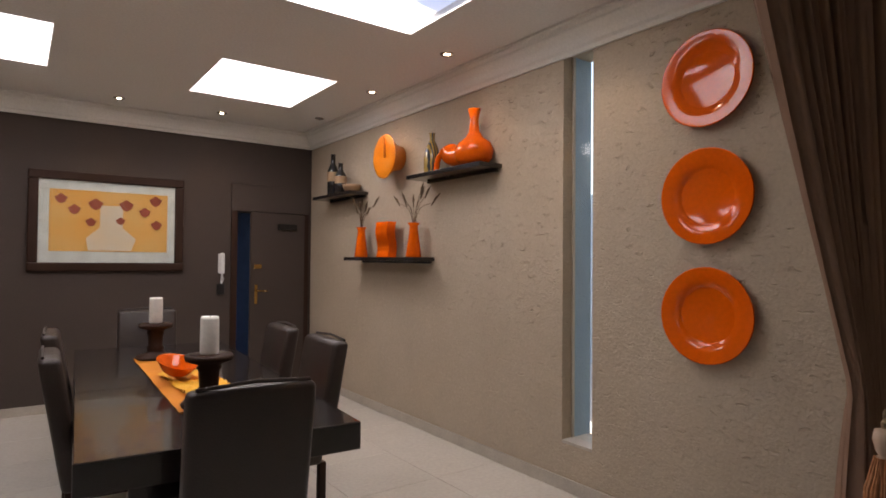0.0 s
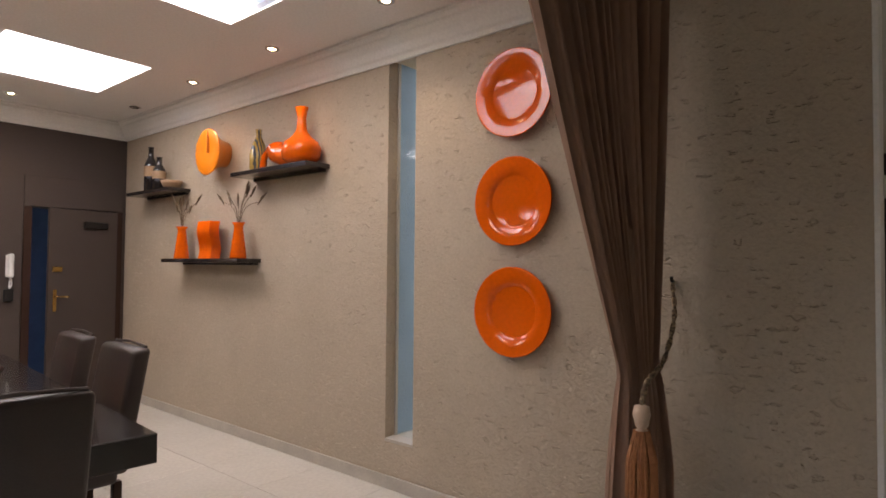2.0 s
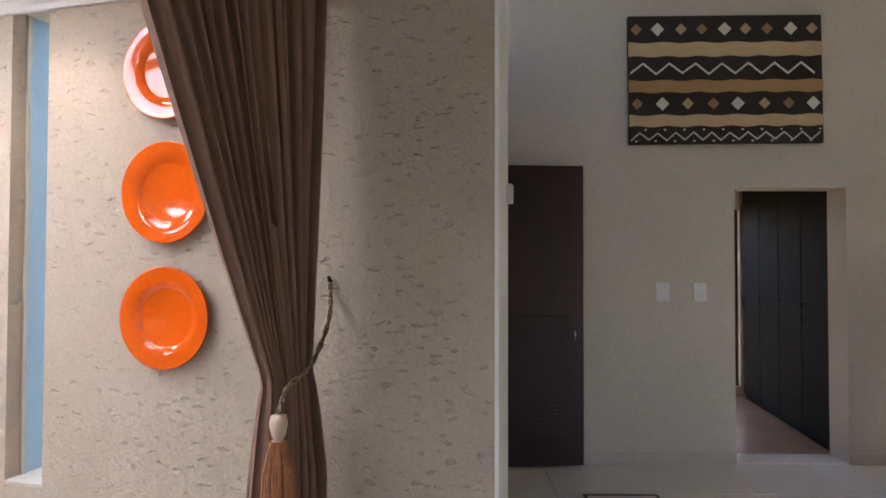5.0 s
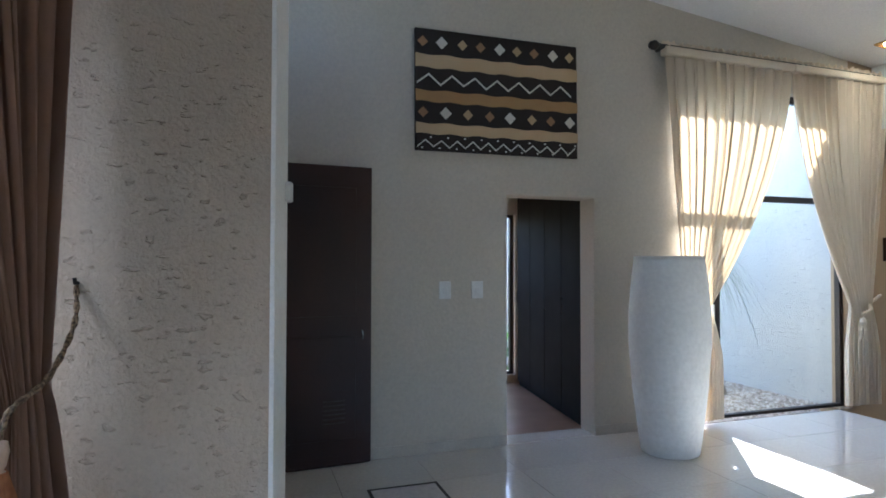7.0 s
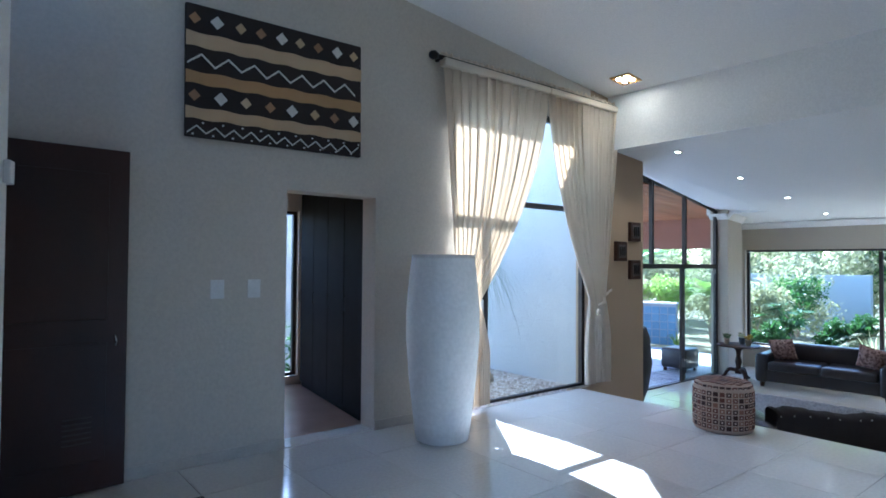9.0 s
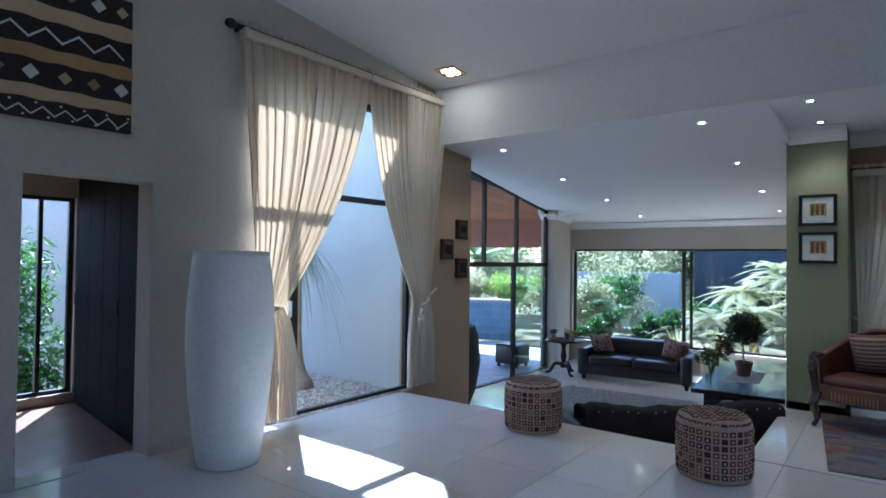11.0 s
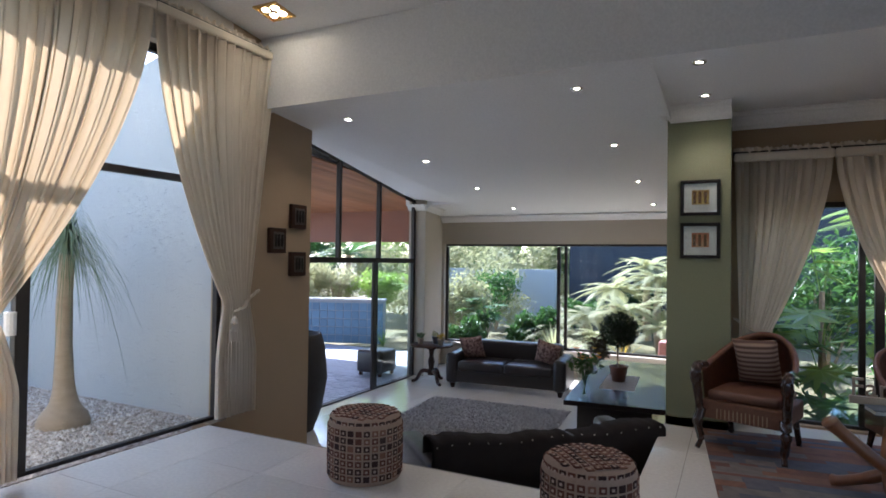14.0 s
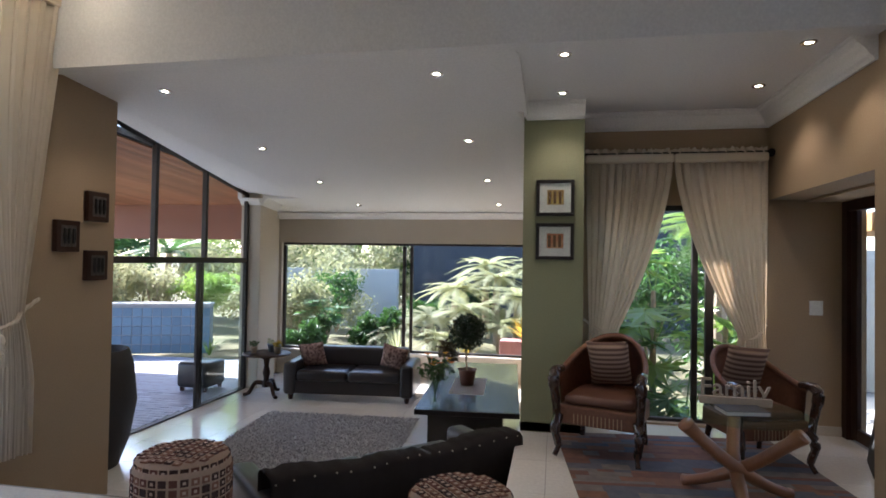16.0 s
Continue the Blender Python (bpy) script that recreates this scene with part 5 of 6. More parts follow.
part("crown", leafy(random.Random(1), 2200, (0.25, 0.25, 0.24), 0.032, (0, 0, 0.67)), mat("dark_topiary_leaf", (0.018, 0.035, 0.012), 0.5), t)
part("side_leaves", leafy(random.Random(12), 160, (0.16, 0.1, 0.18), 0.055, (0.24, 0.0, 0.42)), mat("bronze_leaf", (0.07, 0.05, 0.015), 0.5), t)
t = thing("flower_vase", "clear glass vase with yellow and orange flowers", "vase of flowers", pose(2.08, -8.72, TC))
part("glass_vase", lathe([(0.05, 0.0), (0.06, 0.01), (0.075, 0.2), (0.11, 0.34), (0.106, 0.34), (0.07, 0.2), (0.055, 0.02), (0, 0.02)], 28), glass, t, "", None, True)
rnd = random.Random(4)
fl = [mat("yellow_petal", (0.62, 0.36, 0.02), 0.6), mat("orange_petal", (0.55, 0.16, 0.02), 0.6)]
for i in range(14):
    a = rnd.uniform(0, 6.28)
    r = rnd.uniform(0.05, 0.24)
    tip = Vector((r * math.cos(a), r * math.sin(a), rnd.uniform(0.40, 0.56)))
    st = part("stem", tube(smooth_path([(-tip.x * 0.1, -tip.y * 0.1, 0.03), (tip.x * 0.3, tip.y * 0.3, 0.28), tip], 4), 0.004, 5), leaf_dark, t)
    bm = bmesh.new()
    for k in range(10):
        q = 2 * math.pi * k / 10
        m1 = Matrix.Translation(tip) @ Euler((rnd.uniform(-0.3, 0.3), -0.5, q)).to_matrix().to_4x4()
        vs = [bm.verts.new(m1 @ Vector(p)) for p in ((0, 0, 0), (0.02, -0.012, 0.004), (0.042, 0, 0), (0.02, 0.012, 0.004))]
        bm.faces.new(vs)
    part("bloom", bm, fl[i % 2], st)
part("foliage", leafy(rnd, 130, (0.2, 0.2, 0.12), 0.05, (0, 0, 0.38)), leaf_dark, t)

# side table with small pots
t = thing("side_table", "dark carved pedestal side table by the glass", "side table", pose(5.08, -10.62, LOW))
part("tabletop", lathe([(0, 0.62), (0.30, 0.62), (0.36, 0.63), (0.365, 0.645), (0.35, 0.655), (0, 0.655)], 48), dark_wood, t, "", None, True)
part("pedestal", lathe([(0.06, 0.14), (0.07, 0.2), (0.04, 0.26), (0.06, 0.36), (0.035, 0.46), (0.05, 0.55), (0.12, 0.62)], 20), dark_wood, t, "", None, True)
for k in range(3):
    a = 2 * math.pi * k / 3 + 0.4
    cs, sn = math.cos(a), math.sin(a)
    part("leg", tube(smooth_path([(0.04 * cs, 0.04 * sn, 0.2), (0.16 * cs, 0.16 * sn, 0.2), (0.25 * cs, 0.25 * sn, 0.06), (0.33 * cs, 0.33 * sn, 0.035)], 5), [0.035] * 6 + [0.03] * 5 + [0.026] * 5, 8), dark_wood, t, "", None, True)
for i, (x, y, r, h, mt_) in enumerate(((0.16, 0.1, 0.05, 0.09, bark), (-0.02, -0.1, 0.06, 0.11, mat("grey_blue_glaze", (0.16, 0.18, 0.22), 0.3)), (-0.2, 0.06, 0.055, 0.10, bark))):
    q = thing("small_pot", "small potted plant on the side table", "potted plant", pose(5.08 + x, -10.62 + y, LOW + 0.656), "side table pots")
    part("pot", lathe([(r * 0.7, 0), (r, h), (r * 1.08, h + 0.008), (r * 0.9, h), (0, h - 0.01)], 20), mt_, q, "", None, True)
    part("leaves", leafy(random.Random(i), 60, (0.07, 0.07, 0.05), 0.03, (0, 0, h + 0.05)), (leaf_dark, leaf_pale, leaf_yellow)[i], q)

# shaggy rug
rug_m = mat("grey_shaggy_wool", (0.52, 0.51, 0.50), 0.98, (0.32, 0.32, 0.33), 26, 0.5, 0.02, 70)
rg = thing("shaggy_rug", "grey shaggy wool rug on the lounge tiles", "rug", pose(3.47, -8.75, LOW + 0.004, 0, 0, 4))
rnd = random.Random(9)
part("backing", box(-1.0, 1.0, -1.05, 1.05, 0, 0.01), rug_m, rg)
vs_, fs_ = [], []
for _ in range(16000):
    x, y = rnd.uniform(-1.02, 1.02), rnd.uniform(-1.07, 1.07)
    a = rnd.uniform(0, 6.28)
    dx, dy = 0.012 * math.cos(a), 0.012 * math.sin(a)
    lx, ly = rnd.uniform(-0.03, 0.03), rnd.uniform(-0.03, 0.03)
    k = len(vs_)
    vs_ += [(x - dx, y - dy, 0.008), (x + dx, y + dy, 0.008), (x + lx, y + ly, rnd.uniform(0.022, 0.04))]
    fs_.append((k, k + 1, k + 2))
me = bpy.data.meshes.new("pile")
me.from_pydata(vs_, [], fs_)
me.materials.append(rug_m)
o = new("wool_nap", me)
o.parent = rg
o["kind"] = "stuff"
# dark woven chair back just past the wall end
t = thing("wicker_chair", "dark round-backed wicker chair beside the lounge wall", "chair", pose(5.36, -7.42, LOW, 0, 0, 0) @ Matrix.Diagonal((0.85, 0.85, 1.05, 1)))
part("seat", lathe([(0.0, 0.30), (0.42, 0.30), (0.44, 0.36), (0.40, 0.42), (0, 0.43)], 32), mat("dark_wicker", (0.016, 0.012, 0.011), 0.6, None, 40, bump=0.006), t, "", None, True)
part("backrest", lathe([(0.36, 0.0), (0.47, 0.25), (0.54, 0.6), (0.50, 0.95), (0.44, 1.1), (0.42, 1.1), (0.48, 0.9), (0.51, 0.6), (0.45, 0.28), (0.34, 0.02)], 40, False), MATS["dark_wicker"], t, "", None, True)


# ---- sitting corner ----
wicker = mat("brown_woven_cane", (0.17, 0.068, 0.03), 0.6, (0.11, 0.042, 0.02), 30, 0.5, 0.005, 110)
carved = mat("dark_polished_wood", (0.03, 0.014, 0.009), 0.25, (0.05, 0.022, 0.013), 8, 0.7, coat=0.5)


def armchair(m):
    t = thing("armchair", "brown cane armchair with dark scrolled arms", "armchair", m, "cane armchairs")
    part("seat_frame", box(-0.33, 0.33, -0.30, 0.34, 0.26, 0.42, 0.02), wicker, t)
    part("seat", box(-0.29, 0.29, -0.26, 0.33, 0.42, 0.50, 0.035, seg=3), mat("brown_seat_leather", (0.11, 0.045, 0.025), 0.5), t, "brown leather seat pad", None, True)
    bm = bmesh.new()
    n, hh = 28, 7
    g = []
    for i in range(n + 1):
        a = math.pi * i / n
        f = math.sin(a)
        top = 0.66 + 0.26 * f ** 1.4
        col = []
        for k in range(hh + 1):
            z = 0.40 + (top - 0.40) * k / hh
            lean = 0.10 * (z - 0.40) / 0.5
            col.append(bm.verts.new(((0.33 + lean * 0.4) * math.cos(a) * (1.0), -0.02 - (0.30 + lean) * f ** 0.75 + 0.32 * (1 - f) * 0.9, z)))
        g.append(col)
    for i in range(n):
        for k in range(hh):
            bm.faces.new((g[i][k], g[i + 1][k], g[i + 1][k + 1], g[i][k + 1]))
    bmesh.ops.solidify(bm, geom=bm.faces[:], thickness=0.035)
    part("backrest", bm, wicker, t, "", None, True)
    rim = [((0.33 + 0.10 * (0.26 + 0.26 * math.sin(a) ** 1.4) / 0.5 * 0.4) * math.cos(a), -0.02 - (0.30 + 0.10 * (0.26 + 0.26 * math.sin(a) ** 1.4) / 0.5) * math.sin(a) ** 0.75 + 0.288 * (1 - math.sin(a)), 0.67 + 0.26 * math.sin(a) ** 1.4) for a in (math.pi * i / 24 for i in range(25))]
    part("top_rail", tube(rim, 0.026, 10), wicker, t, "", None, True)
    for s in (-1, 1):
        part("arm_scroll", tube(smooth_path([(s * 0.35, 0.20, 0.69), (s * 0.36, 0.33, 0.70), (s * 0.36, 0.40, 0.66), (s * 0.36, 0.39, 0.58), (s * 0.35, 0.36, 0.45), (s * 0.345, 0.34, 0.3)], 5), [0.036] * 6 + [0.045] * 5 + [0.05] * 5 + [0.04] * 5 + [0.035] * 5, 10), carved, t, "dark scrolled arm", None, True)
        part("front_leg", tube(smooth_path([(s * 0.33, 0.33, 0.34), (s * 0.35, 0.38, 0.22), (s * 0.33, 0.35, 0.09), (s * 0.345, 0.40, 0.015)], 5), [0.045] * 6 + [0.035] * 5 + [0.022] * 5, 10), carved, t, "", None, True)
        part("back_leg", tube([(s * 0.27, -0.25, 0.27), (s * 0.29, -0.33, 0.0)], [0.03, 0.024], 8), carved, t, "", None, True)
    for i in range(13):
        part("cane_strand", tube([(-0.2 + i * 0.033, 0.345, 0.27), (-0.2 + i * 0.033, 0.345, 0.355)], 0.004, 5), mat("pale_cane", (0.42, 0.27, 0.15), 0.6), t)
    return t


CH1 = pose(0.38, -7.22, 0, 0, 0, -17) @ Matrix.Diagonal((0.9, 0.9, 0.94, 1))
ac = armchair(CH1)
CH2 = pose(-0.70, -7.22, 0, 0, 0, 16) @ Matrix.Diagonal((0.9, 0.9, 0.94, 1))
copy_thing(ac, CH2)
stripe = mat("striped_cushion_cloth", (0.30, 0.21, 0.15), 0.95, (0.10, 0.055, 0.04), 7.5, 0.6, 0.001, 250, kind="wave", stretch=(0, 0, 1))
for m_, lab in ((CH1, "upright"), (CH2, "tilted")):
    solo("striped_cushion", pillow(0.38, 0.42, 0.15), stripe, "brown and cream striped cushion in a cane chair", "cushion", m_ @ pose(0.0, -0.12, 0.72, -16, 4 if lab == "upright" else -5, 0), "striped cushions", smooth=True)
kl = thing("kilim_rug", "worn kilim rug in rust, blue and grey bands", "rug", pose(-0.22, -6.72, 0.002, 0, 0, 6))
kbands = [mat("kilim_rust", (0.15, 0.06, 0.038), 0.95, (0.09, 0.045, 0.035), 14, 0.6), mat("kilim_blue", (0.05, 0.058, 0.08), 0.95, (0.10, 0.10, 0.115), 14, 0.6),
          mat("kilim_grey", (0.17, 0.145, 0.13), 0.95, (0.10, 0.085, 0.08), 14, 0.6), mat("kilim_orange", (0.20, 0.09, 0.05), 0.95, (0.12, 0.06, 0.04), 14, 0.6)]
rnd = random.Random(6)
y = -1.0
while y < 1.0:
    h = rnd.choice((0.05, 0.08, 0.11))
    h = min(h, 1.0 - y)
    x = -0.9
    while x < 0.9:
        w_ = min(rnd.choice((0.12, 0.2, 0.3, 0.45)), 0.9 - x)
        part("woven_band", box(x, x + w_, y, y + h, 0, 0.006 + rnd.uniform(0, 0.0015)), rnd.choice(kbands), kl)
        x += w_
    y += h

# glass table on crossed wooden limbs
t = thing("glass_table", "round glass table on crossed carved wooden limbs", "table", pose(-0.36, -6.36, 0, 0, 0, 0) @ Matrix.Diagonal((1.12, 1.12, 1.03, 1)))
limb_wood = mat("orange_brown_wood", (0.26, 0.10, 0.035), 0.4, (0.18, 0.065, 0.025), 7, 0.6, 0.001, 60, stretch=(1, 1, 0.3), coat=0.2)
for k in range(3):
    a = 2 * math.pi * k / 3 + 0.35
    cs, sn = math.cos(a), math.sin(a)
    part("limb", tube(smooth_path([(0.33 * cs, 0.33 * sn, 0.49), (0.26 * cs, 0.26 * sn, 0.42), (0.06 * cs - 0.02 * sn, 0.06 * sn + 0.02 * cs, 0.24), (-0.16 * cs, -0.16 * sn, 0.10), (-0.32 * cs, -0.32 * sn, 0.028)], 5),
         [0.046, 0.047, 0.045, 0.042, 0.039] + [0.037] * 5 + [0.038] * 5 + [0.033] * 5 + [0.043], 12), limb_wood, t, "", None, True)
part("glass_top", lathe([(0, 0.545), (0.36, 0.545), (0.365, 0.55), (0.36, 0.556), (0, 0.556)], 56), clear("table_glass", (0.82, 0.93, 0.88)), t, "clear round glass top")
GT = Matrix.Translation((-0.38, -6.36, 0.574))
bk = thing("book", "closed dark book lying on the glass table", "book", GT @ pose(0.02, 0.06, 0, 0, 0, 8))
part("pages", box(-0.13, 0.13, -0.09, 0.09, 0.004, 0.026), mat("page_edges", (0.55, 0.52, 0.46), 0.8), bk)
for z in (0.0, 0.026):
    part("cover", box(-0.135, 0.135, -0.095, 0.095, z, z + 0.004, 0.001), mat("dark_cover", (0.03, 0.028, 0.03), 0.5), bk)


def words(name, text, size, m, material, parent, depth=0.004, label=""):
    cu = bpy.data.curves.new(name, "FONT")
    cu.body, cu.size, cu.extrude, cu.align_x = text, size, depth, "CENTER"
    tmp = bpy.data.objects.new(name, cu)
    me_ = bpy.data.meshes.new_from_object(tmp)
    bpy.data.objects.remove(tmp)
    me_.materials.append(material)
    ob = new(name, me_)
    ob.parent = parent
    ob.matrix_basis = m
    if label:
        ob["label"] = label
    return ob


pale_wood = mat("whitewashed_wood", (0.46, 0.37, 0.27), 0.7, (0.36, 0.28, 0.2), 9, 0.6)
sg = thing("word_sign", "whitewashed wooden cut-out word sign on the table", "sign", GT @ pose(0.0, -0.16, 0.0, 0, 0, 176))
part("sign_base", box(-0.22, 0.22, -0.02, 0.02, 0, 0.05, 0.003), pale_wood, sg)
words("lettering", "Family", 0.17, pose(0, 0.012, 0.05, 90), pale_wood, sg, 0.012)

# pictures on the pillar
for z, c1, c2 in ((2.065, (0.30, 0.17, 0.06), (0.50, 0.36, 0.10)), (1.68, (0.42, 0.13, 0.06), (0.52, 0.30, 0.16))):
    t = thing("framed_print", "small print with white mount in black frame", "picture", pose(0.80, -7.6, z), "pillar prints")
    for a, b, c, d in ((-0.165, 0.165, -0.16, -0.13), (-0.165, 0.165, 0.13, 0.16), (-0.165, -0.135, -0.13, 0.13), (0.135, 0.165, -0.13, 0.13)):
        part("frame", box(a, b, 0, 0.03, c, d, 0.004), black_iron, t)
    part("mount", box(-0.135, 0.135, 0, 0.012, -0.13, 0.13), mat("white_card", (0.75, 0.74, 0.72), 0.8), t, "white card mount")
    part("print", box(-0.075, 0.07, 0.0125, 0.015, -0.06, 0.07), mat("print_%d" % int(z * 100), c1, 0.7, c2, 22, 0.3), t, "small abstract print")
    for k in range(3):
        part("print_figure", box(-0.055 + 0.045 * k, -0.03 + 0.045 * k, 0.0155, 0.0165, -0.05, 0.055), mat("print_dark", (0.14, 0.07, 0.03), 0.7), t)
    o = part("picture_glass", box(-0.135, 0.135, 0.02, 0.022, -0.13, 0.13), glass, t)
    o.visible_shadow = False
t = thing("light_switch", "white double light switch in the doorway recess", "light switch")
part("plate", box(-1.55, -1.44, YW, YW + 0.01, 1.06, 1.19, 0.003), plastic_white, t)
part("rocker", box(-1.515, -1.475, YW + 0.01, YW + 0.014, 1.10, 1.15, 0.002), plastic_white, t)

# lettered board leaning by the glazed door
BD = pose(-1.50, -7.20, 0.0, 0, 0, 70) @ pose(0, 0, 0, -8, 0, 0)
sg = thing("lettered_board", "black board with white lettering leaning at the door", "sign", BD)
part("board", box(-0.22, 0.22, 0, 0.02, 0.005, 1.0, 0.004), mat("black_board", (0.015, 0.015, 0.014), 0.7), sg)
chalk = mat("white_lettering", (0.7, 0.7, 0.66), 0.8)
for text, z, s in (("FE", 0.80, 0.09), ("RE", 0.70, 0.09), ("ESPE", 0.62, 0.05), ("LOT", 0.55, 0.05), ("THE", 0.46, 0.08), ("TRY E", 0.28, 0.08), ("SHARE", 0.12, 0.06)):
    words("lettering", text, s, pose(0.10, 0.0225, z, 90, 0, 180), chalk, sg, 0.001)
part("lettering_bar", box(-0.1, 0.18, 0.02, 0.0225, 0.40, 0.425), chalk, sg)
part("lettering_bar", box(-0.1, 0.18, 0.02, 0.0225, 0.22, 0.245), chalk, sg)


# ---- ceiling lamps ----
def downlight(x, y, z, m=None, tilt=0.0, energy=22, on=True):
    mm = (m or Matrix()) @ pose(x, y, z, tilt)
    t = thing("downlight", "small recessed ceiling spotlight" + (", lit" if on else ", unlit"), "ceiling lamp", mm, "recessed spotlights")
    part("ring", lathe([(0.024, -0.001), (0.027, -0.006), (0.045, -0.008), (0.052, -0.003), (0.052, 0.004), (0.030, 0.004)], 24, False), chrome, t, "", None, True)
    part("bulb", lathe([(0, -0.002), (0.025, -0.002), (0.025, 0.002), (0, 0.002)], 20), lamp_glow if on else frame_metal, t)
    if on and energy:
        lamp("spotlight", "SPOT", mm @ Matrix.Translation((0, 0, -0.03)), energy, (1.0, 0.82, 0.60), radius=0.03, cone=110)


for x, y in ((2.13, 2.30), (2.167, 3.468), (2.206, 4.658)):
    downlight(x, y, HD, DM, 0, 2.8)
downlight(2.25, 5.87, HD, DM, 0, 0, False)
downlight(1.347, 6.285, HD, DM, 0, 2.8)
downlight(0.407, 6.298, HD, DM, 0, 2.8)
for x, dy in ((1.68, 0.1), (4.02, 0.0)):
    for y in (-6.69 + dy, -8.36 + dy, -10.0, -11.66):
        downlight(x, y, zmain(y), None, 5.5, 4)
for x in (-0.75, 0.75):
    for y in (-6.14 - 0.2, -7.26):
        downlight(x, y, 2.90, None, 0, 4)
zl = 3.58 + (-5.75 + 6.1) * (0.92 / 8.3)
sm = pose(4.12, -5.72, zl, 6.3)
t = thing("square_lamp", "square brass ceiling lamp with four lit bulbs", "ceiling lamp", sm)
for a, b, c, d in ((-0.13, 0.13, -0.13, -0.105), (-0.13, 0.13, 0.105, 0.13), (-0.13, -0.105, -0.105, 0.105), (0.105, 0.13, -0.105, 0.105)):
    part("frame", box(a, b, c, d, -0.012, 0.004, 0.002), brass, t)
part("plate", box(-0.105, 0.105, -0.105, 0.105, -0.004, 0.0), brass, t)
for x in (-0.05, 0.05):
    for y in (-0.05, 0.05):
        part("bulb", lathe([(0, -0.012), (0.03, -0.01), (0.034, -0.004), (0.034, 0.0)], 18), lamp_glow, t, "", pose(x, y, 0), True)
lamp("lamp_light", "SPOT", sm @ Matrix.Translation((0, 0, -0.05)), 2.5, (1, 0.8, 0.55), radius=0.08, cone=95)


# ---- outside ----
GZ = LOW - 0.02
bm = bmesh.new()
bmesh.ops.create_grid(bm, x_segments=2, y_segments=2, size=400)
solo("ground", bm, mat("garden_soil_and_grass", (0.10, 0.11, 0.045), 0.95, (0.17, 0.13, 0.07), 0.8, 0.6, 0.03, 14), "garden ground of soil and grass", "ground", pose(0, 0, GZ - 0.12), kind="structure")
solo("court_bed", box(XE + 0.22, 9.5, -5.86, -3.25, GZ - 0.1, -0.07), gravel_m, "bed of mixed gravel in the courtyard", "gravel bed", kind="structure")
rnd = random.Random(21)
vs_, fs_ = [], []
for _ in range(5200):
    x = XE + 0.25 + 3.2 * rnd.random() ** 1.4
    y, s = rnd.uniform(-5.84, -3.6), rnd.uniform(0.012, 0.032)
    k = len(vs_)
    q = [Vector((rnd.uniform(0.7, 1.2) * s * math.cos(a), rnd.uniform(0.7, 1.2) * s * math.sin(a), 0)) for a in (0, 1.25, 2.5, 3.77, 5.0)]
    vs_ += [(x + p.x, y + p.y, -0.075 + rnd.uniform(0, 0.012)) for p in q] + [(x, y, -0.07 + s * rnd.uniform(0.5, 0.9))]
    fs_ += [(k + i, k + (i + 1) % 5, k + 5) for i in range(5)]
me = bpy.data.meshes.new("pebbles")
me.from_pydata(vs_, [], fs_)
peb = mat("pebble_mix", (0.25, 0.19, 0.14), 0.7, (0.62, 0.56, 0.48), 23, 0.25, 0.002, 80)
me.materials.append(peb)
tagged(new("pebbles", me), "loose brown and cream pebbles in the courtyard", "pebbles", "", "stuff")
bm = prism([(XE + 0.22, GZ), (9.5, GZ), (9.5, 3.4), (6.2, 3.4), (5.6, 3.55), (XE + 0.22, 3.75)], 0.16)
solo("court_wall_south", bm, court_grey, "grey roughcast wall with sloping top in the courtyard", "wall", pose(0, -6.02, 0), kind="structure")
wall("court_wall_east", "x", 9.5, 0.2, -6.0, -3.3, GZ, 2.3, court_grey, "grey roughcast wall at the courtyard's end")


# ponytail palm
def blade(bm, base, tip_dir, length, width, droop, rnd, seg=6):
    """One drooping strap leaf."""
    d = Vector(tip_dir).normalized()
    side = d.cross(Vector((0, 0, 1)))
    side = side.normalized() if side.length > 0.01 else Vector((1, 0, 0))
    prev = None
    for i in range(seg + 1):
        f = i / seg
        p = Vector(base) + d * length * f + Vector((0, 0, -droop * length * f * f))
        w_ = width * (1 - f) ** 0.6 * (0.5 + min(1, f * 4) * 0.5) + 0.0008
        a, b = bm.verts.new(p - side * w_), bm.verts.new(p + side * w_)
        if prev:
            bm.faces.new((prev[0], prev[1], b, a))
        prev = (a, b)


t = thing("ponytail_palm", "ponytail palm with swollen pale trunk in gravel", "tree", pose(5.95, -5.10, -0.07) @ Matrix.Diagonal((0.86, 0.86, 1.0, 1)))
part("trunk", tube(smooth_path([(0, 0, 0), (0.0, 0, 0.10), (0.0, 0, 0.25), (0.02, 0, 0.6), (0.0, 0.02, 1.1), (-0.03, 0.02, 1.55)], 5), [0.25] * 3 + [0.245, 0.235, 0.225] + [0.205, 0.18, 0.16, 0.14, 0.125] + [0.11, 0.10, 0.095, 0.09, 0.088] + [0.08] * 5 + [0.075] * 5, 16), bark, t, "swollen pale trunk", None, True)
rnd = random.Random(31)
bm = bmesh.new()
for _ in range(420):
    a = rnd.uniform(0, 6.28)
    e = rnd.uniform(-0.1, 1.3)
    blade(bm, (-0.03 + rnd.uniform(-0.04, 0.04), 0.02 + rnd.uniform(-0.04, 0.04), 1.5 + rnd.uniform(0, 0.3)), (math.cos(a) * math.cos(e) * 0.7, math.sin(a) * math.cos(e) * 0.7, math.sin(e)), rnd.uniform(0.4, 0.85), 0.0036, rnd.uniform(0.7, 1.6), rnd)
part("crown", bm, mat("ponytail_leaf", (0.10, 0.15, 0.075), 0.6, (0.15, 0.19, 0.10), 3, 0.6), t)


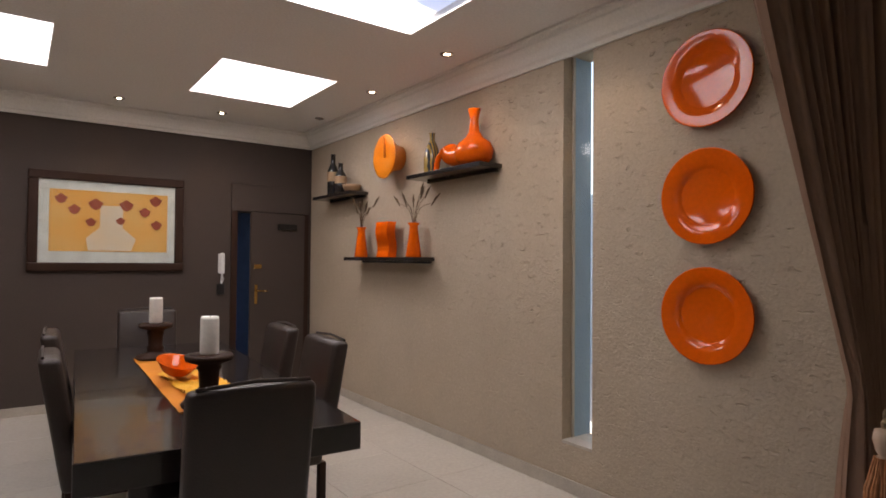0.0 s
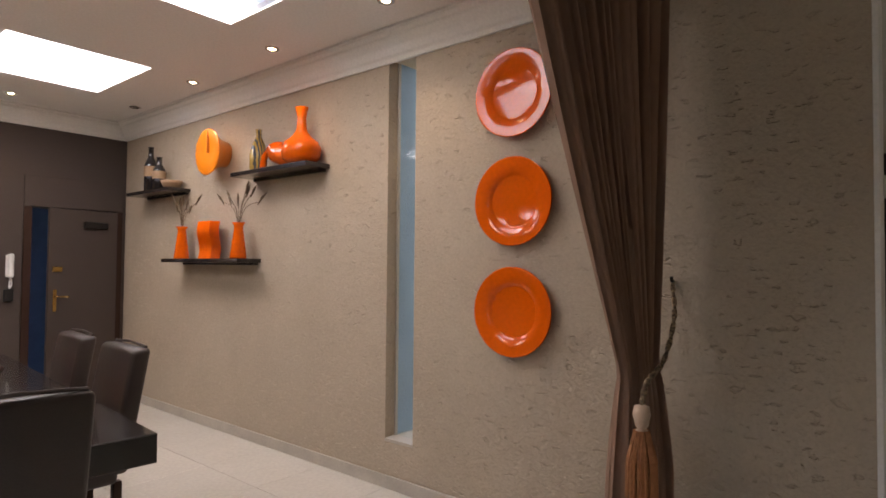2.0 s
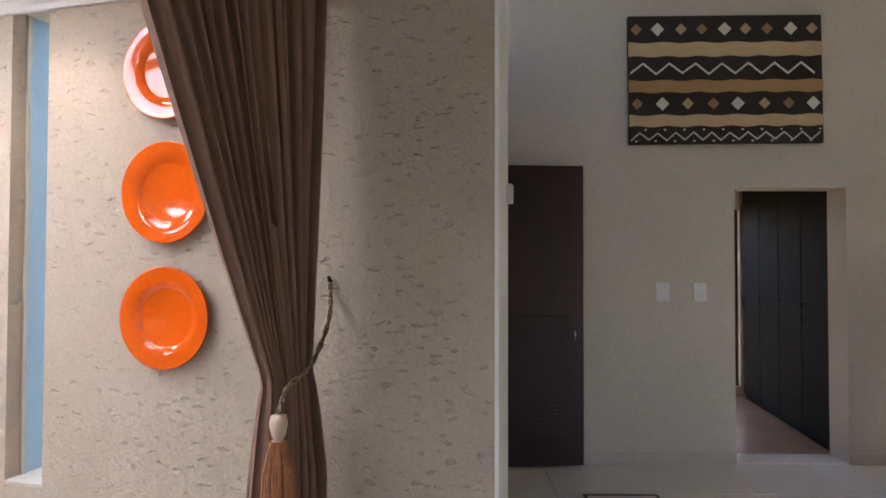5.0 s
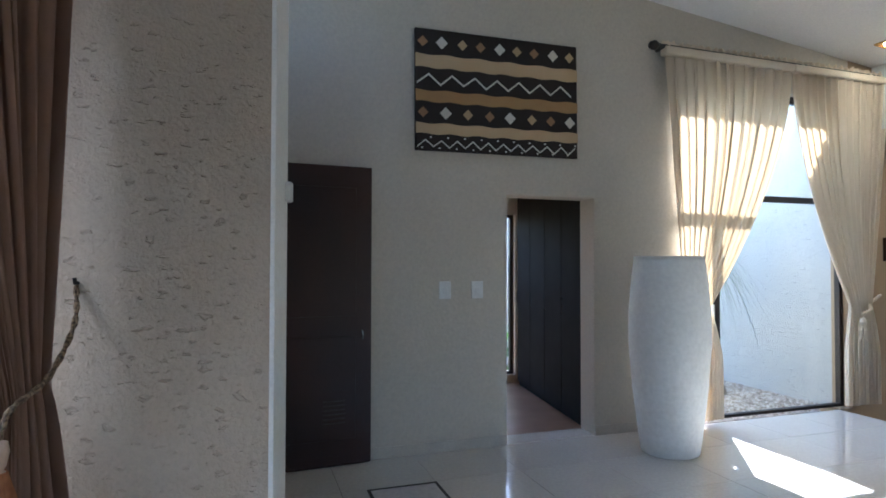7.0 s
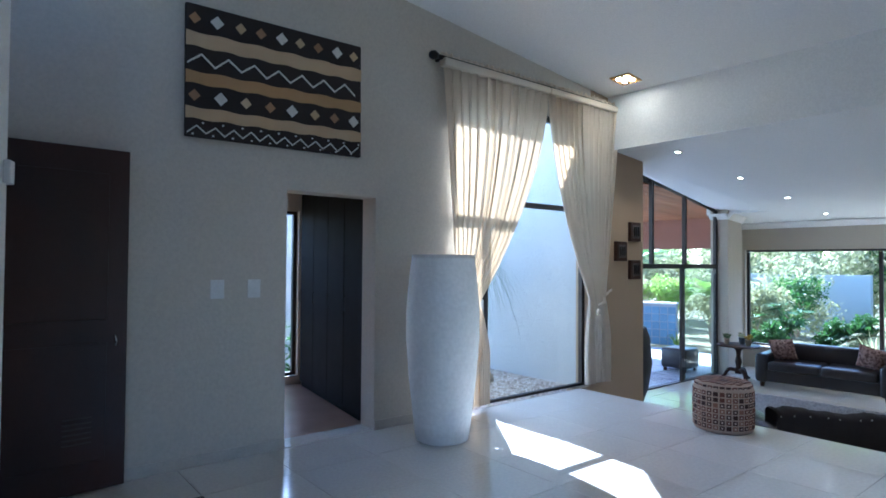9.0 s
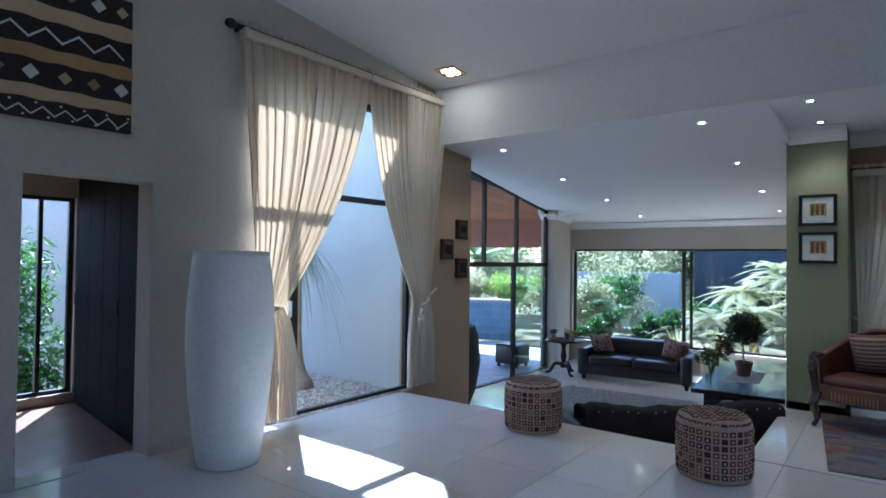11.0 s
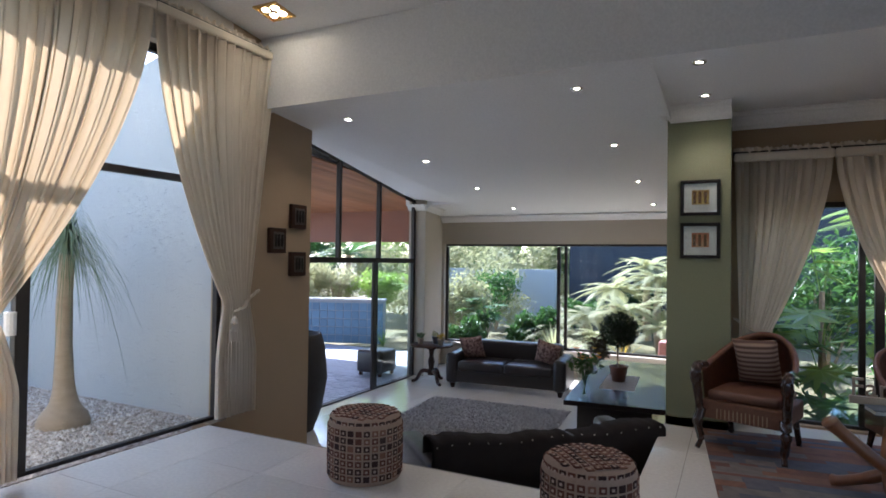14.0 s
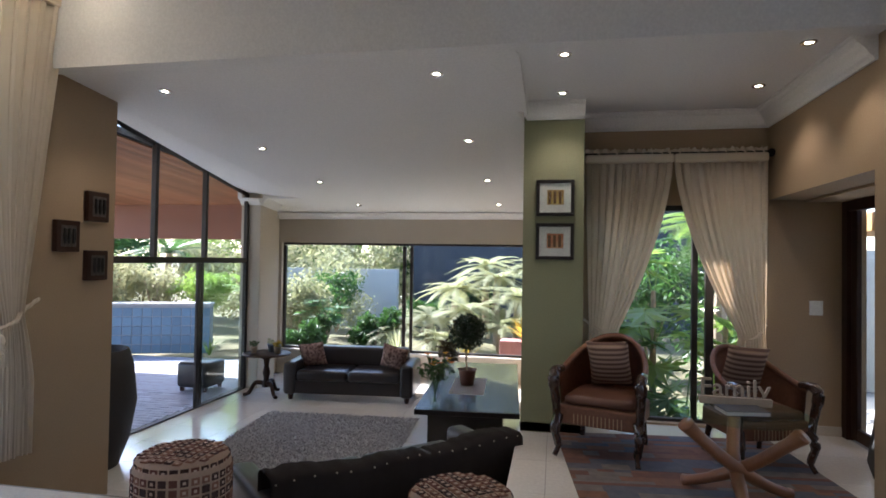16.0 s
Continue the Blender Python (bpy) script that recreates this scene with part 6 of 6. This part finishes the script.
# ---- patio ----
paver = mat("blue_grey_clay_paver", (0.25, 0.28, 0.34), 0.5, (0.33, 0.35, 0.40), 6, 0.6, 0.004, 60, rand=0.2)
pv = solo("patio_paving", box(5.7, 16, -13.5, -5.9, GZ - 0.1, GZ - 0.012), mat("paving_sand", (0.20, 0.18, 0.16), 0.9), "patio laid with small clay pavers", "paving", kind="structure")
me = bpy.data.meshes.new("brick")
b_ = box(-0.108, 0.108, -0.052, 0.052, -0.02, 0, 0.004, seg=1)
b_.to_mesh(me)
b_.free()
me.materials.append(paver)
rest = bmesh.new()
count = 0
y = -13.4
row = 0
while y < -6.2:
    x = 5.85 + (0.11 if row % 2 else 0)
    while x < 9.6:
        if x < 7.4 and -10.6 < y < -7.9 and count < 295:
            o = new("brick", me)
            o.parent = pv
            o.location = (x, y, GZ + random.uniform(-0.002, 0.002))
            count += 1
        else:
            zz = GZ + random.uniform(-0.002, 0.002)
            rest.faces.new([rest.verts.new(p) for p in ((x - 0.108, y - 0.052, zz), (x + 0.108, y - 0.052, zz), (x + 0.108, y + 0.052, zz), (x - 0.108, y + 0.052, zz))])
        x += 0.222
    y += 0.110
    row += 1
part("brick_field", rest, paver, pv)["kind"] = "stuff"

# timber roof over the patio
rf = thing("patio_roof", "patio roof lined with varnished timber boards", "roof", None)
rf["kind"] = "structure"
timber = mat("varnished_timber", (0.26, 0.095, 0.04), 0.6, (0.36, 0.17, 0.075), 5, 0.6, 0.001, 60, stretch=(1, 0.08, 1), rand=0.25, spec=0.15)
me = bpy.data.meshes.new("board")
b_ = box(-0.058, 0.058, -3.9, 2.3, 0, 0.02, 0.005, seg=1)
b_.to_mesh(me)
b_.free()
me.materials.append(timber)
for i in range(44):
    x = 5.78 + i * 0.12
    o = new("board", me)
    o.parent = rf
    o.matrix_basis = pose(x, -9.3, 2.795, 3.4, 0, 0)
part("roof_sheet", prism([(0, 2.60), (6.2, 2.968), (6.2, 3.045), (0, 2.68)], 5.4), mat("roof_sheet", (0.2, 0.2, 0.2), 0.6), rf, "", pose(11.1, -13.2, 0, 0, 0, 90))
redb = mat("red_brown_beam", (0.20, 0.075, 0.045), 0.6, (0.25, 0.10, 0.06), 3)
part("beam", box(5.9, 11.0, -13.36, -13.2, 1.86, 2.60, 0.01), redb, rf, "red-brown painted beam")
part("post", box(10.95, 11.1, -13.32, -13.17, GZ, 1.86, 0.01), redb, rf)
st = thing("patio_stool", "dark square padded stool on the patio", "stool", pose(6.35, -10.9, GZ))
part("cushion", box(-0.27, 0.27, -0.27, 0.27, 0.06, 0.46, 0.06, seg=3), leather, st, "", None, True)
for x in (-0.2, 0.2):
    for y in (-0.2, 0.2):
        part("foot", box(x - 0.025, x + 0.025, y - 0.025, y + 0.025, 0, 0.08), dark_wood, st)

# tiled planter wall
PW = pose(8.25, -14.12, GZ, 0, 0, 21)
pw = thing("planter_wall", "low garden wall faced with blue-grey tiles", "garden wall", PW)
part("core", box(0, 6.0, -0.3, 0, 0, 1.05, 0.01), mat("grey_joint", (0.3, 0.32, 0.34), 0.9), pw)
btile = mat("blue_grey_tile", (0.10, 0.18, 0.27), 0.5, (0.13, 0.22, 0.31), 4, 0.6, rand=0.15)
me = bpy.data.meshes.new("tile")
b_ = box(-0.092, 0.092, 0, 0.012, -0.092, 0.092, 0.003, seg=1)
b_.to_mesh(me)
b_.free()
me.materials.append(btile)
for i in range(30):
    for k in range(5):
        o = new("tile", me)
        o.parent = pw
        o.location = (0.1 + i * 0.2, 0.001, 0.1 + k * 0.2)
part("coping", box(-0.02, 6.02, -0.34, 0.04, 1.05, 1.10, 0.01), court_grey, pw)


# ---- planting ----
def bush(name, x, y, z, spread, n, size, material, label, seed, category="shrub"):
    rnd = random.Random(seed)
    t = thing(name, label, category, pose(x, y, z))
    bm = bmesh.new()
    for k in range(5):
        a = rnd.uniform(0, 6.28)
        add(bm, tube([(0, 0, 0), (spread[0] * 0.4 * math.cos(a), spread[1] * 0.4 * math.sin(a), spread[2] * 1.3)], [0.03, 0.01], 5))
    part("trunk", bm, bark, t)
    bm = bmesh.new()
    for k in range(9):
        c = (spread[0] * rnd.uniform(-0.7, 0.7), spread[1] * rnd.uniform(-0.7, 0.7), spread[2] * rnd.uniform(0.5, 1.7))
        add(bm, leafy(rnd, n // 9, (spread[0] * 0.5, spread[1] * 0.5, spread[2] * 0.5), size, c))
    part("crown", bm, material, t)
    return t


def frond(bm, base, azimuth, rise, length, leaflet, rnd, count=18, droop=0.5, width=0.25):
    """A feathered leaf: a rib with paired leaflets."""
    d = Vector((math.cos(azimuth) * math.cos(rise), math.sin(azimuth) * math.cos(rise), math.sin(rise)))
    side = d.cross(Vector((0, 0, 1))).normalized()
    pts = [Vector(base) + d * length * f + Vector((0, 0, -droop * length * f * f)) for f in (i / count for i in range(count + 1))]
    for i in range(1, count + 1):
        f = i / count
        along = (pts[i] - pts[i - 1]).normalized()
        ll = leaflet * math.sin(math.pi * (0.12 + 0.85 * f)) * rnd.uniform(0.85, 1.1)
        w_ = length / count * width * 2
        for s in (-1, 1):
            tip = pts[i] + side * s * ll + along * ll * 0.45 + Vector((0, 0, -0.18 * ll))
            v = [bm.verts.new(p) for p in (pts[i] - along * w_, pts[i] + along * w_, tip)]
            bm.faces.new(v)
    for i in range(count):
        w_ = 0.006 * (1 - i / count) + 0.002
        v = [bm.verts.new(p) for p in (pts[i] - side * w_, pts[i] + side * w_, pts[i + 1] + side * w_, pts[i + 1] - side * w_)]
        bm.faces.new(v)


def fern_tree(x, y, z, height, n, length, material, label, seed, category="tree fern", rise=(0.0, 0.8), leaflet=0.32, name="tree_fern"):
    rnd = random.Random(seed)
    t = thing(name, label, category, pose(x, y, z))
    part("trunk", tube(smooth_path([(0, 0, 0), (0.05, 0, height * 0.5), (0, 0.03, height)], 4), [0.1] * 5 + [0.08] * 4, 8), bark, t)
    bm = bmesh.new()
    for k in range(n):
        frond(bm, (0, 0.03, height), 2 * math.pi * k / n + rnd.uniform(-0.2, 0.2), rnd.uniform(*rise), length * rnd.uniform(0.75, 1.1), leaflet, rnd, 60, rnd.uniform(0.25, 0.6), 0.2)
    part("crown", bm, material, t)
    return t


def spiky(name, x, y, z, n, length, width, material, label, seed, category="plant"):
    rnd = random.Random(seed)
    t = thing(name, label, category, pose(x, y, z))
    for k in range(n):
        bm = bmesh.new()
        a = 2 * math.pi * k / n * 2.4 + rnd.uniform(-0.3, 0.3)
        e = rnd.uniform(0.5, 1.45)
        blade(bm, (0, 0, 0), (math.cos(a) * math.cos(e), math.sin(a) * math.cos(e), math.sin(e)), length * rnd.uniform(0.7, 1.1), width, 0.25, rnd)
        part("leaf", bm, material, t)
    return t


def lobed(bm, base, azimuth, rise, size, rnd):
    """A big deeply cut leaf on a stalk."""
    d = Vector((math.cos(azimuth) * math.cos(rise), math.sin(azimuth) * math.cos(rise), math.sin(rise)))
    c = Vector(base) + d * size * 1.6
    side = d.cross(Vector((0, 0, 1))).normalized()
    fwd = (d + Vector((0, 0, -0.9))).normalized()
    up = side.cross(fwd)
    cen = bm.verts.new(c)
    n = 22
    ring = []
    for i in range(n):
        a = -2.75 + 5.5 * i / (n - 1)
        r = size * (1.0 if i % 2 else 0.42) * (0.75 + 0.35 * math.cos(a))
        ring.append(bm.verts.new(c + fwd * r * math.cos(a) + side * r * math.sin(a) + up * (0.12 * r * rnd.uniform(-1, 1))))
    for i in range(n - 1):
        bm.faces.new((cen, ring[i], ring[i + 1]))
    w_ = 0.008
    b0 = Vector(base)
    bm.faces.new([bm.verts.new(p) for p in (b0 - side * w_, b0 + side * w_, c + side * w_, c - side * w_)])


def big_leaf_plant(x, y, z, n, size, material, label, seed, height=0.5):
    rnd = random.Random(seed)
    t = thing("philodendron", label, "plant", pose(x, y, z))
    part("stem", tube([(0, 0, 0), (0, 0, height)], [0.05, 0.03], 6), bark, t)
    for k in range(n):
        bm = bmesh.new()
        lobed(bm, (0, 0, height * rnd.uniform(0.3, 1.0)), 2 * math.pi * k / n * 1.6 + rnd.uniform(-0.3, 0.3), rnd.uniform(0.1, 1.2), size * rnd.uniform(0.7, 1.15), rnd)
        part("leaf", bm, material, t)


# behind the garden doors of the sitting corner
big_leaf_plant(-0.35, -9.6, GZ + 0.1, 18, 0.42, leaf_light, "lush philodendron with large cut leaves outside", 41, 1.7)
big_leaf_plant(0.3, -9.4, GZ + 0.1, 16, 0.38, leaf_dark, "dark philodendron close to the garden doors", 42, 1.0)
big_leaf_plant(-1.2, -9.8, GZ + 0.1, 16, 0.40, leaf_light, "lush philodendron with large cut leaves outside", 43, 1.3)
big_leaf_plant(-0.6, -9.0, GZ + 0.1, 14, 0.30, leaf_dark, "low dark philodendron close to the garden doors", 44, 0.5)
big_leaf_plant(0.15, -10.3, GZ + 0.1, 14, 0.4, leaf_light, "lush philodendron with large cut leaves outside", 45, 2.0)
fern_tree(-1.6, -11.4, GZ, 2.7, 18, 1.5, leaf_light, "tall palm with feathered fronds outside", 46, "palm", (0.1, 1.2), 0.4, "garden_palm")
fern_tree(-2.2, -12.8, GZ, 2.4, 16, 1.6, leaf_dark, "tall palm with feathered fronds outside", 47, "palm", (0.0, 1.1), 0.4, "garden_palm")
for i, (x, y) in enumerate(((-3.2, -13.5), (-1.0, -14.5), (-2.0, -12.9))):
    bush("garden_shrub", x, y, GZ, (1.3, 1.1, 1.3), 2200, 0.10, leaf_dark, "dense dark green shrub behind the plants", 50 + i)

# beyond the wide window
for k_, (x, y, h, ln) in enumerate(((1.6, -16.0, 1.3, 1.15), (2.7, -15.6, 1.0, 1.05), (3.6, -15.7, 0.8, 1.0), (4.4, -15.6, 0.5, 0.9), (2.2, -17.2, 1.7, 1.2), (3.3, -17.4, 1.4, 1.2), (0.6, -16.6, 1.6, 1.2), (1.9, -15.2, 0.7, 0.9), (2.6, -18.4, 2.0, 1.2), (1.2, -17.8, 2.0, 1.2), (3.1, -14.9, 0.45, 0.8))):
    fern_tree(x, y, GZ, h, 34, ln, leaf_pale, "silvery sunlit tree fern in the garden", 61 + k_, "tree fern", (-0.05, 0.7), 0.19)
spiky("flax_plant", 4.1, -14.6, GZ, 26, 1.0, 0.022, leaf_pale, "spiky pale flax plant below the window", 65)
spiky("flax_plant", 3.3, -14.9, GZ, 22, 0.9, 0.02, leaf_pale, "spiky pale flax plant below the window", 66)
spiky("flax_plant", 2.6, -14.4, GZ, 20, 0.7, 0.02, leaf_yellow, "spiky yellowish flax plant below the window", 67)
t = thing("garden_planter", "pink terracotta trough planter in the garden", "planter", pose(1.35, -14.2, GZ))
part("trough", box(-0.5, 0.5, -0.22, 0.22, 0, 0.55, 0.03), mat("pink_terracotta", (0.42, 0.17, 0.15), 0.8), t)
spiky("yellow_agave", 1.35, -14.2, GZ + 0.55, 22, 0.75, 0.05, leaf_yellow, "yellow strap-leaved plant in the trough", 68)
wall("garden_wall_south", "y", -20.2, 0.2, 5.6, 9.5, GZ, 1.2, court_grey, "grey boundary wall of the garden")
solo("dark_fence", box(-6, 5.2, -20.4, -20.2, GZ, 3.4), mat("dark_shade_cloth", (0.035, 0.04, 0.05), 0.9, (0.05, 0.055, 0.065), 3), "dark screened boundary fence", "fence", kind="structure")
for i, (x, y, s, mm) in enumerate(((7.0, -15.6, 0.9, leaf_pale), (6.6, -16.8, 1.0, leaf_dark), (7.0, -18.5, 1.4, leaf_pale), (4.6, -19.2, 0.6, leaf_dark), (6.0, -14.2, 0.5, leaf_dark), (4.9, -15.4, 0.55, leaf_dark), (3.0, -19.4, 0.8, leaf_dark))):
    bush("garden_shrub", x, y, GZ, (s, s, s * 0.9), 1800, 0.085, mm, "leafy garden shrub in sun and shade", 70 + i)
big_leaf_plant(5.9, -14.9, GZ, 14, 0.34, leaf_dark, "large-leaved plant near the window", 80, 0.9)


def tree(x, y, height, crown, n, seed, material, label):
    rnd = random.Random(seed)
    t = thing("tree", label, "tree", pose(x, y, GZ))
    bm = tube(smooth_path([(0, 0, 0), (0.1, 0.05, height * 0.3), (-0.05, 0, height * 0.6)], 4), [0.16] * 5 + [0.1] * 4, 9)
    tips = []
    for k in range(7):
        a = 2 * math.pi * k / 7 + rnd.uniform(-0.3, 0.3)
        e = Vector((crown * 0.7 * math.cos(a), crown * 0.7 * math.sin(a), height * rnd.uniform(0.7, 1.0)))
        add(bm, tube(smooth_path([(0, 0, height * rnd.uniform(0.35, 0.6)), (e.x * 0.5, e.y * 0.5, e.z * 0.8), e], 3), [0.06, 0.055, 0.05, 0.04, 0.03, 0.02, 0.015], 6))
        tips.append(e)
    part("trunk", bm, bark, t)
    bm = bmesh.new()
    for e in tips + [Vector((0, 0, height))]:
        for _ in range(3):
            c = e + Vector((rnd.uniform(-1, 1), rnd.uniform(-1, 1), rnd.uniform(-0.6, 0.6))) * crown * 0.35
            add(bm, leafy(rnd, n // 24, (crown * 0.38, crown * 0.38, crown * 0.28), 0.13, c))
    part("crown", bm, material, t)


for i, (x, y, h, c, mm) in enumerate(((4.2, -25.5, 5.5, 2.2, leaf_dark), (9.0, -26.0, 5.5, 2.6, leaf_light), (1.0, -23.5, 6.5, 2.6, leaf_dark), (-3.5, -22.0, 6.0, 2.6, leaf_dark), (18.0, -22.5, 5.0, 2.6, leaf_light),
                                      (23.0, -17.0, 5.5, 2.8, leaf_dark), (14.0, -27.0, 6.0, 3.0, leaf_dark), (23.0, -24.0, 6.0, 3.2, leaf_light))):
    tree(x, y, h, c, 3600, 90 + i, mm, "leafy garden tree behind the boundary")
for i, (x, y, sx, sz, mm) in enumerate(((5.2, -21.8, 1.5, 1.5, leaf_pale), (7.4, -22.2, 1.6, 1.6, leaf_pale), (9.8, -21.4, 1.6, 1.5, leaf_pale), (12.0, -19.6, 1.6, 1.4, leaf_pale), (14.4, -17.4, 1.6, 1.3, leaf_pale), (16.4, -14.0, 1.6, 1.4, leaf_light), (9.0, -17.6, 1.3, 0.95, leaf_pale))):
    bush("garden_shrub", x, y, GZ, (sx, 1.0, sz), 4200, 0.085, mm, "tall sunlit shrub closing the garden", 130 + i)
# far planting that closes the view
for i, (x, y) in enumerate(((18.5, -11.0), (18.8, -14.5), (17.6, -17.6), (16.0, -20.4), (13.6, -22.6), (11.0, -24.2), (8.2, -25.0), (5.6, -24.6), (2.6, -24.8), (-0.6, -24.0))):
    bush("garden_shrub", x, y, GZ, (2.0, 1.3, 2.3), 4600, 0.12, (leaf_light, leaf_dark)[i % 2], "tall leafy screen planting behind the garden", 160 + i)
# shrubs over the planter wall
for i, (dx, s, mm) in enumerate(((0.5, 0.7, leaf_light), (1.5, 0.8, leaf_pale), (2.5, 0.8, leaf_pale), (3.6, 0.9, leaf_light), (4.8, 0.9, leaf_pale))):
    p = PW @ Vector((dx, -1.1, 0.75))
    bush("garden_shrub", p.x, p.y, p.z, (s, 0.6, s * 0.8), 3600, 0.05, mm, "flowering shrub above the tiled garden wall", 110 + i)
fern_tree(7.85, -15.3, GZ, 1.3, 18, 0.9, leaf_light, "arching palm by the patio", 120, "palm", (0.3, 1.3), 0.3, "garden_palm")
spiky("flax_plant", 8.05, -13.8, GZ, 18, 0.6, 0.02, leaf_light, "spiky plant at the patio edge", 121)
fern_tree(11.0, -16.5, GZ, 2.2, 18, 1.5, leaf_dark, "tall palm beyond the garden wall", 122, "palm", (0.0, 1.1), 0.35, "garden_palm")
bush("garden_shrub", 8.1, -2.6, GZ, (0.6, 0.8, 1.2), 2700, 0.07, leaf_dark, "leafy shrub outside the side room window", 180)
# outside the glazed side door
wall("side_yard_wall", "x", -4.2, 0.2, -10.5, -5.5, 0, 1.7, mat("pale_yard_wall", (0.45, 0.47, 0.46), 0.85), "pale yard wall outside the side door")
solo("yard_beam", box(-3.4, -2.0, -9.3, -5.9, 1.82, 2.0, 0.01), mat("yellow_pine", (0.55, 0.33, 0.12), 0.6, (0.45, 0.25, 0.09), 6, stretch=(1, 0.15, 1)), "pale pine beam in the side yard", "beam", kind="structure")
solo("side_yard_paving", box(-6, -1.8, -11, -5.5, -0.12, -0.01), mat("pale_paving", (0.42, 0.40, 0.37), 0.8), "pale paving in the side yard", "paving", kind="structure")

wall("side_yard_wall_end", "y", -10.4, 0.2, -4.2, -2.5, 0, 1.7, mat("pale_yard_wall", (0.45, 0.47, 0.46)), "pale yard wall outside the side door")
# ---- floors, last ----
tiled_floor("floor_hall", -2.9, XE, YL, 1.6, 0.0, 0.645, "cream polished porcelain tiles in the hall", None, (-0.5, 4.7, -5.6, 0.5), (0.2, 0.25))
tiled_floor("floor_sitting", -1.8, 1.1, YW, YL, 0.0, 0.645, "cream polished porcelain tiles in the sitting corner", None, None, (0.2, 0.25))
tiled_floor("floor_lounge", 1.1, 5.7, -12.4, YL, LOW, 0.645, "cream polished porcelain tiles in the sunken lounge", None, None, (0.2, 0.1))
